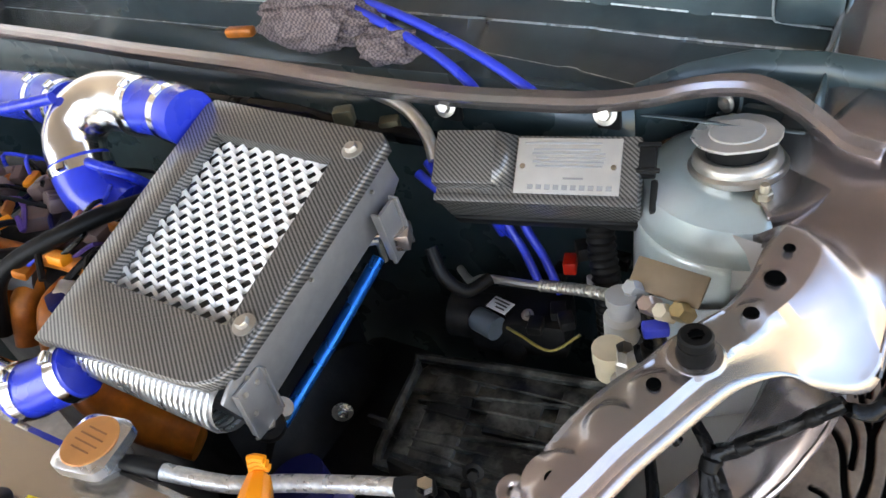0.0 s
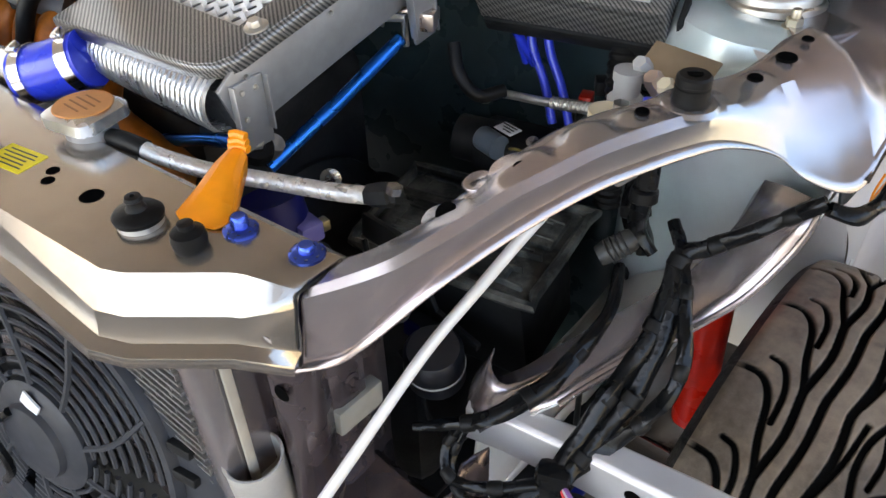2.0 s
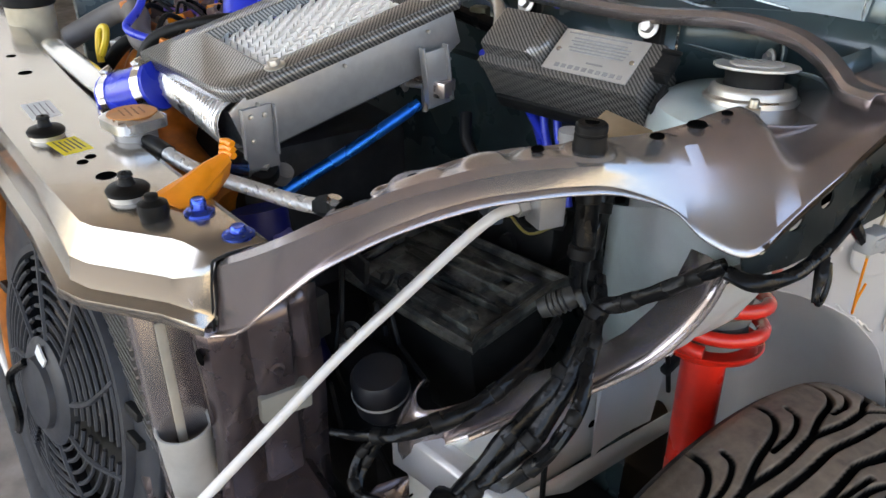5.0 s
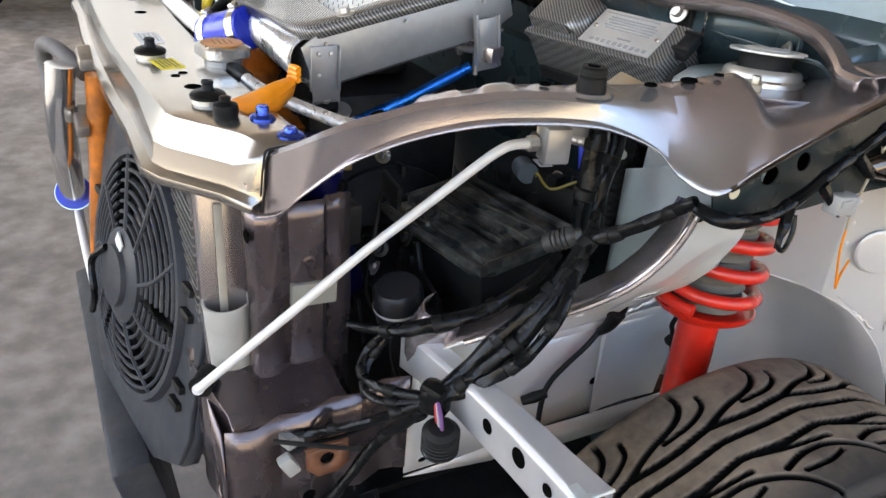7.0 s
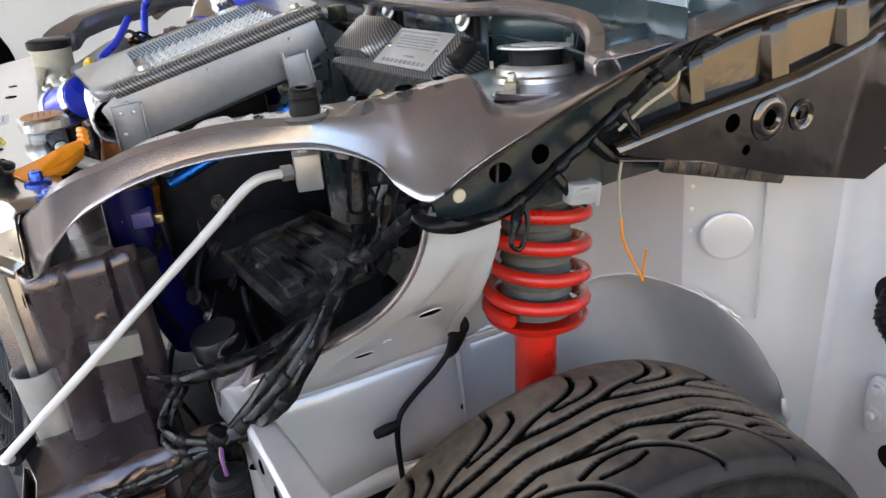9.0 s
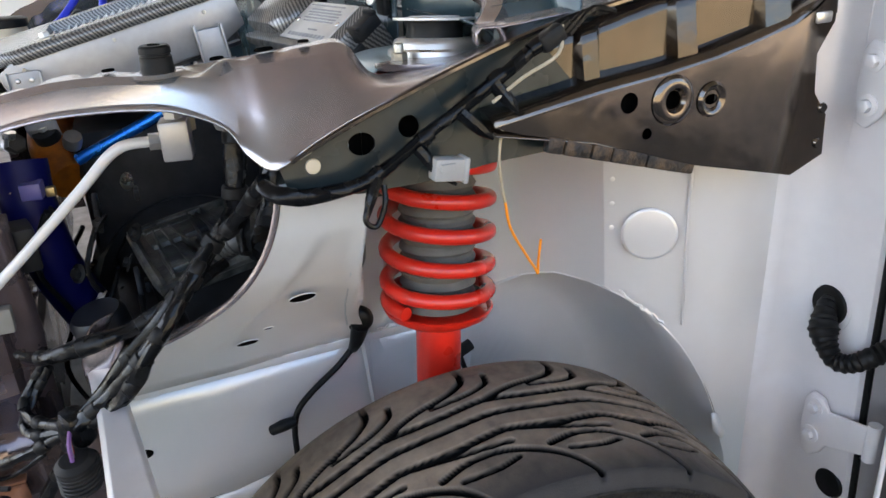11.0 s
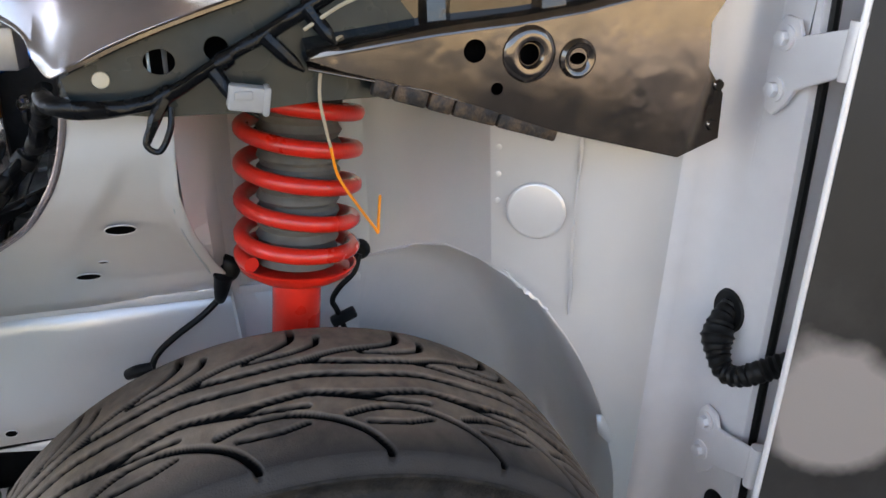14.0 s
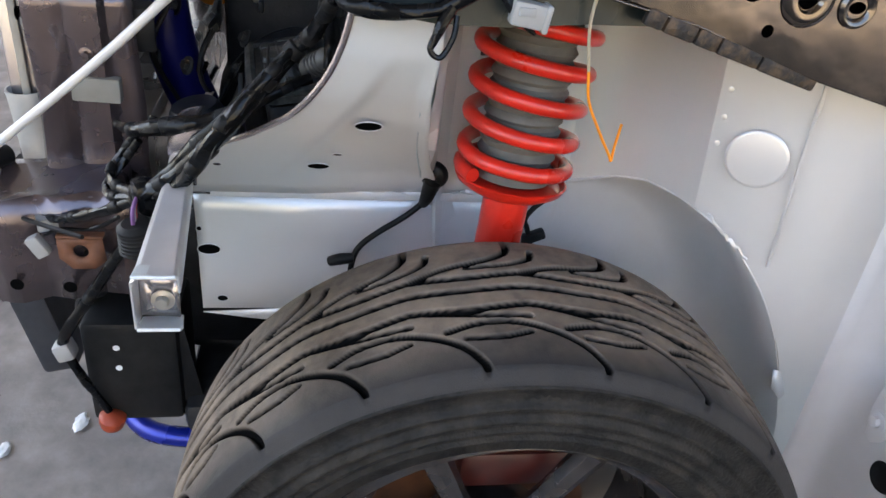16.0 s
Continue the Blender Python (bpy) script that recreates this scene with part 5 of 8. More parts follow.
part("rubber_ring", lathe([(0.0385, 0.004), (0.0383, 0.012), (0.0365, 0.0155), (0.033, 0.0175), (0.028, 0.0165), (0.024, 0.014), (0, 0.014)], A, ax, 44), mat("mount_ring_grey", (0.50, 0.475, 0.43), 0.36, 0.7, 0.08, 60), mount, "dull grey metal bearing ring")
part("collar", lathe([(0.0435, 0.001), (0.043, 0.006), (0.041, 0.008), (0.037, 0.008)], A, ax, 44), STEEL, mount)
part("neck", lathe([(0.0265, 0.014), (0.0255, 0.024), (0.028, 0.0325)], A, ax, 30), BLACK, mount)
cap = bmesh.new()
vs = []
for r, h in ((0.0375, 0.0320), (0.0375, 0.0346)):
    vs.append([cap.verts.new(Matrix.Translation(A) @ Vector((0, 0, 1)).rotation_difference(ax).to_matrix().to_4x4() @ Vector(((r if i % 2 == 0 else r * 0.965) * math.cos(2 * math.pi * i / 16 + 0.4) * 1.04, (r if i % 4 else r * 0.93) * math.sin(2 * math.pi * i / 16 + 0.4), h))) for i in range(16)])
cap.faces.new(vs[0][::-1])
cap.faces.new(vs[1])
for i in range(16):
    cap.faces.new((vs[0][i], vs[0][(i + 1) % 16], vs[1][(i + 1) % 16], vs[1][i]))
plate = part("top_plate", cap, PLATE, mount, "pale grey cut metal cap plate", bevel=0.0006)
part("disc", lathe([(0, 0.0362), (0.0225, 0.0360), (0.0235, 0.0348)], A, ax, 40), mat("chalky_grey", (0.42, 0.41, 0.38), 0.7, 0.1, 0.06, 60), plate)
for at in ((0.5130, 0.4210, 0.8060), (0.463, 0.520, 0.806)):
    bm = lathe([(0.0095, 0), (0.0095, 0.0025), (0.0062, 0.003)], at, (0, 0, 1), 20)
    lathe([(0.0072, 0.002), (0.0072, 0.009), (0.006, 0.010), (0.0042, 0.010)], at, (0, 0, 1), 6, bm)
    lathe([(0.0042, 0.008), (0.0042, 0.016), (0.0035, 0.017), (0, 0.017)], at, (0, 0, 1), 14, bm)
    part("stud", bm, mat("aged_zinc", (0.46, 0.42, 0.33), 0.4, 0.9, 0.15, 80), mount)

# ================================================================ engine bay, front
# ---- rubber stops, bolts, labels on the radiator support
def hood_stop(at, tall=0.012):
    t = thing("bonnet_stop", at, "black rubber bonnet stop on a steel cup", "rubber stop", "bonnet stops")
    part("cup", lathe([(0.0165, 0), (0.0165, 0.005), (0.0145, 0.006), (0, 0.006)], at, (0, 0, 1), 28), STEEL, t)
    part("rubber", lathe([(0.0178, 0.005), (0.0182, 0.008), (0.016, 0.0105), (0.0075, 0.0125), (0.006, 0.015), (0.0055, 0.019), (0.0065, 0.020), (0.0055, 0.0225), (0.002, 0.023), (0.002, 0.021), (0, 0.021)], at, (0, 0, 1), 28), RUBBER, t)
    return t


stop = hood_stop((0.2365, -0.030, 0.7466))
copy_thing(stop, Matrix.Translation((0.045, -0.056, 0.7466)))
solo("bonnet_stop", lathe([(0.0115, 0), (0.0125, 0.008), (0.0115, 0.013), (0.008, 0.0145), (0.0055, 0.016), (0.0055, 0.020), (0.003, 0.021), (0, 0.021)], (0.2875, -0.0245, 0.7466), (0, 0, 1), 26), RUBBER, "small black rubber bonnet stop without a cup", "rubber stop", "bonnet stops")


def blue_bolt(at, axis=(0, 0, 1), tall=1.0):
    t = thing("anodised_bolt", at, "blue anodised flanged bolt with drilled washer", "bolt", "blue bolts")
    part("washer", lathe([(0, 0), (0.0125, 0), (0.0125, 0.0022), (0.009, 0.0045), (0, 0.0045)], at, axis, 28), ANO_PURPLE, t)
    for i in range(8):
        w = 2 * math.pi * i / 8
        rot = Vector((0, 0, 1)).rotation_difference(Vector(axis)).to_matrix()
        p = Vector(at) + rot @ Vector((0.0098 * math.cos(w), 0.0098 * math.sin(w), 0.0030))
        # Dark dots on the washer; shade in the drillings is painted flat.
        part("drilling", lathe([(0, 0.0010), (0.0013, 0.0010)], p, axis, 8), INK, t)
    part("head", lathe([(0.0065, 0.003), (0.0065, 0.004 + 0.006 * tall), (0.005, 0.006 + 0.006 * tall), (0, 0.005 + 0.006 * tall)], at, axis, 12), ANO_PURPLE, t)
    return t


blue_bolt((0.3000, 0.0075, 0.7466), tall=1.2)
blue_bolt((0.3555, 0.0180, 0.7466), tall=0.5)
lab = thing("warning_label", (0.085, -0.037, 0.7466), "yellow warning sticker on the radiator support", "sticker")
m = frame_of((0.0825, -0.0435, 0.7468), (1, 0.17, 0), (0, 1, 0))
part("film", box((0, 0, 0.0003), (0.044, 0.028, 0.0006)), YELLOW, lab, smooth=False).matrix_basis = m
for j in range(5):
    part("text_bar", box((0.0, -0.009 + 0.0045 * j, 0.0008), (0.036 - 0.005 * (j % 3), 0.0012, 0.0004)), INK, lab, smooth=False).matrix_basis = m
lab = thing("paper_label", (-0.02, -0.02, 0.7466), "pale grey paper label on the radiator support", "sticker")
m2 = frame_of((-0.050, -0.044, 0.7468), (1, 0.02, 0), (0, 1, 0))
part("film", box((0, 0, 0.0003), (0.062, 0.030, 0.0006)), WHITELABEL, lab, smooth=False).matrix_basis = m2
for j in range(4):
    part("text_bar", box((0.0, -0.009 + 0.006 * j, 0.0008), (0.050 - 0.008 * (j % 2), 0.0012, 0.0004)), mat("grey_ink", (0.3, 0.3, 0.3), 0.6), lab, smooth=False).matrix_basis = m2

# ---- orange bracket
prop = thing("orange_bracket", (0.268, -0.005, 0.7466), "bright orange folded prop bracket on the radiator support", "bracket")
bm = sheet([[(0.254, -0.012, 0.752), (0.262, -0.014, 0.749), (0.286, -0.004, 0.748), (0.291, 0.004, 0.750)],
            [(0.246, 0.014, 0.757), (0.256, 0.010, 0.758), (0.272, 0.014, 0.754), (0.280, 0.018, 0.752)],
            [(0.238, 0.036, 0.762), (0.247, 0.036, 0.766), (0.258, 0.037, 0.762), (0.264, 0.034, 0.754)],
            [(0.235, 0.052, 0.765), (0.240, 0.054, 0.768), (0.247, 0.056, 0.768), (0.251, 0.056, 0.764)]])
part("arm", bm, ORANGE, prop, solid=0.0025, bevel=0.0008)
part("side_web", sheet([[(0.291, 0.004, 0.750), (0.288, 0.006, 0.7475)], [(0.280, 0.018, 0.752), (0.276, 0.022, 0.743)], [(0.264, 0.034, 0.754), (0.264, 0.034, 0.742)], [(0.251, 0.056, 0.764), (0.252, 0.052, 0.752)]]), ORANGE, prop, solid=0.002)
for i in range(3):
    part("clip_tooth", tube([(0.235 + 0.001 * i, 0.053 + 0.001 * i, 0.767 + 0.0055 * i), (0.242, 0.058, 0.768 + 0.0055 * i), (0.249, 0.060, 0.767 + 0.0055 * i)], 0.0034, 8, 3), ORANGE, prop)

# ---- radiator, condenser and fan
rad = thing("radiator", (0.02, -0.03, 0.30), "aluminium radiator with fine fins behind the fan", "radiator")
part("core", box((0.01, -0.030, 0.49), (0.56, 0.035, 0.36), bev=0.002), CORE, rad)
bm = bmesh.new()
for i in range(34):
    z = 0.325 + 0.010 * i
    box((0.01, -0.064, z), (0.56, 0.004, 0.0030), bm=bm)
tagged(part("fin_tubing", bm, mat("fin_edge", (0.34, 0.33, 0.31), 0.4, 0.8, 0.25, 300), rad, "pale fin tubes"), kind="stuff")
bm = bmesh.new()
for i in range(120):
    z = 0.325 + 0.010 * (i % 34)
    x = 0.16 + 0.13 * random.random()
    box((x, -0.0635, z + 0.005), (0.0015, 0.003, 0.008), bm=bm)
tagged(part("fin_webbing", bm, mat("fin_edge", (0.34, 0.33, 0.31)), rad), kind="stuff")
part("end_tank", box((0.306, -0.042, 0.50), (0.030, 0.045, 0.37), bev=0.004), PAINT, rad, "mauve-grey side tank")
part("seal_strip", box((0.3265, -0.046, 0.59), (0.0035, 0.008, 0.17), bev=0.001), mat("old_foam", (0.32, 0.29, 0.24), 0.9), rad)
part("filler_neck", lathe([(0.021, 0.0), (0.021, 0.018), (0.024, 0.02), (0.024, 0.024)], (0.092, 0.018, 0.735), (0, 0, 1), 28), ALU, rad)
capbm = bmesh.new()
prof = smooth_path([(0.0335 * math.cos(a) * (1.0 if k % 2 else 0.80), 0.0335 * math.sin(a) * (1.0 if k % 2 else 0.80), 0) for k, a in ((k, 2 * math.pi * k / 8 + 0.2) for k in range(9))], 4)
r1 = [capbm.verts.new((0.092 + p.x, 0.018 + p.y, 0.758)) for p in prof[:-1]]
r2 = [capbm.verts.new((0.092 + p.x, 0.018 + p.y, 0.768)) for p in prof[:-1]]
r3 = [capbm.verts.new((0.092 + p.x * 0.82, 0.018 + p.y * 0.82, 0.7715)) for p in prof[:-1]]
for a, b in ((r1, r2), (r2, r3)):
    for i in range(len(a)):
        capbm.faces.new((a[i], a[(i + 1) % len(a)], b[(i + 1) % len(a)], b[i]))
capbm.faces.new(r3)
capbm.faces.new(r1[::-1])
rcap = part("radiator_cap", capbm, ALU_BRIGHT, rad, "silver lobed radiator cap with orange disc")
part("cap_disc", lathe([(0, 0.0010), (0.0235, 0.0010), (0.0245, 0)], (0.092, 0.018, 0.7715), (0, 0, 1), 32), mat("worn_orange_label", (0.62, 0.27, 0.08), 0.5, 0.2, 0.2, 60, 0, 200, 0, (0.35, 0.16, 0.06), 0.5, 60), rcap)
for j in range(4):
    part("text_bar", box((0.092, 0.008 + 0.0065 * j, 0.7730), (0.030 - 0.006 * abs(j - 1.5), 0.0014, 0.0005)), mat("brown_ink", (0.30, 0.12, 0.04), 0.6), rcap, smooth=False)

fan = thing("cooling_fan", (0.085, -0.12, 0.30), "black plastic electric cooling fan in front of the radiator", "fan")
FC = Vector((0.0, 0.0, 0.0))
FM = frame_of((0.095, -0.088, 0.485), (1, 0.17, 0.0), (-0.17, 1.0, -0.20))


def fan_part(*a, **k):
    ob = part(*a, **k)
    for v in ob.data.vertices:
        v.co = FM @ v.co
    return ob


shroud = lathe([(0.148, 0.020), (0.150, 0.026), (0.158, 0.026), (0.162, 0.018), (0.166, -0.018), (0.172, -0.024), (0.172, -0.030), (0.160, -0.030)], FC, (0, -1, 0), 72)
fan_part("shroud", shroud, FANBLACK, fan, "black plastic ring shroud")
oct8 = [(0.115, 0.200), (0.190, 0.158), (0.208, 0.11), (0.208, -0.11), (0.190, -0.158), (0.115, -0.200)]
oct8 = oct8 + [(-x * 0.84, z) for x, z in oct8[::-1]]
fan_part("flange_plate", panel(oct8, [circle2((0, 0), 0.160, 48)], lambda x, z: (x, -0.014, z)), FANBLACK, fan, "black plastic fan flange", solid=0.008, bevel=0.002)
n8 = len(oct8)
fan_part("flange_wall", sheet([[(oct8[i % n8][0], y, oct8[i % n8][1]) for i in range(n8 + 1)] for y in (-0.012, 0.006)]), FANBLACK, fan, solid=0.004)
for i, (dx, dz) in enumerate(((0.165, 0.06), (0.168, 0.03), (0.17, -0.06), (0.166, -0.085), (-0.165, 0.05), (0.10, 0.155), (0.06, 0.165))):
    fan_part("clip", box(FC + Vector((dx, -0.014, dz)), (0.026, 0.022, 0.010), bev=0.002), BLACK, fan)
for r in (0.066, 0.079, 0.092, 0.105, 0.118, 0.131, 0.143):
    grille = bmesh.new()
    for k in range(3):
        a0, a1 = radians(120 * k + 4), radians(120 * k + 116)
        tube([FC + Vector((r * math.cos(a0 + (a1 - a0) * j / 14), -0.024 - 0.012 * (1 - (r / 0.15) ** 2), r * math.sin(a0 + (a1 - a0) * j / 14))) for j in range(15)], 0.0026, 6, 1, grille)
    fan_part("guard_ring", grille, FANBLACK, fan)
for k in range(9):
    a = radians(40 * k + 10)
    d = Vector((math.cos(a), 0, math.sin(a)))
    e = Vector((math.cos(a + 0.35), 0, math.sin(a + 0.35)))
    fan_part("spoke", tube([FC + d * 0.050 + Vector((0, -0.036, 0)), FC + (d + e).normalized() * 0.10 + Vector((0, -0.033, 0)), FC + e * 0.150 + Vector((0, -0.024, 0))], 0.0032, 6, 3), FANBLACK, fan)
for k in range(8):
    a = radians(45 * k)
    rows = []
    for r in (0.045, 0.08, 0.115, 0.142):
        b = a + 0.9 * (r - 0.045) / 0.1
        rows.append([FC + Vector((r * math.cos(b + w), 0.002 + 0.03 * w, r * math.sin(b + w))) for w in (0, 0.16, 0.32, 0.48)])
    fan_part("blade", sheet(rows), BLACK, fan, solid=0.002)
fan_part("motor", lathe([(0.060, 0.028), (0.060, 0.038), (0.054, 0.042), (0.040, 0.044), (0.038, 0.050), (0.020, 0.053), (0, 0.053)], FC, (0, -1, 0), 44), FANBLACK, fan, "round black motor housing")
fan_part("motor_label", box(FC + Vector((0.005, -0.045, 0.046)), (0.022, 0.002, 0.016), Matrix.Rotation(radians(30), 4, "Y")), WHITELABEL, fan)
fan_part("motor_lead", tube([FC + Vector((-0.02, -0.052, 0.03)), FC + Vector((-0.045, -0.060, 0.0)), FC + Vector((-0.03, -0.058, -0.04)), FC + Vector((-0.06, -0.05, -0.08))], 0.0045, 8, 5), TAPE, fan)

# ---- grey tube and white rod beside the radiator
gt = lathe([(0.0215, 0), (0.0225, 0.002), (0.0245, 0.002), (0.0248, 0.0), (0.0240, -0.005), (0.0240, -0.21), (0, -0.21)], (0.324, -0.043, 0.565), (0.02, -0.06, 1), 32)
lathe([(0, -0.03), (0.0215, -0.03), (0.0215, 0)], (0.324, -0.043, 0.565), (0.02, -0.06, 1), 32, gt)
solo("standing_tube", gt, GREYPIPE, "open grey painted tube standing beside the radiator post", "tube")
rod = thing("white_rod", (0.386, -0.074, 0.514), "bent white painted metal pipe running up to a brake block", "pipe")
part("pipe", tube([(0.379, -0.087, 0.505), (0.387, -0.038, 0.547), (0.395, 0.010, 0.588), (0.407, 0.072, 0.643), (0.424, 0.118, 0.687), (0.438, 0.153, 0.7215), (0.448, 0.172, 0.742), (0.453, 0.184, 0.752), (0.4535, 0.196, 0.7555), (0.4535, 0.222, 0.7550)], 0.0047, 14, 5), WHITEROD, rod)
part("elbow", tube([(0.379, -0.087, 0.505), (0.370, -0.084, 0.499), (0.358, -0.077, 0.499)], 0.0056, 12, 4), WHITEROD, rod)
part("rubber_boot", tube([(0.369, -0.083, 0.499), (0.347, -0.069, 0.498)], [0.012, 0.011], 14, 1), RUBBER, rod)
blk = thing("pipe_block", (0.474, 0.232, 0.745), "machined aluminium pipe block below the wing rail", "fitting")
part("block", box((0.4650, 0.233, 0.7575), (0.024, 0.024, 0.034), Matrix.Rotation(radians(-12), 4, "Z"), 0.002), ALU, blk)
part("union_nut", lathe([(0.0085, 0), (0.0085, 0.012), (0.0065, 0.014), (0.0065, 0.026)], (0.460, 0.234, 0.7745), (0, 0, 1), 6), STEEL, blk)
part("collar", lathe([(0.0075, 0.0), (0.0075, 0.01), (0.005, 0.01)], (0.4545, 0.221, 0.755), (0, -1, 0.05), 6), STEEL, blk)


# ================================================================ engine bay, inside
# ---- intercooler with its carbon cover
IC = frame_of((0.0, 0.062, 0.7990), (1, 0, 0), (0, 1, 0.243))
icl = lambda x, y, h=0.0: IC @ Vector((x, (y - 0.062) * 1.029, h))
cooler = thing("intercooler", (0.095, 0.2, 0.76), "top-mounted intercooler under a carbon fibre cover with metal mesh", "intercooler")
outline = [(-0.024, 0.066), (0.150, 0.078), (0.168, 0.081), (0.182, 0.089), (0.190, 0.103), (0.194, 0.20), (0.196, 0.30), (0.196, 0.341), (0.188, 0.349), (0.09, 0.354), (-0.038, 0.360), (-0.045, 0.351)]
opening = [(0.000, 0.134), (0.163, 0.132), (0.156, 0.312), (-0.003, 0.318)]
cover = part("cover", panel(outline, [opening], lambda x, y: icl(x, y)), CARBON, cooler, "grey twill carbon fibre cover", solid=0.003, bevel=0.0010)
n = len(outline)
rows = [[icl(*outline[i % n], 0.000) for i in range(n + 1)], [icl(outline[i % n][0] * 1.012 - 0.001, outline[i % n][1], -0.006) for i in range(n + 1)], [icl(outline[i % n][0] * 1.016 - 0.001, outline[i % n][1], -0.013) for i in range(n + 1)]]
part("cover_skirt", sheet(rows), CARBON, cooler, solid=0.002)
rows = [[icl(*opening[i % 4], 0.001) for i in range(5)], [icl(opening[i % 4][0] * 0.97 + 0.0025, opening[i % 4][1] * 0.985 + 0.0032, -0.011) for i in range(5)]]
part("opening_rim", sheet(rows), CARBON, cooler, solid=0.0015, smooth=False)
mesh = bmesh.new()
NX, NY = 9, 21
for j in range(NY):
    y = 0.131 + 0.186 * j / (NY - 1)
    for i in range(NX):
        dx, dy = 0.166 / NX, 0.186 / (NY - 1)
        x0 = -0.004 + dx * i + (dx / 2 if j % 2 else 0)
        a, b, c = icl(x0, y, -0.0115), icl(x0 + dx / 2, y + dy * 0.55, -0.0080), icl(x0 + dx, y, -0.0115)
        k = IC.to_3x3() @ Vector((0.0003, 0.0025, 0.0016))
        up = IC.to_3x3() @ Vector((0, 0.0003, -0.0010))
        for p, q in ((a, b), (b, c)):
            mesh.faces.new([mesh.verts.new(v) for v in (p - k, q - k, q + k, p + k)])
            mesh.faces.new([mesh.verts.new(v) for v in (p + k, q + k, q + k + up, p + k + up)])
            mesh.faces.new([mesh.verts.new(v) for v in (p - k, p - k + up, q - k + up, q - k)])
tagged(part("wire_mesh", mesh, MESHWIRE, cooler, "bright expanded-metal mesh", smooth=False), kind="stuff")
part("cooler_core", box(icl(0.080, 0.205, -0.048), (0.205, 0.255, 0.05), IC.to_3x3().to_4x4(), 0.003), mat("dark_core", (0.10, 0.10, 0.10), 0.5, 0.7, 0.3, 300), cooler)
bm = panel([(0.078, -0.018), (0.095, -0.010), (0.336, -0.010), (0.338, -0.050), (0.300, -0.066), (0.10, -0.066), (0.082, -0.058)], [], lambda y, h: icl(0.1875 + 0.02 * (y - 0.08), y, h))
plate = part("side_plate", bm, ALU, cooler, "satin grey aluminium side plate", solid=0.004, bevel=0.001)
part("bottom_lip", box(icl(0.184, 0.205, -0.066), (0.012, 0.25, 0.002), IC.to_3x3().to_4x4(), 0.0006), ALU, cooler)
for y in (0.105, 0.20, 0.30):
    bolt(plate, icl(0.1915 + 0.02 * (y - 0.08), y, -0.020 - 0.003 * (y > 0.2)), (1, 0, 0), 0.0022, STEEL, "screw", False)
tank = bmesh.new()
rows = []
for a in range(-90, 91, 15):
    rows.append([icl(x, 0.086 - 0.022 * math.cos(radians(a)), -0.037 + 0.025 * math.sin(radians(a))) for x in (-0.018, 0.08, 0.155, 0.182)])
sheet(rows, tank)
part("front_tank", tank, ALU, cooler, "ribbed aluminium end tank")
for i in range(29):
    x = -0.015 + 0.0068 * i
    pts = [icl(x, 0.0855 - 0.023 * math.cos(radians(a)), -0.037 + 0.0255 * math.sin(radians(a))) for a in (-80, -40, 0, 40, 80)]
    part("tank_rib", tube(pts, 0.0021, 6, 2), ALU_BRIGHT, cooler)
for x, y in ((0.1790, 0.1375), (0.1710, 0.3240)):
    bolt(cooler, icl(x, y, 0.0015), IC.to_3x3() @ Vector((0, 0, 1)), 0.0062, STEEL, "cap_bolt")
# foot bracket
bm = sheet([[(0.1925, 0.091, 0.787), (0.1925, 0.123, 0.789)], [(0.192, 0.092, 0.762), (0.1915, 0.125, 0.763)], [(0.191, 0.094, 0.739), (0.1905, 0.127, 0.739)], [(0.188, 0.096, 0.724), (0.187, 0.129, 0.723)], [(0.178, 0.098, 0.714), (0.174, 0.130, 0.712)]])
foot = part("foot_bracket", bm, ALU, cooler, "folded aluminium foot bracket", solid=0.0028, bevel=0.0008)
for y in (0.0915, 0.1245):
    part("flange", box((0.1955, y, 0.763), (0.008, 0.002, 0.05), bev=0.0006), ALU, foot)
for y, z in ((0.101, 0.779), (0.115, 0.779), (0.101, 0.755)):
    part("rivet", lathe([(0, 0.002), (0.002, 0.0015), (0.0028, 0)], (0.1940, y, z), (1, 0, 0.1), 12), STEEL, foot)
part("rubber_bush", lathe([(0, 0.008), (0.006, 0.008), (0.007, 0.006), (0.0135, 0.006), (0.0145, 0.003), (0.0145, -0.006), (0, -0.006)], (0.181, 0.114, 0.7165), (0.5, -0.2, 0.85), 26), RUBBER, foot)
bm = lathe([(0, 0.012), (0.0055, 0.012), (0.006, 0.008)], (0.181, 0.114, 0.7165), (0.5, -0.2, 0.85), 6)
part("bolt", bm, STEEL, foot)
# rear bracket with its clamp
rb = part("rear_bracket", box((0.2050, 0.3100, 0.7860), (0.004, 0.030, 0.062), Matrix.Rotation(radians(8), 4, "X"), 0.001), ALU, cooler)
for y in (0.287, 0.317):
    part("flange", box((0.2070, y + 0.007, 0.7910), (0.010, 0.003, 0.062), Matrix.Rotation(radians(8), 4, "X"), 0.001), ALU, rb)
clamp = thing("hose_clamp_block", (0.1880, 0.3060, 0.7760), "rosy bright metal clamp block on the intercooler bracket", "clamp")
ROSY = mat("rosy_aluminium", (0.62, 0.52, 0.47), 0.3, 0.9, 0.1, 60)
turn = Matrix.Rotation(radians(25), 4, "Z")
part("block", box((0.2050, 0.3180, 0.7740), (0.020, 0.026, 0.018), turn, 0.002), ROSY, clamp)
part("saddle", box((0.1880, 0.3080, 0.7820), (0.028, 0.016, 0.006), turn, 0.002), ROSY, clamp)
part("screw", tube([(0.1670, 0.2960, 0.7740), (0.1880, 0.3060, 0.7750)], 0.0050, 10, 1), STEEL, clamp)
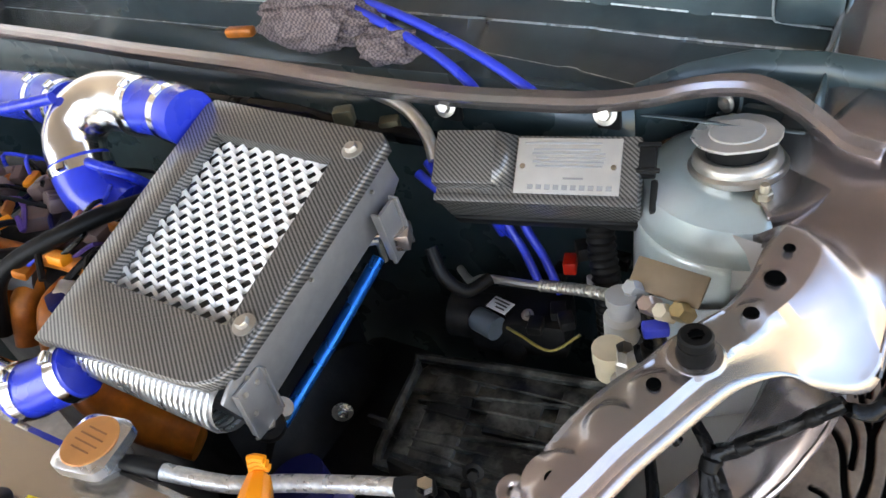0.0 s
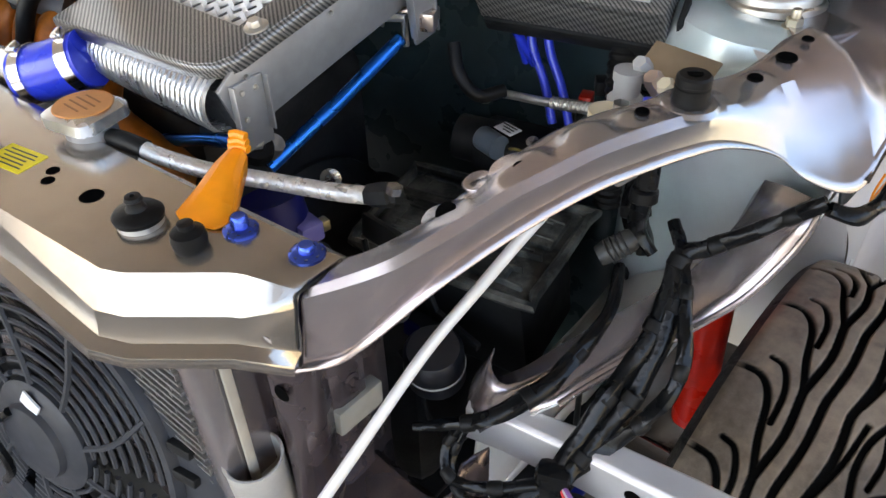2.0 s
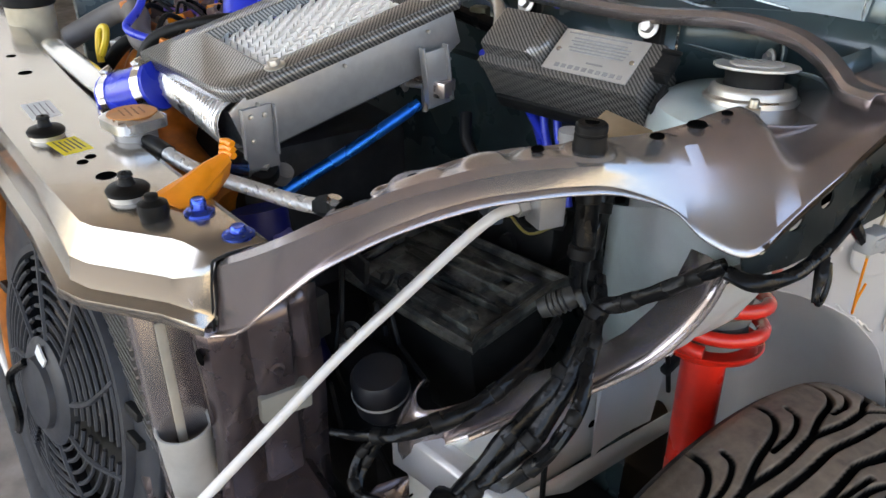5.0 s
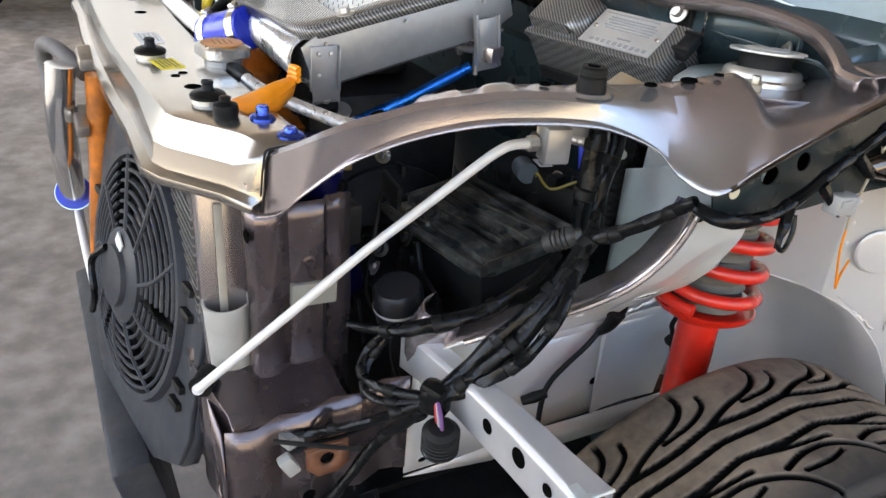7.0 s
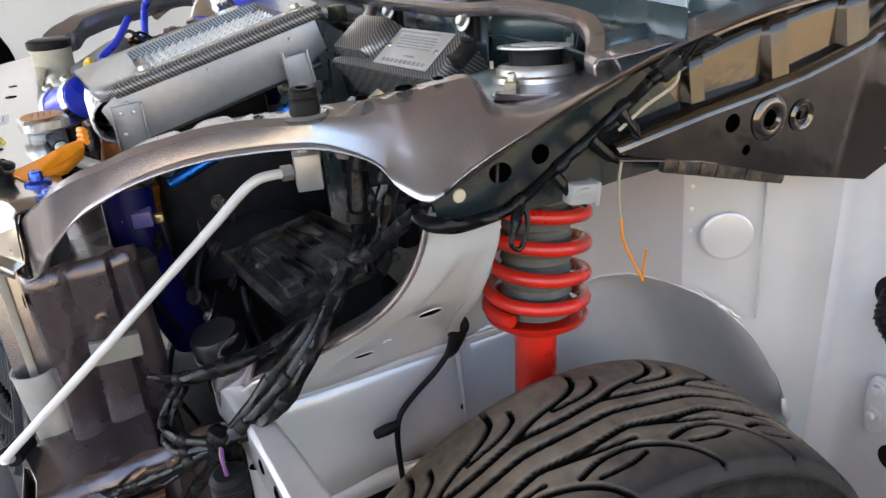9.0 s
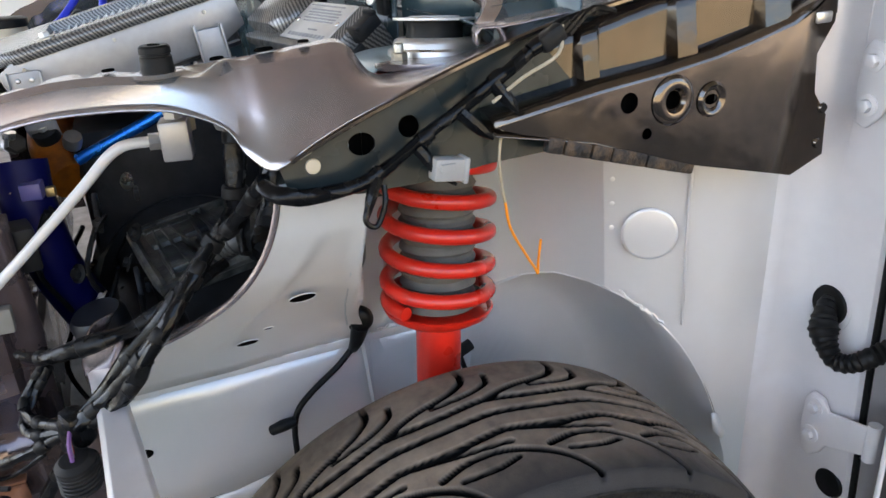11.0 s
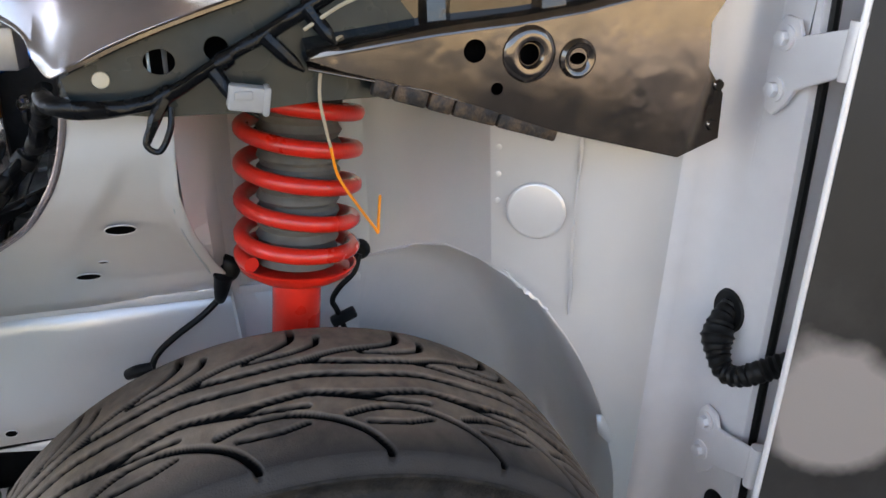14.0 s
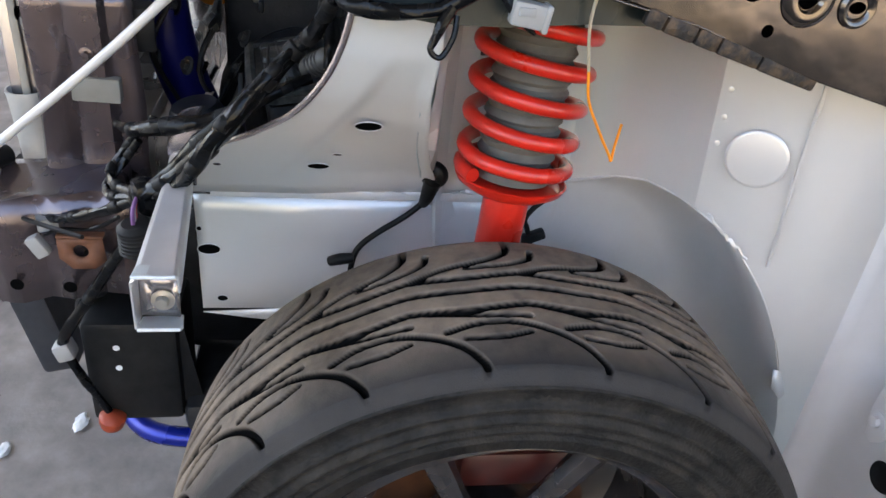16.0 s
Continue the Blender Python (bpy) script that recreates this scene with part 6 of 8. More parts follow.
bolt(clamp, (0.1670, 0.2960, 0.7740), (-0.8, -0.5, 0), 0.006, STEEL, "nut")
bolt(clamp, (0.1800, 0.3050, 0.7860), (0, 0, 1), 0.005, STEEL, "nut")
part("bolt", tube([(0.1830, 0.3080, 0.7860), (0.1830, 0.3100, 0.7430)], 0.0035, 8, 1), STEEL, clamp)

# blue braces
brace = thing("blue_brace", (0.16, 0.15, 0.70), "blue anodised brace rods under the intercooler", "brace")
part("rod", tube([(0.158, 0.138, 0.676), (0.171, 0.225, 0.714), (0.183, 0.302, 0.753)], 0.0072, 14, 1), ANO_BLUE, brace)
part("rod", tube([(0.166, 0.140, 0.703), (0.06, 0.135, 0.672), (-0.03, 0.12, 0.645)], 0.0072, 14, 1), ANO_BLUE, brace)
part("joint", lathe([(0, -0.008), (0.010, -0.008), (0.011, 0), (0.010, 0.008), (0, 0.008)], (0.168, 0.138, 0.702), (0.6, 0.2, 0.8), 16), STEEL, brace)


# ---- charge-air plumbing
def coupler(name, pts, r, label, bands=(0.15, 0.85)):
    t = thing(name, pts[0], label, "hose", "silicone hoses")
    part("sleeve", tube(pts, r, 28, 6), SILICONE, t)
    q = smooth_path(pts, 12)
    for b in bands:
        i = int(b * (len(q) - 1))
        d = (q[min(i + 1, len(q) - 1)] - q[max(i - 1, 0)]).normalized()
        c = part("clamp", lathe([(r + 0.0002, -0.006), (r + 0.0016, -0.006), (r + 0.0016, 0.006), (r + 0.0002, 0.006)], q[i], d, 32), CHROME, t, "bright worm-drive clamp")
        up = Vector((0, -0.3, 1)) - d * d.dot(Vector((0, -0.3, 1)))
        up.normalize()
        part("clamp_screw", box(q[i] + up * (r + 0.004), (0.012, 0.009, 0.008), Vector((1, 0, 0)).rotation_difference(d.cross(up)).to_matrix().to_4x4(), 0.0015), CHROME, c)
    return t


coupler("silicone_hose", [(0.015, 0.070, 0.772), (-0.015, 0.050, 0.760), (-0.045, 0.034, 0.750)], 0.0265, "blue silicone coupler below the intercooler's front tank")
pipe = thing("charge_pipe", (-0.25, 0.04, 0.71), "polished metal charge-air pipe behind the radiator support", "pipe")
part("tube", tube([(-0.035, 0.042, 0.750), (-0.10, 0.040, 0.737), (-0.20, 0.038, 0.733), (-0.33, 0.035, 0.731), (-0.405, 0.036, 0.724), (-0.435, 0.048, 0.700), (-0.44, 0.08, 0.65)], 0.0215, 28, 6), CHROME, pipe)
part("bead", lathe([(0.0215, -0.003), (0.0235, 0), (0.0215, 0.003)], (-0.065, 0.041, 0.744), (1, 0.3, 0.1), 28), CHROME, pipe)
coupler("silicone_hose", [(-0.048, 0.328, 0.866), (-0.10, 0.337, 0.866), (-0.155, 0.339, 0.864)], 0.031, "blue silicone coupler at the intercooler's rear corner", (0.3, 0.85))
elbow = thing("chrome_elbow", (-0.2, 0.34, 0.80), "mirror-polished metal pipe elbow", "pipe")
part("tube", tube([(-0.140, 0.338, 0.864), (-0.180, 0.342, 0.864), (-0.218, 0.335, 0.860), (-0.240, 0.316, 0.846), (-0.242, 0.297, 0.826), (-0.230, 0.284, 0.804)], 0.0355, 32, 6), CHROME, elbow)
coupler("silicone_hose", [(-0.232, 0.286, 0.809), (-0.218, 0.276, 0.788), (-0.196, 0.270, 0.770), (-0.16, 0.272, 0.755)], 0.0365, "blue silicone elbow below the polished pipe", (0.12,))
coupler("silicone_hose", [(-0.268, 0.332, 0.850), (-0.34, 0.346, 0.846), (-0.50, 0.36, 0.83)], 0.032, "blue silicone hose leading to the intake", (0.1, 0.5))
hose = thing("braided_hose", (0.115, 0.02, 0.74), "braided steel hose from the radiator neck", "hose")
part("sleeve", tube([(0.145, 0.030, 0.744), (0.165, 0.036, 0.740), (0.209, 0.047, 0.739), (0.25, 0.068, 0.736), (0.30, 0.088, 0.736), (0.338, 0.098, 0.742)], 0.0068, 18, 6), BRAIDED, hose, "woven stainless steel sleeve")
bm = bmesh.new()
q = smooth_path([(0.145, 0.030, 0.744), (0.165, 0.036, 0.740), (0.209, 0.047, 0.739), (0.25, 0.068, 0.736), (0.30, 0.088, 0.736), (0.338, 0.098, 0.742)], 40)
for i in range(0, len(q) - 2, 1):
    d = (q[i + 1] - q[i]).normalized()
    lathe([(0.0067, -0.0005), (0.0072, 0), (0.0067, 0.0005)], q[i], (d + Vector((0, 0, 0.25))).normalized(), 16, bm)
tagged(part("braid_strand", bm, BRAIDED, hose), kind="stuff")
part("hose_fitting", tube([(0.112, 0.022, 0.748), (0.128, 0.026, 0.747), (0.148, 0.031, 0.743)], [0.006, 0.0080, 0.0088], 12, 3), BLACK, hose, "black angled hose fitting")
part("hose_fitting", lathe([(0, -0.014), (0.0085, -0.014), (0.0095, -0.006), (0.0100, -0.004), (0.0100, 0.006), (0.0075, 0.008), (0.0075, 0.013), (0, 0.013)], (0.348, 0.100, 0.746), (0.9, 0.25, 0.25), 6), BLACK, hose, "black hexagon hose fitting")
part("fitting_nut", lathe([(0, 0), (0.0062, 0), (0.0062, 0.006), (0, 0.006)], (0.360, 0.098, 0.754), (0.1, 0.2, 0.95), 6), CHROME, hose)

# blue pipes deep in the bay
def bent(name, pts, r, material, label, category="hose", group="", n=12, **kw):
    return solo(name, tube(pts, r, n, 6, **kw), material, label, category, group)


bent("water_hose", [(0.225, 0.085, 0.70), (0.238, 0.085, 0.65), (0.240, 0.095, 0.58), (0.225, 0.12, 0.50)], 0.028, DEEPBLUE, "thick dark blue silicone radiator hose", n=24)
bent("vacuum_hose", [(-0.215, 0.30, 0.80), (-0.19, 0.275, 0.82), (-0.16, 0.29, 0.80), (-0.15, 0.31, 0.77)], 0.006, SILICONE, "thin bright blue vacuum hose", group="vacuum hoses")
bent("vacuum_hose", [(0.19, 0.405, 0.80), (0.21, 0.395, 0.79), (0.235, 0.41, 0.77), (0.25, 0.43, 0.70)], 0.0055, SILICONE, "thin bright blue vacuum hose", group="vacuum hoses")
bent("vacuum_hose", [(0.19, 0.385, 0.80), (0.22, 0.38, 0.785), (0.24, 0.40, 0.76), (0.26, 0.43, 0.70)], 0.005, SILICONE, "thin bright blue vacuum hose", group="vacuum hoses")
for dx in (0, 0.022):
    bent("vacuum_hose", [(0.250 + dx, 0.428, 0.755), (0.262 + dx, 0.422, 0.722), (0.282 + dx, 0.416, 0.692), (0.300 + dx, 0.41, 0.650)], 0.0050, SILICONE, "blue vacuum hose hanging below the control box", group="vacuum hoses")
bent("vacuum_hose", [(-0.24, 0.30, 0.885), (-0.36, 0.25, 0.872), (-0.46, 0.22, 0.845), (-0.50, 0.21, 0.805), (-0.47, 0.20, 0.765), (-0.40, 0.19, 0.75)], 0.007, SILICONE, "blue vacuum hose arching over the engine", group="vacuum hoses")
bent("vacuum_hose", [(-0.33, 0.17, 0.83), (-0.28, 0.14, 0.80), (-0.25, 0.11, 0.78), (-0.20, 0.13, 0.77)], 0.006, SILICONE, "blue vacuum hose over the engine", group="vacuum hoses")
bent("fuel_hose", [(-0.30, 0.57, 0.905), (-0.12, 0.555, 0.902), (-0.01, 0.548, 0.902), (0.095, 0.515, 0.890), (0.17, 0.487, 0.876), (0.215, 0.465, 0.864), (0.235, 0.455, 0.852)], 0.0055, SILICONE, "bright blue hose along the scuttle", n=14)
bent("fuel_hose", [(-0.05, 0.575, 0.900), (0.065, 0.545, 0.898), (0.165, 0.512, 0.886), (0.235, 0.485, 0.874), (0.29, 0.462, 0.860)], 0.0055, SILICONE, "bright blue hose along the scuttle", n=14)
bent("coolant_hose", [(-0.48, 0.30, 0.76), (-0.36, 0.30, 0.77), (-0.28, 0.31, 0.76), (-0.22, 0.33, 0.74)], 0.012, RUBBER, "black rubber coolant hose", group="coolant hoses")
bent("coolant_hose", [(-0.46, 0.07, 0.73), (-0.42, 0.14, 0.77), (-0.34, 0.15, 0.78), (-0.26, 0.13, 0.76), (-0.20, 0.16, 0.74)], 0.017, mat("grey_hose", (0.13, 0.12, 0.115), 0.6, 0, 0.1, 40), "grey ribbed coolant hose", group="coolant hoses", n=16)
bent("coolant_hose", [(-0.33, 0.08, 0.70), (-0.30, 0.12, 0.75), (-0.24, 0.16, 0.76), (-0.18, 0.19, 0.75)], 0.010, RUBBER, "black rubber coolant hose", group="coolant hoses")
bent("coolant_hose", [(-0.22, 0.10, 0.70), (-0.20, 0.13, 0.77), (-0.13, 0.20, 0.80), (-0.10, 0.27, 0.79)], 0.010, RUBBER, "black rubber breather hose", group="coolant hoses")
bent("coolant_hose", [(0.365, 0.43, 0.79), (0.372, 0.41, 0.74), (0.385, 0.39, 0.68), (0.39, 0.38, 0.60)], 0.015, RUBBER, "black corrugated hose beside the strut tower", group="coolant hoses", rib=(0.008, 0.002))
bent("coolant_hose", [(0.22, 0.34, 0.745), (0.235, 0.33, 0.72), (0.255, 0.335, 0.70), (0.27, 0.36, 0.70)], 0.007, RUBBER, "black rubber hose under the clamp block", group="coolant hoses")

# ---- the engine: dark block, cover and orange fittings
eng = thing("engine", (-0.12, 0.24, 0.30), "dark dirty engine block with orange painted fittings", "engine")
part("block", box((-0.16, 0.25, 0.52), (0.44, 0.24, 0.34), bev=0.02), ENGINE, eng)
part("cam_cover", box((-0.19, 0.235, 0.715), (0.36, 0.16, 0.05), bev=0.015), ENGINE, eng)
random.seed(4)
for i in range(6):
    part("manifold_runner", tube([(-0.36 + 0.05 * i, 0.17, 0.73), (-0.355 + 0.05 * i, 0.135, 0.725), (-0.35 + 0.05 * i, 0.11, 0.68)], 0.015, 12, 4), ORANGE_DIRTY, eng, "orange painted runner")
part("fuel_rail", tube([(-0.40, 0.165, 0.755), (-0.20, 0.175, 0.758), (-0.06, 0.185, 0.758)], 0.010, 12, 2), ORANGE_DIRTY, eng, "orange painted rail")
for i in range(4):
    x = -0.36 + 0.085 * i
    part("coil_plug", box((x, 0.215 + 0.01 * (i % 2), 0.758), (0.045, 0.032, 0.022), Matrix.Rotation(radians(20 + 10 * i), 4, "Z"), 0.005), mat("brown_plug", (0.14, 0.09, 0.08), 0.5), eng)
    part("plug_lead", tube([(x, 0.21, 0.765), (x + 0.02, 0.17, 0.79), (x + 0.05, 0.14, 0.77)], 0.004, 8, 4), RUBBER, eng)
part("dipstick_loop", tube([(-0.307, 0.080, 0.725), (-0.314, 0.082, 0.742), (-0.314, 0.088, 0.768), (-0.302, 0.094, 0.773), (-0.296, 0.090, 0.758), (-0.302, 0.082, 0.736)], 0.005, 8, 5), mat("yellow_plastic", (0.80, 0.55, 0.03), 0.4), eng, "yellow dipstick loop")
part("turbo_outlet", tube([(-0.10, 0.12, 0.70), (-0.08, 0.10, 0.67), (-0.02, 0.10, 0.65), (0.04, 0.12, 0.62)], 0.028, 20, 5), ORANGE_DIRTY, eng, "orange heat-coloured outlet pipe")
for i in range(16):
    x, y, z = random.uniform(-0.40, 0.0), random.uniform(0.12, 0.34), random.uniform(0.71, 0.77)
    m3 = Matrix.Rotation(random.uniform(0, 3), 4, "Z") @ Matrix.Rotation(random.uniform(-0.4, 0.4), 4, "X")
    part("bracket", box((x, y, z), (random.uniform(0.02, 0.05), random.uniform(0.012, 0.03), random.uniform(0.01, 0.03)), m3, 0.003), random.choice([ENGINE, BLACK, ORANGE_DIRTY, STEEL, DEEPBLUE]), eng)
for i in range(14):
    x, y = random.uniform(-0.42, 0.0), random.uniform(0.10, 0.33)
    p = [(x + 0.05 * j * random.uniform(0.4, 1), y + random.uniform(-0.03, 0.03), 0.745 + random.uniform(0, 0.045)) for j in range(4)]
    part("loom", tube(p, random.uniform(0.0022, 0.0045), 7, 4), random.choice([RUBBER, TAPE, DEEPBLUE, mat("violet_wire", (0.10, 0.05, 0.25), 0.5)]), eng)
gear = thing("gearbox", (0.15, 0.28, 0.25), "dark oily gearbox casing low in the bay", "gearbox")
part("casing", box((0.18, 0.27, 0.40), (0.30, 0.26, 0.22), bev=0.03), ENGINE, gear)
part("bell", lathe([(0.0, 0.05), (0.09, 0.05), (0.13, 0.02), (0.14, -0.06), (0, -0.06)], (0.06, 0.25, 0.45), (1, 0, 0.1), 30), ENGINE, gear)
for i in range(26):
    p = Vector((random.uniform(0.10, 0.36), random.uniform(0.06, 0.20), random.uniform(0.44, 0.66)))
    if i % 2:
        bolt(gear, p, (random.uniform(-0.5, 1), -1, random.uniform(0, 0.8)), random.uniform(0.004, 0.007), random.choice([STEEL, BLACK, BLACK]), "bolt")
    else:
        part("bracket", box(p, (random.uniform(0.01, 0.03), 0.006, random.uniform(0.02, 0.06)), Matrix.Rotation(random.uniform(0, 3), 4, "Y"), 0.002), random.choice([BLACK, ENGINE, BLACK, DEEPBLUE]), gear)
for i in range(12):
    p0 = Vector((random.uniform(0.12, 0.34), random.uniform(0.08, 0.22), random.uniform(0.50, 0.66)))
    part("lead", tube([p0, p0 + Vector((random.uniform(-0.05, 0.05), -0.02, -0.05)), p0 + Vector((random.uniform(-0.06, 0.06), 0.0, -0.12))], 0.003, 7, 4), random.choice([RUBBER, TAPE, BLACK]), gear)
solo("subframe", box((0.02, 0.30, 0.17), (0.80, 0.40, 0.05), bev=0.015), ENGINE, "dark steel subframe under the engine", "subframe")
bent("anti_roll_bar", [(0.25, 0.02, 0.14), (0.29, 0.0, 0.105), (0.33, 0.02, 0.09), (0.37, 0.07, 0.10), (0.40, 0.20, 0.12), (0.42, 0.40, 0.14)], 0.014, mat("blue_bar_paint", (0.006, 0.016, 0.22), 0.25, 0.4), "glossy blue anti-roll bar", "bar", n=18)

# ---- battery tray lid
trayo = thing("battery_tray", (0.31, 0.26, 0.55), "dusty black plastic battery tray with raised ribs", "tray")
TM = frame_of((0.31, 0.252, 0.598), (0.97, 0.12, 0.05), (-0.30, 0.90, 0.12))
out = [(-0.095, -0.062), (0.085, -0.066), (0.098, -0.052), (0.100, 0.055), (0.088, 0.068), (-0.09, 0.066), (-0.102, 0.052), (-0.104, -0.050)]
tray = part("lid", panel(out, [], lambda x, y: TM @ Vector((x, y, 0))), DUSTY, trayo, solid=0.012, bevel=0.004)
rim = [TM @ Vector((x, y, 0.008)) for x, y in out]
part("raised_rim", tube(rim + [rim[0]], 0.006, 8, 2), DUSTY, trayo)
for x, y, sx, sy, h in ((-0.05, 0.0, 0.05, 0.10, 0.012), (0.02, 0.02, 0.055, 0.055, 0.010), (0.03, -0.035, 0.07, 0.03, 0.014), (0.075, 0.03, 0.024, 0.05, 0.012), (-0.08, -0.02, 0.02, 0.06, 0.016)):
    part("raised_pad", box(TM @ Vector((x, y, 0.006)), (sx, sy, h), TM.to_3x3().to_4x4(), 0.004), DUSTY, trayo)
for i in range(7):
    y = -0.045 + 0.015 * i
    part("rib", box(TM @ Vector((0.0 - 0.01 * (i % 2), y, 0.008)), (0.17, 0.003, 0.012), TM.to_3x3().to_4x4() @ Matrix.Rotation(radians(4 * (i % 3 - 1)), 4, "Z"), 0.001), DUSTY, trayo)
part("tray_body", box(TM @ Vector((0.0, 0.0, -0.07)), (0.17, 0.11, 0.12), TM.to_3x3().to_4x4(), 0.01, 1.0), BLACK, trayo)
horn = thing("horn", (0.355, 0.135, 0.52), "dark grey round horn body beside the battery tray", "horn")
part("body", lathe([(0, -0.03), (0.026, -0.03), (0.028, -0.026), (0.028, 0.014), (0.024, 0.02), (0, 0.022)], (0.36, 0.135, 0.55), (0.1, -0.2, 1), 30), mat("slate_plastic", (0.009, 0.010, 0.013), 0.4), horn)
part("band", lathe([(0.0285, -0.002), (0.0292, 0), (0.0285, 0.002)], (0.36, 0.135, 0.545), (0.1, -0.2, 1), 30), GREYCONN, horn)

# ---- relay and motor unit behind, with its white label
unit = thing("wiper_motor", (0.27, 0.39, 0.58), "black electric unit with a white label", "motor")
part("body", box((0.285, 0.385, 0.618), (0.11, 0.06, 0.05), Matrix.Rotation(radians(12), 4, "Z"), 0.008), BLACK, unit)
part("cylinder", lathe([(0, -0.03), (0.026, -0.03), (0.027, 0.03), (0, 0.03)], (0.235, 0.375, 0.62), (1, 0.2, 0), 26), BLACK, unit)
part("label", box((0.268, 0.372, 0.6490), (0.026, 0.018, 0.001), Matrix.Rotation(radians(-12), 4, "Z"), 0.0003), WHITELABEL, unit)
for k in range(3):
    part("text_bar", box((0.268 + 0.001 * k, 0.377 - 0.005 * k, 0.6498), (0.020 - 0.004 * k, 0.0018, 0.0005), Matrix.Rotation(radians(-12), 4, "Z")), INK, unit)
part("barrel", lathe([(0, -0.016), (0.0125, -0.016), (0.0135, -0.013), (0.0135, 0.014), (0, 0.015)], (0.262, 0.350, 0.640), (0.95, -0.25, 0), 24), mat("blue_grey_plastic", (0.09, 0.115, 0.14), 0.35), unit)
part("cap", lathe([(0, 0.006), (0.012, 0.006), (0.014, 0)], (0.29, 0.352, 0.606), (0, -1, 0.2), 20), BLACK, unit)
bolt(unit, (0.300, 0.372, 0.645), (0, -0.4, 1), 0.0040, STEEL)
for k, (x, y) in enumerate(((0.315, 0.360), (0.330, 0.385), (0.345, 0.372))):
    part("terminal", box((x, y, 0.646 + 0.003 * k), (0.016, 0.020, 0.012), Matrix.Rotation(0.2 + 0.2 * k, 4, "Z"), 0.002), BLACK, unit)
part("lead", tube([(0.285, 0.352, 0.640), (0.310, 0.335, 0.655), (0.345, 0.330, 0.650), (0.372, 0.345, 0.668)], 0.0016, 8, 5), mat("olive_wire", (0.20, 0.16, 0.03), 0.5), unit)
metal_pipe = bent("brake_pipe", [(0.205, 0.40, 0.66), (0.235, 0.375, 0.672), (0.26, 0.368, 0.690), (0.317, 0.365, 0.700), (0.368, 0.366, 0.708), (0.42, 0.362, 0.716)], 0.0045, STEEL, "bright steel pipe crossing the bay", "pipe")
bent("spring_sleeve", [(0.325, 0.365, 0.702), (0.37, 0.366, 0.7085), (0.415, 0.362, 0.715)], 0.0066, STEEL, "coiled steel sleeve on the pipe", "sleeve", rib=(0.0035, 0.0016))
for i in range(7):
    solo("relay_plug", box((0.315 + 0.014 * i, 0.43 - 0.004 * (i % 2), 0.66 + 0.02 * (i % 3)), (0.014, 0.02, 0.016), Matrix.Rotation(0.3 * i, 4, "Z"), 0.002), [BLACK, RED, BLACK, GREYCONN, BLACK, TAPE, BLACK][i], "small wiring plug below the control box", "connector", "wiring plugs")

# ---- valve bracket beside the rail
valve = thing("brake_valve", (0.452, 0.27, 0.74), "bracket with cream and brass unions beside the wing rail", "valve")
part("bracket_plate", box((0.470, 0.303, 0.806), (0.058, 0.026, 0.003), Matrix.Rotation(radians(-8), 4, "Z") @ Matrix.Rotation(radians(35), 4, "X"), 0.001), mat("bronze_zinc", (0.36, 0.30, 0.22), 0.4, 0.8), valve)
for x, y, z, r, m4 in ((0.447, 0.292, 0.801, 0.0075, GREYCONN), (0.462, 0.283, 0.797, 0.008, mat("rosy_aluminium", (0.62, 0.52, 0.47))), (0.474, 0.280, 0.796, 0.0075, CREAM), (0.486, 0.283, 0.798, 0.008, BRASS)):
    part("union", lathe([(0, -0.012), (r, -0.012), (r, 0.006), (r * 0.75, 0.010), (0, 0.010)], (x, y, z), (-0.2, -0.6, 0.75), 6), m4, valve)
part("reservoir", lathe([(0, -0.015), (0.013, -0.015), (0.0145, -0.01), (0.0145, 0.008), (0.0105, 0.012), (0.0105, 0.022), (0.012, 0.024), (0.012, 0.032), (0, 0.032)], (0.440, 0.282, 0.770), (0, 0, 1), 24), GREYCONN, valve, "pale grey plastic cylinder")
part("reservoir", lathe([(0, -0.008), (0.012, -0.008), (0.012, 0.006), (0.0135, 0.008), (0.0135, 0.020), (0, 0.020)], (0.446, 0.240, 0.768), (0, 0, 1), 24), CREAM, valve, "cream plastic cylinder")
part("blue_plug", box((0.470, 0.272, 0.785), (0.020, 0.012, 0.010), Matrix.Rotation(0.5, 4, "Z"), 0.002), SILICONE, valve)
stopper = thing("rail_bump_stop", (0.5115, 0.226, 0.820), "tall black rubber bonnet stop with a slotted top", "rubber stop")
part("rubber", lathe([(0.0125, 0), (0.0127, 0.004), (0.0118, 0.007), (0.0118, 0.012), (0.0110, 0.0125), (0.0110, 0.014), (0.0118, 0.0145), (0.0115, 0.019), (0.010, 0.0205), (0.005, 0.0205), (0.004, 0.016), (0, 0.016)], (0.5115, 0.2260, 0.8205), (0, 0, 1), 32), RUBBER, stopper)
part("slot", box((0.5115, 0.2260, 0.8410), (0.010, 0.004, 0.0012), Matrix.Rotation(0.6, 4, "Z")), HOLE, stopper)

# ---- control box with its silver plate
ecu = thing("control_box", (0.33, 0.41, 0.79), "carbon fibre covered control box with a silver data plate", "box")
EM = frame_of((0.3505, 0.3960, 0.8295), (0.0915, 0.0205, 0.0), (-0.0125, 0.0430, 0.0315))
L3 = EM.to_3x3().to_4x4()
part("body", box(EM @ Vector((-0.030, -0.002, -0.030)), (0.188, 0.066, 0.055), L3, 0.004), CARBON, ecu)
part("raised_end", box(EM @ Vector((-0.095, 0.0035, 0.002)), (0.060, 0.054, 0.020), L3, 0.004), CARBON, ecu)
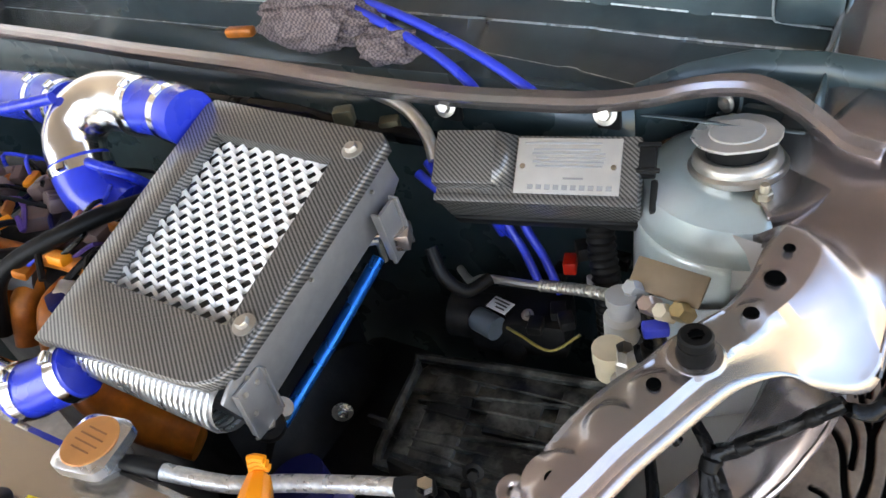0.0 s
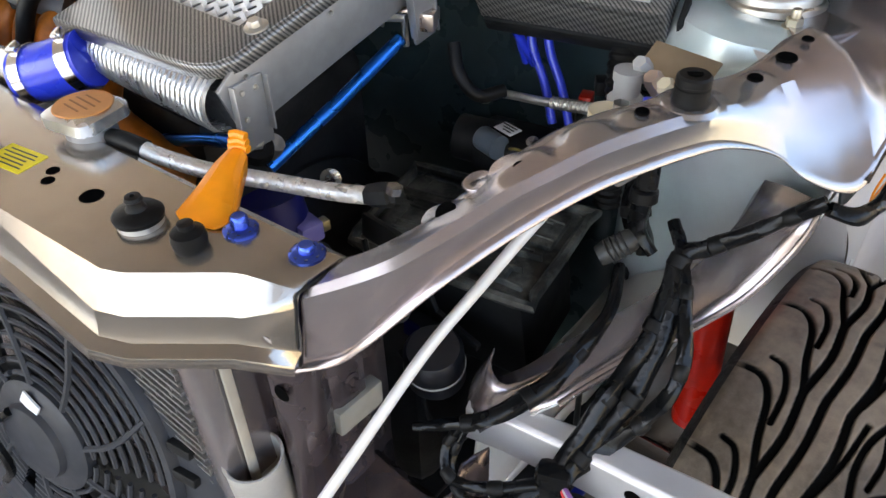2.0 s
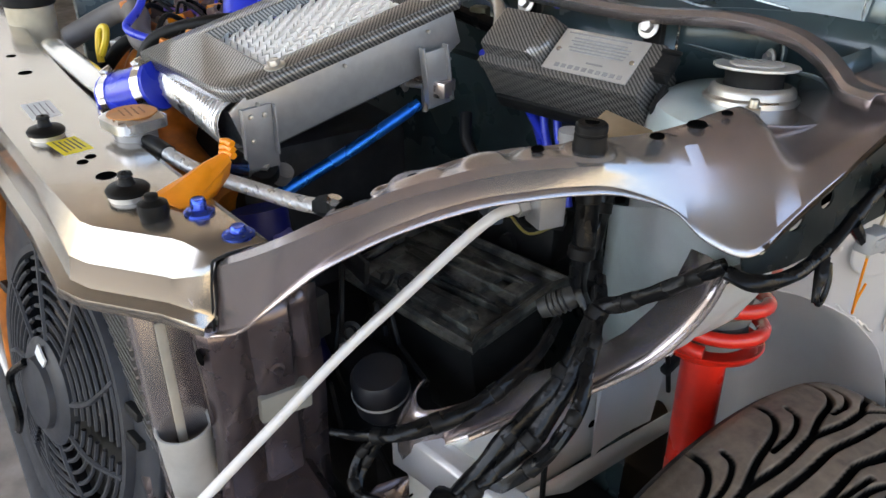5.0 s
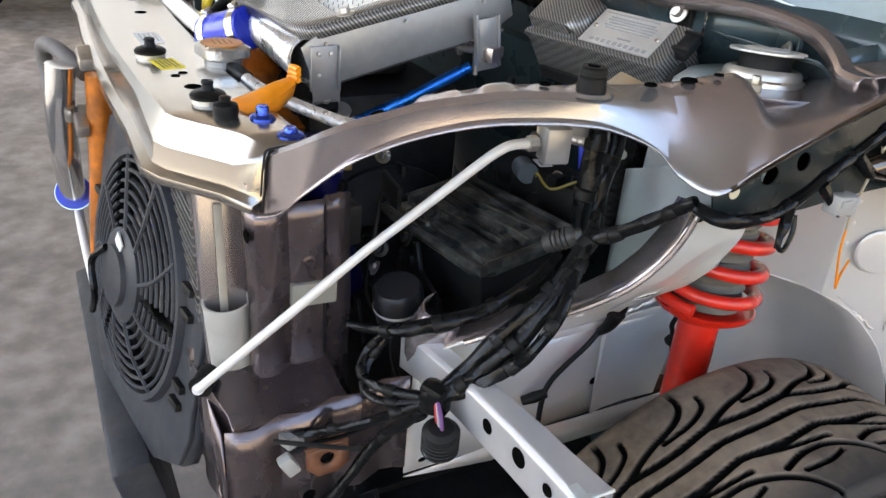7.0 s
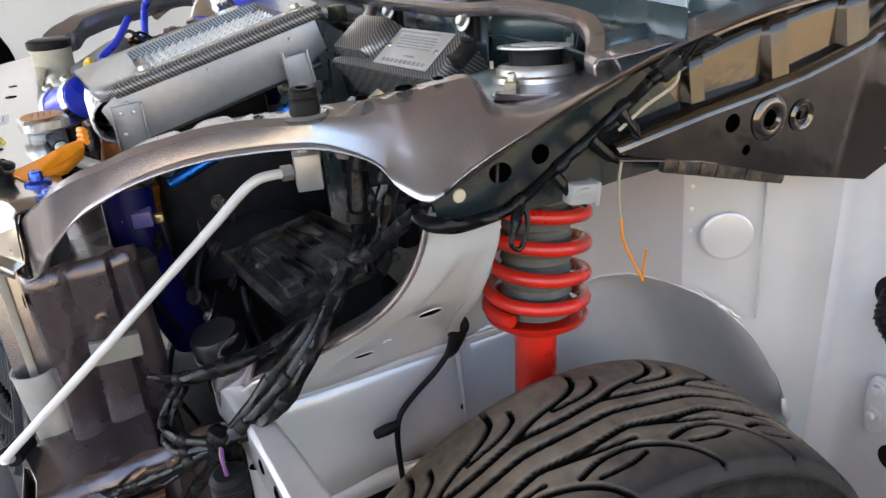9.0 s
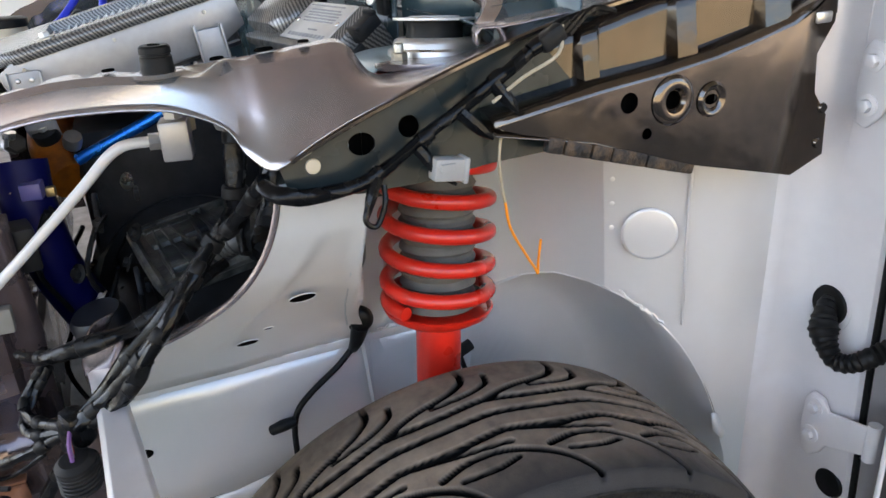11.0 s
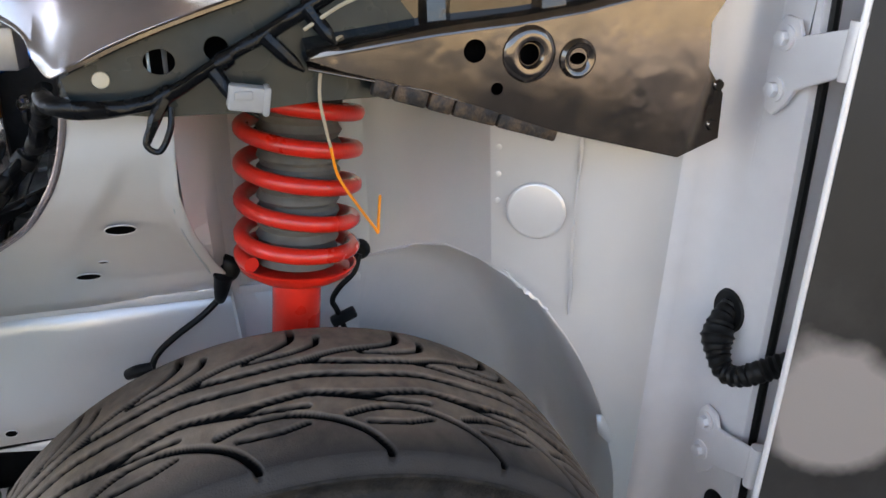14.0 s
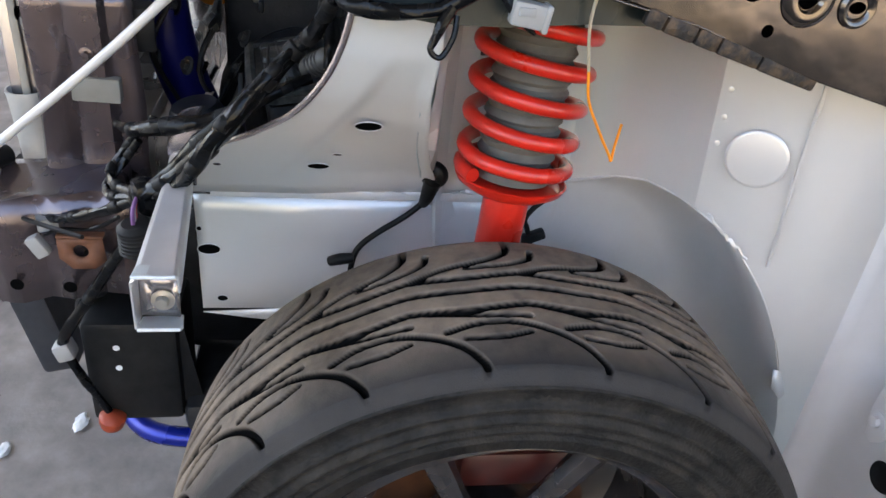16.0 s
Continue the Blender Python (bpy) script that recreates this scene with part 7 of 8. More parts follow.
rows = [[EM @ Vector((-0.066, y, 0.0110)) for y in (-0.022, 0.029)], [EM @ Vector((-0.050, y, -0.002)) for y in (-0.022, 0.029)]]
part("ramp", sheet(rows), CARBON, ecu, solid=0.002)
part("front_rim", box(EM @ Vector((-0.030, -0.0325, -0.006)), (0.188, 0.008, 0.012), L3, 0.002), CARBON, ecu)
part("base_tray", box(EM @ Vector((-0.020, -0.004, -0.062)), (0.20, 0.070, 0.020), L3, 0.004), BLACK, ecu)
plate = part("data_plate", box(EM @ Vector((0, 0, -0.0008)), (0.0945, 0.0530, 0.0016), L3, 0.0004), PLATE, ecu, "brushed silver data plate")
for y, w, x in ((0.0215, 0.070, -0.006), (0.0155, 0.060, -0.002), (0.0115, 0.066, 0.0), (0.0075, 0.062, 0.002), (0.0035, 0.064, 0.0), (-0.0005, 0.060, 0.001), (-0.012, 0.018, 0.006)):
    part("text_bar", box(EM @ Vector((x, y, 0.0004)), (w, 0.0018, 0.0005), L3), mat("grey_ink", (0.3, 0.3, 0.3)), plate, smooth=False)
for i in range(10):
    part("text_bar", box(EM @ Vector((-0.032 + 0.0078 * i, -0.0205, 0.0004)), (0.0050, 0.0046, 0.0005), L3), mat("grey_ink", (0.3, 0.3, 0.3)), plate, smooth=False)
for x in (-0.041, 0.041):
    part("rivet", lathe([(0, 0.0012), (0.0025, 0.0008), (0.003, 0)], EM @ Vector((x, -0.001, 0.0002)), L3 @ Vector((0, 0, 1)), 14), CHROME, plate)
part("socket", box(EM @ Vector((0.068, 0.010, -0.010)), (0.016, 0.030, 0.014), L3, 0.002), BLACK, ecu, "black plastic socket")
for y in (-0.002, 0.022):
    part("socket_bar", box(EM @ Vector((0.070, y, -0.002)), (0.020, 0.004, 0.004), L3, 0.001), BLACK, ecu)
part("side_clip", box(EM @ Vector((0.075, -0.02, -0.04)), (0.006, 0.03, 0.05), L3, 0.002), BLACK, ecu)
for p in ((0.366, 0.452, 0.852), (0.207, 0.432, 0.852)):
    t = thing("cowl_bolt", p, "zinc hexagon bolt below the gutter lip", "bolt", "cowl bolts")
    bolt(t, p, (0.1, -0.9, 0.35), 0.0065, STEEL, "head")
    part("tab", box(Vector(p) + Vector((0, 0.010, -0.006)), (0.022, 0.008, 0.03), None, 0.002), BLACK, t)
for p in ((0.10, 0.40, 0.845), (0.145, 0.415, 0.83)):
    solo("loom_clip", box(p, (0.022, 0.018, 0.022), Matrix.Rotation(0.5, 4, "Z"), 0.004), mat("olive_metal", (0.12, 0.11, 0.07), 0.4, 0.6), "dark olive metal clip on the firewall loom", "clip", "loom clips")
bent("firewall_pipe", [(0.10, 0.445, 0.852), (0.16, 0.425, 0.85), (0.20, 0.40, 0.84), (0.215, 0.385, 0.82)], 0.007, STEEL, "silver pipe along the firewall", "pipe")
bent("bulkhead_loom", [(-0.45, 0.42, 0.82), (-0.20, 0.41, 0.835), (0.0, 0.41, 0.835), (0.12, 0.405, 0.83), (0.22, 0.43, 0.81)], 0.009, TAPE, "black taped loom along the firewall", "wiring", wobble=0.25)

# ---- cloth
random.seed(11)
bm = bmesh.new()
bmesh.ops.create_icosphere(bm, subdivisions=5, radius=1)
for v in bm.verts:
    q = v.co.copy()
    d = 1 + 0.30 * noise.noise(q * 2.2) + 0.16 * noise.noise(q * 5.0 + Vector((3, 1, 0))) + 0.07 * abs(noise.noise(q * 11))
    v.co = Vector((0.0 + q.x * 0.080 * d, 0.525 + q.y * 0.036 * d, 0.885 + max(-0.7, q.z) * 0.034 * d))
    v.co.x += -0.02
solo("rag", bm, CLOTH, "crumpled brown checked cloth lying on the scuttle", "cloth")
bm = bmesh.new()
bmesh.ops.create_icosphere(bm, subdivisions=4, radius=1)
for v in bm.verts:
    q = v.co.copy()
    d = 1 + 0.35 * noise.noise(q * 2.6 + Vector((9, 2, 4))) + 0.15 * noise.noise(q * 6)
    v.co = Vector((0.095 + q.x * 0.038 * d, 0.505 + q.y * 0.025 * d, 0.872 + max(-0.6, q.z) * 0.020 * d))
solo("rag", bm, CLOTH, "loose corner of a brown checked cloth", "cloth")
solo("orange_plug", box((-0.125, 0.50, 0.878), (0.04, 0.015, 0.012), Matrix.Rotation(0.2, 4, "Z"), 0.004), ORANGE_DIRTY, "orange connector beside the cloth", "connector")

# ---- far side: reservoir and front-left plumbing
res = thing("header_tank", (-0.53, 0.036, 0.67), "cream plastic header tank with a dark cap on the far side", "tank")
part("bottle", lathe([(0, -0.09), (0.030, -0.09), (0.033, -0.08), (0.036, 0.0), (0.036, 0.012), (0, 0.014)], (-0.530, 0.036, 0.765), (0, 0, 1), 26), CREAM, res)
part("cap", lathe([(0.038, 0.010), (0.040, 0.012), (0.040, 0.024), (0.034, 0.027), (0, 0.027)], (-0.530, 0.036, 0.765), (0, 0, 1), 26), BLACK, res)
FRONT = [("pipe", [(-0.12, -0.150, 0.70), (-0.125, -0.158, 0.640), (-0.15, -0.160, 0.56), (-0.22, -0.158, 0.49), (-0.30, -0.154, 0.44)], 0.019, CHROME, "polished front pipe beside the fan"),
         ("pipe", [(-0.35, -0.151, 0.40), (-0.25, -0.152, 0.385), (-0.16, -0.150, 0.36), (-0.07, -0.147, 0.325), (0.02, -0.142, 0.26), (0.08, -0.138, 0.19)], 0.0075, WHITEROD, "pale painted tube running down past the fan"),
         ("pipe", [(-0.10, -0.106, 0.690), (-0.10, -0.117, 0.561), (-0.10, -0.128, 0.47), (-0.10, -0.142, 0.33)], 0.017, ORANGE_DIRTY, "orange-brown upright pipe beside the fan"),
         ("hose", [(-0.12, -0.12, 0.685), (-0.17, -0.15, 0.71), (-0.23, -0.165, 0.70), (-0.24, -0.165, 0.66), (-0.18, -0.16, 0.62), (-0.12, -0.14, 0.63)], 0.011, mat("grey_hose", (0.13, 0.12, 0.115)), "looped dark grey front hose")]
for nm, pts, r, mt, lb in FRONT:
    bent("front_" + nm, pts, r, mt, lb, nm, n=16)
coupler("silicone_hose", [(-0.295, -0.155, 0.443), (-0.33, -0.153, 0.425), (-0.37, -0.151, 0.412)], 0.028, "blue silicone coupler on the front pipe", (0.15, 0.85))
for p in ((-0.118, -0.128, 0.628), (-0.10, -0.135, 0.622), (-0.14, -0.12, 0.70), (-0.09, -0.12, 0.715)):
    solo("front_bracket", box(p, (0.035, 0.018, 0.02), Matrix.Rotation(0.4, 4, "Y"), 0.004), STEEL, "small grey metal bracket on the front pipes", "bracket", "front brackets")
solo("undertray", box((-0.05, -0.13, 0.19), (0.55, 0.05, 0.20), Matrix.Rotation(radians(12), 4, "X"), 0.008), FANBLACK, "dark plastic lower air guide", "air guide")
# Black sheet added to hide the pale floor and stand for deep shade.
solo("bay_dark_sheet", box((0.0, 0.17, 0.20), (0.60, 0.36, 0.012), Matrix.Rotation(radians(-3), 4, "X"), 0.004), BLACK, "black sheet added below the engine bay to darken its depth", "shield")
pl = thing("relay_block", (0.325, 0.075, 0.655), "small blue relay block on a dark holder behind the radiator support", "relay")
part("holder", box((0.327, 0.082, 0.640), (0.040, 0.020, 0.045), Matrix.Rotation(0.2, 4, "Z"), 0.003), BLACK, pl)
part("relay", box((0.259, 0.094, 0.676), (0.021, 0.021, 0.018), Matrix.Rotation(-0.15, 4, "Z"), 0.002), mat("lavender_plastic", (0.13, 0.12, 0.34), 0.45), pl, "lavender relay cap")
for dy in (-0.017, 0.017):
    part("terminal", box((0.257 + dy * 0.15, 0.094 + dy, 0.672), (0.010, 0.009, 0.010), Matrix.Rotation(-0.15, 4, "Z"), 0.001), BRASS, pl, "brass terminal")
random.seed(21)
for i in range(22):
    x, y, z = random.uniform(-0.40, -0.10), random.uniform(0.14, 0.27), random.uniform(0.765, 0.795)
    turn = Matrix.Rotation(random.uniform(0, 3), 4, "Z") @ Matrix.Rotation(random.uniform(-0.5, 0.5), 4, "X")
    if i % 3:
        t = thing("injector_plug", (x, y, z), "bright orange wiring plug on top of the engine", "connector", "engine plugs")
        part("shell", box((x, y, z), (random.uniform(0.018, 0.034), random.uniform(0.010, 0.018), 0.012), turn, 0.003), ORANGE if i % 2 else ORANGE_DIRTY, t)
        part("lead", tube([(x, y, z), (x + random.uniform(-0.03, 0.03), y + 0.02, z + 0.018), (x + random.uniform(-0.05, 0.05), y + 0.05, z - 0.01)], 0.0028, 7, 4), random.choice([SILICONE, RUBBER, TAPE]), t)
    else:
        t = thing("coil_plug", (x, y, z), "brown wiring plug on top of the engine", "connector", "engine plugs")
        part("shell", box((x, y, z), (0.034, 0.024, 0.020), turn, 0.004), mat("brown_plug", (0.14, 0.09, 0.08)), t)
        part("latch", box((x, y, z + 0.011), (0.012, 0.010, 0.004), turn, 0.001), mat("brown_plug", (0.14, 0.09, 0.08)), t)


# ================================================================ outer side: harness, wires, door
def harness(pts, rs, label, group="wing harness", wob=0.35, n=12):
    t = thing("wiring_harness", pts[0], label, "wiring", group)
    part("sleeve", tube(pts, [r * 0.78 for r in rs], n, 7, wobble=wob), TAPE, t)
    path = smooth_path(pts, 7)
    for i in range(4, len(path) - 3, 9):
        r = rs[min(len(rs) - 1, int(i / len(path) * len(rs)))]
        part("tape_band", lathe([(r * 0.70, -0.007), (r * 0.90, -0.005), (r * 0.93, 0.004), (r * 0.72, 0.006)], path[i], path[i + 1] - path[i - 1], 14), RUBBER, t)
    return t


harness([(0.603, 0.277, 0.752), (0.572, 0.266, 0.722), (0.540, 0.254, 0.695), (0.524, 0.244, 0.683), (0.528, 0.220, 0.655), (0.526, 0.185, 0.618), (0.516, 0.150, 0.580), (0.508, 0.108, 0.535)], [0.007, 0.008, 0.010, 0.010, 0.010, 0.010], "thick black taped wiring harness along the wing panel edge")
harness([(0.505, 0.262, 0.700), (0.522, 0.246, 0.684), (0.536, 0.214, 0.650), (0.536, 0.174, 0.600), (0.524, 0.138, 0.563), (0.516, 0.108, 0.538)], [0.006, 0.009, 0.010, 0.009], "black taped harness branch with twisted sleeve")
harness([(0.527, 0.244, 0.684), (0.548, 0.212, 0.655), (0.562, 0.182, 0.622), (0.552, 0.162, 0.588), (0.530, 0.136, 0.552), (0.512, 0.106, 0.535)], [0.006, 0.007, 0.008, 0.007], "black taped harness branch beside the bracket", wob=0.6)
harness([(0.470, 0.255, 0.640), (0.485, 0.215, 0.625), (0.480, 0.170, 0.600), (0.470, 0.130, 0.588), (0.450, 0.095, 0.575), (0.420, 0.075, 0.563), (0.400, 0.060, 0.560)], [0.006, 0.009, 0.010, 0.008, 0.005], "black loom crossing to the lamp mount")
harness([(0.430, 0.085, 0.560), (0.425, 0.070, 0.540), (0.440, 0.060, 0.525), (0.470, 0.072, 0.525), (0.500, 0.095, 0.532)], [0.005, 0.006, 0.007], "looped black wires below the lamp mount")
harness([(0.432, 0.088, 0.556), (0.432, 0.070, 0.530), (0.452, 0.058, 0.515), (0.480, 0.070, 0.518), (0.505, 0.098, 0.530)], [0.005, 0.005, 0.006], "looped black wires below the lamp mount")
harness([(0.508, 0.106, 0.535), (0.485, 0.090, 0.492), (0.462, 0.072, 0.456), (0.452, 0.030, 0.390), (0.442, -0.010, 0.326), (0.428, -0.018, 0.290), (0.418, -0.006, 0.235), (0.412, 0.012, 0.185)], [0.009, 0.008, 0.0075, 0.007, 0.006], "black cable hanging down from the harness knot")
harness([(0.506, 0.102, 0.530), (0.480, 0.055, 0.500), (0.455, 0.020, 0.480), (0.44, 0.0, 0.470), (0.42, -0.02, 0.462)], [0.007, 0.006, 0.005], "black cable to the front lamp plugs")
harness([(0.462, 0.283, 0.775), (0.470, 0.278, 0.735), (0.473, 0.272, 0.700), (0.472, 0.274, 0.670), (0.490, 0.272, 0.652)], [0.012, 0.013, 0.010, 0.007], "wide black cable hanging from the wing rail")
harness([(0.440, 0.330, 0.760), (0.450, 0.310, 0.700), (0.458, 0.300, 0.660), (0.480, 0.280, 0.645)], [0.014, 0.015, 0.012], "wide black cable beside the strut tower")
for a, r in ((0.0, 0.015), (0.4, 0.013)):
    solo("harness_knot", box((0.508, 0.106, 0.535 - 0.01 * a), (0.030, 0.022, 0.030), Matrix.Rotation(a + 0.4, 4, "Z"), 0.008), TAPE, "bundle of black tape where the harness divides", "wiring", "wing harness")
plug = thing("harness_plug", (0.530, 0.100, 0.500), "black round connector with coloured wires", "connector")
part("shell", lathe([(0, -0.018), (0.015, -0.018), (0.017, -0.014), (0.017, 0.010), (0.012, 0.014), (0, 0.014)], (0.531, 0.102, 0.505), (0.1, -0.1, 1), 20), BLACK, plug)
for i in range(6):
    part("ring", lathe([(0.0170, -0.001), (0.0182, 0), (0.0170, 0.001)], Vector((0.531, 0.102, 0.492 + 0.004 * i)), (0.1, -0.1, 1), 20), BLACK, plug)
for i, c in enumerate(((0.4, 0.02, 0.02), (0.35, 0.35, 0.35), (0.14, 0.05, 0.18))):
    part("wire", tube([(0.526 + 0.005 * i, 0.100, 0.518), (0.522 + 0.004 * i, 0.100, 0.532), (0.512, 0.104, 0.542)], 0.002, 6, 3), mat("wire_%d" % i, c, 0.5), plug)
side_plug = thing("lamp_plug", (0.42, -0.03, 0.455), "grey lamp connector with bare steel clip", "connector")
part("shell", box((0.432, -0.010, 0.462), (0.018, 0.022, 0.014), Matrix.Rotation(0.4, 4, "Z"), 0.002), GREYCONN, side_plug)
part("clip", tube([(0.44, -0.03, 0.47), (0.47, 0.01, 0.475), (0.49, 0.04, 0.478)], 0.0025, 6, 3), BLACK, side_plug)
cconn = thing("loom_connector", (0.435, 0.30, 0.64), "grey ribbed loom connector on the wing panel", "connector")
part("shell", lathe([(0, -0.018), (0.009, -0.018), (0.0105, -0.010), (0.0105, 0.012), (0.008, 0.018), (0, 0.018)], (0.462, 0.262, 0.652), (0.6, 0.6, 0.5), 14), mat("grey_black_plastic", (0.035, 0.035, 0.033), 0.45), cconn)
for i in range(4):
    part("rib", lathe([(0.0105, -0.0012), (0.0118, 0), (0.0105, 0.0012)], Vector((0.462, 0.262, 0.652)) + Vector((0.6, 0.6, 0.5)).normalized() * (-0.008 + 0.005 * i), (0.6, 0.6, 0.5), 14), mat("grey_black_plastic", (0.1, 0.1, 0.1)), cconn)

# upper loom along the apron
up = thing("apron_loom", (0.625, 0.40, 0.73), "black taped loom clipped along the apron side", "wiring")
part("sleeve", tube([(0.606, 0.276, 0.748), (0.622, 0.284, 0.744), (0.630, 0.310, 0.742), (0.632, 0.340, 0.745), (0.632, 0.366, 0.757), (0.632, 0.400, 0.778), (0.632, 0.430, 0.795), (0.632, 0.470, 0.818), (0.630, 0.500, 0.838)], [0.0060, 0.0062, 0.0056, 0.005, 0.0048, 0.0048, 0.005, 0.0045], 12, 6, wobble=0.3), TAPE, up)
for i, (y, z) in enumerate(((0.352, 0.750), (0.392, 0.772), (0.452, 0.808), (0.485, 0.828))):
    part("tape_band", lathe([(0.0056, -0.006), (0.0064, 0), (0.0056, 0.006)], (0.632, y, z), (0, 0.85, 0.5), 12), TAPE, up)
for pts in ([(0.634, 0.385, 0.766), (0.640, 0.398, 0.748), (0.640, 0.412, 0.735)], [(0.634, 0.352, 0.748), (0.640, 0.344, 0.735), (0.642, 0.338, 0.718)], [(0.634, 0.420, 0.788), (0.638, 0.436, 0.772), (0.640, 0.444, 0.765)], [(0.634, 0.448, 0.806), (0.638, 0.460, 0.790), (0.639, 0.466, 0.782)]):
    part("loose_tape", tube(pts, [0.0055, 0.0045, 0.0012], 8, 4, wobble=0.3), TAPE, up)
part("loop", tube([(0.640, 0.345, 0.738), (0.644, 0.338, 0.722), (0.644, 0.346, 0.716), (0.642, 0.354, 0.730), (0.638, 0.356, 0.744)], 0.0022, 8, 5), TAPE, up)
gc = part("grey_plug", box((0.642, 0.405, 0.749), (0.014, 0.026, 0.017), Matrix.Rotation(radians(-8), 4, "X"), 0.002), GREYCONN, up, "pale grey four-pin plug")
part("plug_lip", box((0.642, 0.417, 0.747), (0.016, 0.005, 0.020), Matrix.Rotation(radians(-8), 4, "X"), 0.002), GREYCONN, gc)
part("plug_latch", box((0.6495, 0.402, 0.752), (0.003, 0.012, 0.006), None, 0.001), GREYCONN, gc)
part("pale_wire", tube([(0.636, 0.505, 0.842), (0.640, 0.500, 0.822), (0.640, 0.470, 0.808), (0.638, 0.445, 0.792)], 0.0014, 6, 4), mat("pale_wire", (0.40, 0.34, 0.24), 0.5), up)
part("clip", box((0.634, 0.497, 0.833), (0.012, 0.022, 0.014), Matrix.Rotation(0.5, 4, "X"), 0.003), BLACK, up)
for i in range(5):
    part("loom_end", tube([(0.632, 0.49 + 0.006 * i, 0.834), (0.628, 0.505 + 0.008 * i, 0.842 + 0.002 * i), (0.622, 0.53 + 0.008 * i, 0.846)], 0.0026, 6, 3), TAPE, up)
wire = thing("orange_wire", (0.62, 0.49, 0.63), "thin orange wire hanging from the apron hole", "wire")
part("upper", tube([(0.612, 0.480, 0.782), (0.624, 0.470, 0.784), (0.628, 0.459, 0.770), (0.626, 0.456, 0.745), (0.622, 0.460, 0.722), (0.620, 0.464, 0.705)], 0.0013, 7, 6), mat("pale_wire", (0.4, 0.34, 0.24)), wire)
part("lower", tube([(0.620, 0.464, 0.705), (0.618, 0.470, 0.680), (0.612, 0.488, 0.650), (0.608, 0.500, 0.632), (0.607, 0.503, 0.627), (0.607, 0.5035, 0.640), (0.610, 0.504, 0.660)], 0.0012, 7, 6), ORANGE, wire)

# sensor leads through the inner wing
lead = thing("sensor_lead", (0.40, 0.40, 0.51), "black speed sensor lead from a grommet in the wheel house", "cable")
part("grommet", lathe([(0, 0.008), (0.010, 0.008), (0.014, 0.005), (0.0155, 0.001), (0.0155, 0)], (0.4310, 0.3857, 0.5277), (1, -0.35, 0.1), 26), RUBBER, lead)
part("boot", tube([(0.439, 0.3837, 0.5237), (0.432, 0.3797, 0.502), (0.4217, 0.378, 0.488)], [0.010, 0.0075, 0.0055], 12, 4), RUBBER, lead)
part("cable", tube([(0.4215, 0.380, 0.491), (0.424, 0.358, 0.472), (0.426, 0.330, 0.453), (0.427, 0.310, 0.435), (0.428, 0.302, 0.415), (0.429, 0.300, 0.38), (0.43, 0.302, 0.30)], 0.0035, 10, 6), RUBBER, lead)
part("clamp", tube([(0.420, 0.278, 0.411), (0.427, 0.289, 0.418), (0.429, 0.304, 0.421)], [0.006, 0.007, 0.006], 10, 4), RUBBER, lead)
lead2 = thing("brake_lead", (0.41, 0.54, 0.52), "black cable from a grommet behind the strut", "cable")
part("grommet", lathe([(0, 0.007), (0.008, 0.007), (0.011, 0.004), (0.012, 0)], (0.4115, 0.530, 0.525), (0.95, -0.3, 0.1), 24), RUBBER, lead2)
part("cable", tube([(0.420, 0.528, 0.523), (0.424, 0.521, 0.504), (0.426, 0.504, 0.488), (0.425, 0.496, 0.472), (0.424, 0.502, 0.456), (0.42, 0.52, 0.40)], 0.0032, 10, 6), RUBBER, lead2)
part("bracket", box((0.425, 0.508, 0.450), (0.012, 0.030, 0.012), Matrix.Rotation(0.4, 4, "X"), 0.003), BLACK, lead2)
rb = thing("rust_bracket", (0.446, 0.022, 0.437), "rusty orange-brown tow bracket on the lower beam", "bracket")
part("plate", panel([(0.0, 0.45), (0.044, 0.45), (0.046, 0.425), (0.034, 0.415), (0.012, 0.415), (0.0, 0.428)], [circle2((0.022, 0.436), 0.008, 14)], lambda y, z: (0.446, y, z)), mat("brown_rust", (0.15, 0.06, 0.03), 0.7, 0.1, 0.3, 60, 0.2, 300), rb, solid=0.003)
part("ear", box((0.441, 0.022, 0.452), (0.012, 0.046, 0.003), None, 0.001), mat("brown_rust", (0.15, 0.06, 0.03)), rb)
gp = thing("lamp_plug", (0.445, -0.016, 0.447), "pale grey bulb plug hanging by the lower beam", "connector")
part("shell", box((0.447, -0.018, 0.442), (0.012, 0.014, 0.024), Matrix.Rotation(0.5, 4, "X"), 0.002), GREYCONN, gp)
part("wire", tube([(0.447, -0.010, 0.455), (0.450, 0.008, 0.464), (0.456, 0.04, 0.468), (0.47, 0.07, 0.49)], 0.0022, 6, 4), TAPE, gp)
gp = thing("lamp_plug", (0.425, -0.017, 0.296), "pale grey plug clamped on the hanging cable", "connector")
part("shell", box((0.436, -0.016, 0.300), (0.022, 0.020, 0.022), Matrix.Rotation(0.3, 4, "X"), 0.004), GREYCONN, gp)
part("strap", lathe([(0.0115, -0.003), (0.0125, 0), (0.0115, 0.003)], (0.434, -0.016, 0.300), (0.4, 0.3, 1), 16), GREYCONN, gp)
sn = thing("level_sensor", (0.410, 0.014, 0.175), "red-orange round sensor at the end of the hanging cable", "sensor")
part("cap", lathe([(0, -0.012), (0.014, -0.012), (0.016, -0.004), (0.016, 0.004), (0.010, 0.010), (0, 0.012)], (0.411, 0.014, 0.172), (0.2, 0.2, 1), 18), mat("dull_red_plastic", (0.30, 0.045, 0.015), 0.5), sn)
can = thing("carbon_canister", (0.36, 0.02, 0.16), "black plastic canister hanging below the front corner", "canister")
part("body", box((0.352, 0.045, 0.238), (0.11, 0.11, 0.15), None, 0.008), BLACK, can)
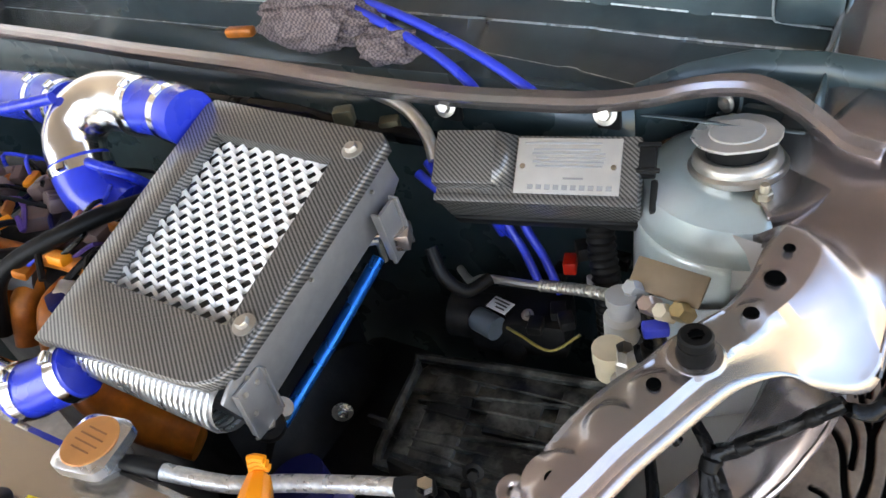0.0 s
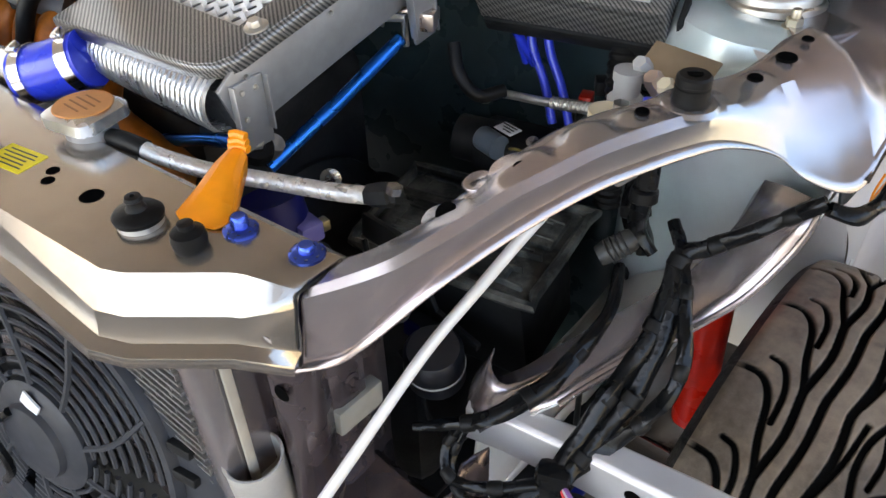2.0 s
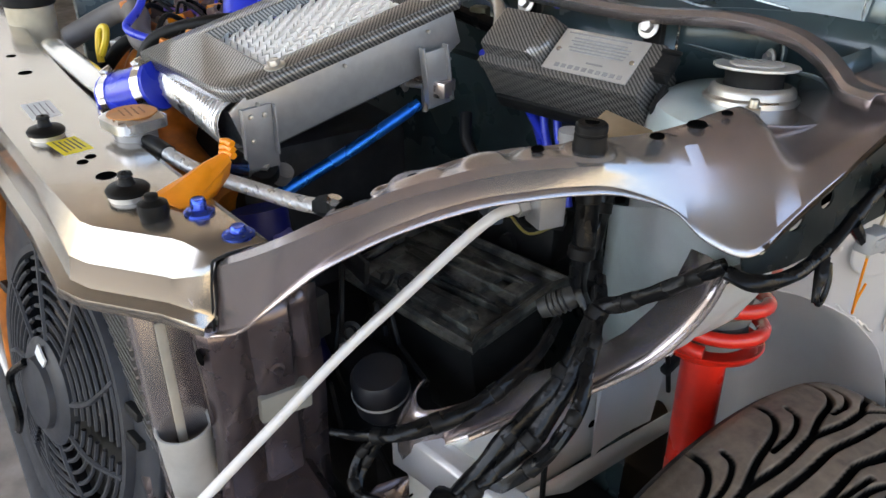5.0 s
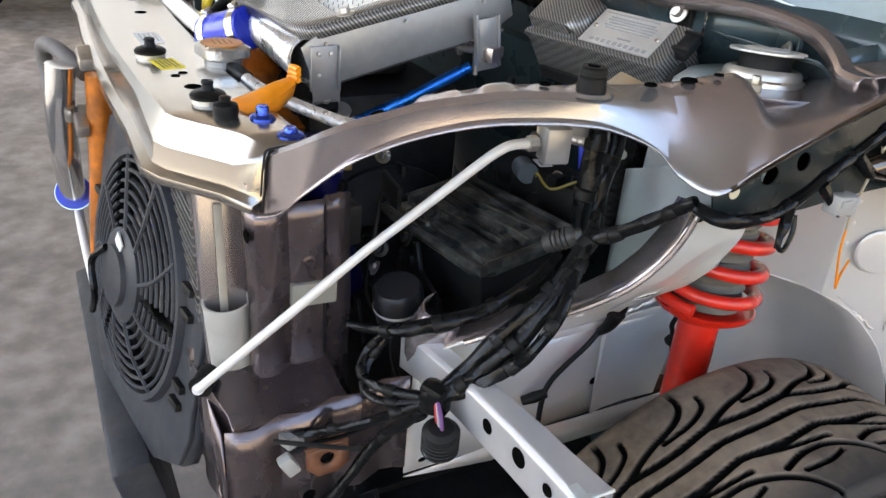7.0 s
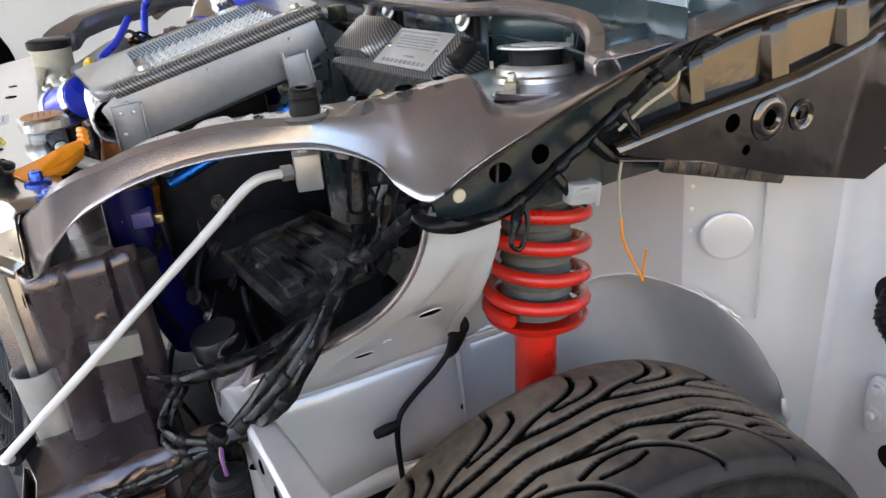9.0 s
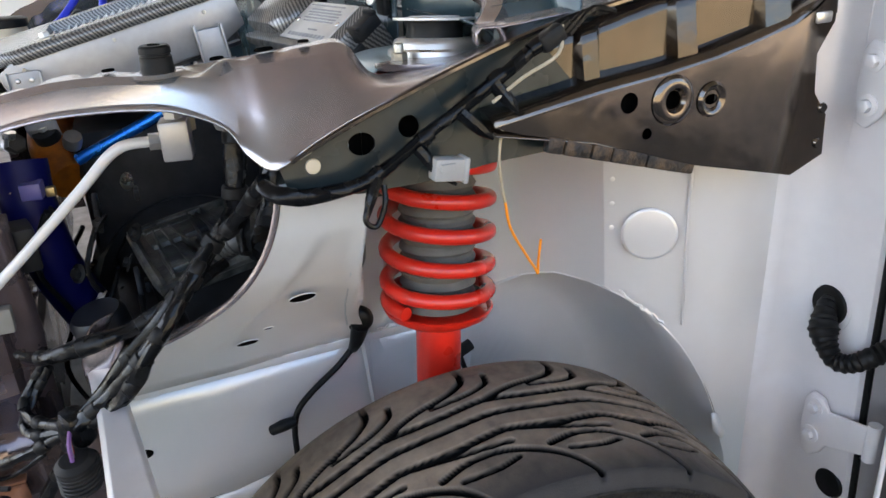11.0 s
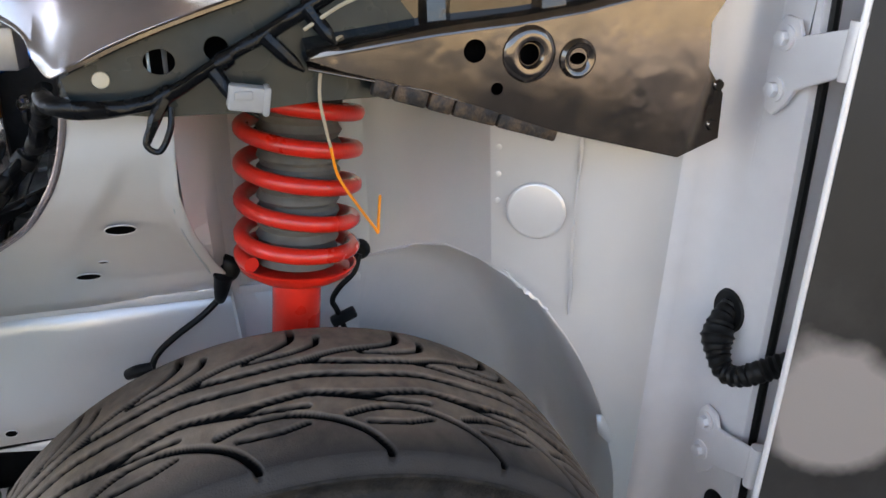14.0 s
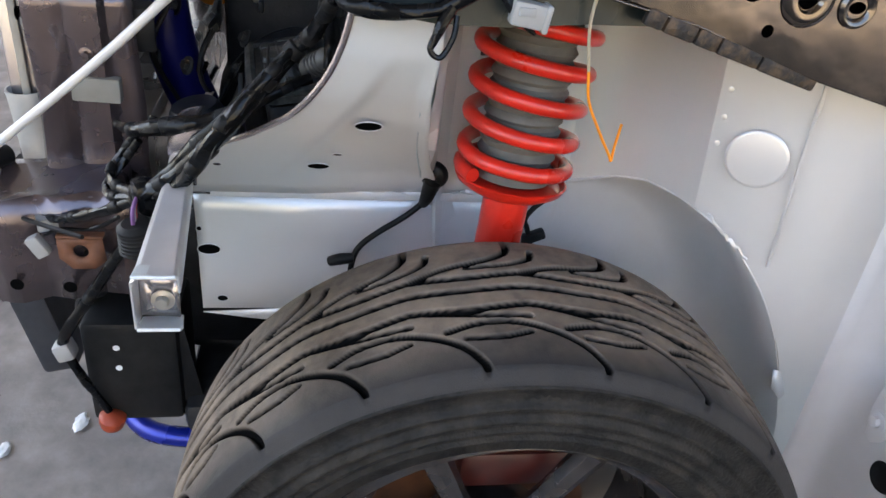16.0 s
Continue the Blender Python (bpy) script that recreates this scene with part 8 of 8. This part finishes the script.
part("bracket", box((0.395, 0.10, 0.24), (0.004, 0.03, 0.15), Matrix.Rotation(0.15, 4, "X"), 0.001), BLACK, can)
for x, z in ((0.33, 0.28), (0.328, 0.25)):
    part("hole", lathe([(0, 0.001), (0.004, 0.001)], (0.408, 0.03, z), (1, 0, 0), 12), WHITELABEL, can)
part("hose", tube([(0.40, 0.02, 0.36), (0.36, -0.01, 0.32), (0.32, -0.03, 0.26), (0.315, -0.02, 0.20)], 0.010, 12, 5), RUBBER, can)
part("sensor", lathe([(0, -0.014), (0.012, -0.014), (0.014, 0), (0.010, 0.012), (0, 0.012)], (0.33, -0.02, 0.15), (0.2, -0.3, 1), 16), ORANGE_DIRTY, can)
for i, (x, y, s) in enumerate(((0.10, -0.30, 0.05), (0.16, -0.12, 0.02), (0.22, -0.22, 0.018), (-0.05, -0.12, 0.04), (0.02, 0.05, 0.03))):
    bm = bmesh.new()
    bmesh.ops.create_icosphere(bm, subdivisions=3, radius=1)
    for v in bm.verts:
        q = v.co.copy()
        d = 1 + 0.5 * noise.noise(q * 2 + Vector((i * 7, 0, 0)))
        v.co = Vector((x + q.x * s * d, y + q.y * s * 0.5 * d, GROUND + 0.003 + q.z * 0.004 * d))
    solo("floor_scrap", bm, [DUSTY, WHITELABEL, WHITELABEL, DUSTY, ORANGE_DIRTY][i], "flat scrap of debris on the concrete", "debris", "floor scraps")

# ---- rubber gaiter and door
boot = thing("door_gaiter", (0.67, 0.83, 0.50), "black rubber wiring gaiter between pillar and door", "gaiter")
part("seat", lathe([(0, 0.002), (0.020, 0.002), (0.022, 0)], (0.6385, 0.8445, 0.5230), (0, -1, 0), 28), RUBBER, boot)
part("sleeve", tube([(0.637, 0.852, 0.528), (0.642, 0.836, 0.519), (0.651, 0.826, 0.504), (0.660, 0.823, 0.490), (0.673, 0.823, 0.478), (0.689, 0.827, 0.482), (0.702, 0.836, 0.494), (0.714, 0.852, 0.507), (0.730, 0.870, 0.515)], [0.0115, 0.0120, 0.0165, 0.0125, 0.0105, 0.0105, 0.0115, 0.0115, 0.011], 20, 8, rib=(0.0065, 0.0020)), RUBBER, boot)
door = thing("car_door", (0.80, 0.90, 0.20), "front door standing ajar, dark primed skin with filler patches", "door")
DM = Matrix.Translation((0.691, 0.886, 0.0)) @ Matrix.Rotation(radians(-35), 4, "Z")


def dl(x, y, z):
    return DM @ Vector((x, y, z))


rows = []
for z, b in ((0.05, 0.052), (0.15, 0.056), (0.30, 0.056), (0.47, 0.050), (0.64, 0.036), (0.84, 0.014), (0.95, 0.0)):
    rows.append([dl(0.035 + b, y, z) for y in (-0.022, 0.0, 0.2, 0.5, 0.8, 1.05)])
part("outer_skin", sheet(fine(rows, 2, 2)), DOORDARK, door, "matt black primed skin with grey filler patches", solid=0.0015)
rows = [[dl(0.030 + b, y, z) for y in (-0.020, 0.02)] + [dl(-0.02, 0.03, z), dl(-0.05, 0.05, z)] for z, b in ((0.05, 0.052), (0.25, 0.056), (0.46, 0.050), (0.64, 0.036), (0.84, 0.014), (0.95, 0.0))]
part("front_edge", sheet(rows), PILLAR, door, "white painted door end", solid=0.0015)
part("edge_fold", tube([dl(0.087, -0.024, 0.05), dl(0.092, -0.024, 0.25), dl(0.086, -0.024, 0.46), dl(0.070, -0.024, 0.65), dl(0.049, -0.024, 0.84), dl(0.036, -0.024, 0.95)], 0.0028, 8, 4), PILLAR, door)
part("inner_panel", box(dl(-0.03, 0.56, 0.48), (0.02, 1.0, 0.82), Matrix.Rotation(radians(-35), 4, "Z"), 0.01), PILLAR, door)
for z in (0.62, 0.585, 0.55):
    bolt(door, dl(-0.012, 0.008, z), (0.2, -1, 0), 0.006, PILLAR)
part("check_strap", box(dl(-0.03, -0.02, 0.565), (0.012, 0.08, 0.016), Matrix.Rotation(radians(-35), 4, "Z"), 0.003), PILLAR, door)
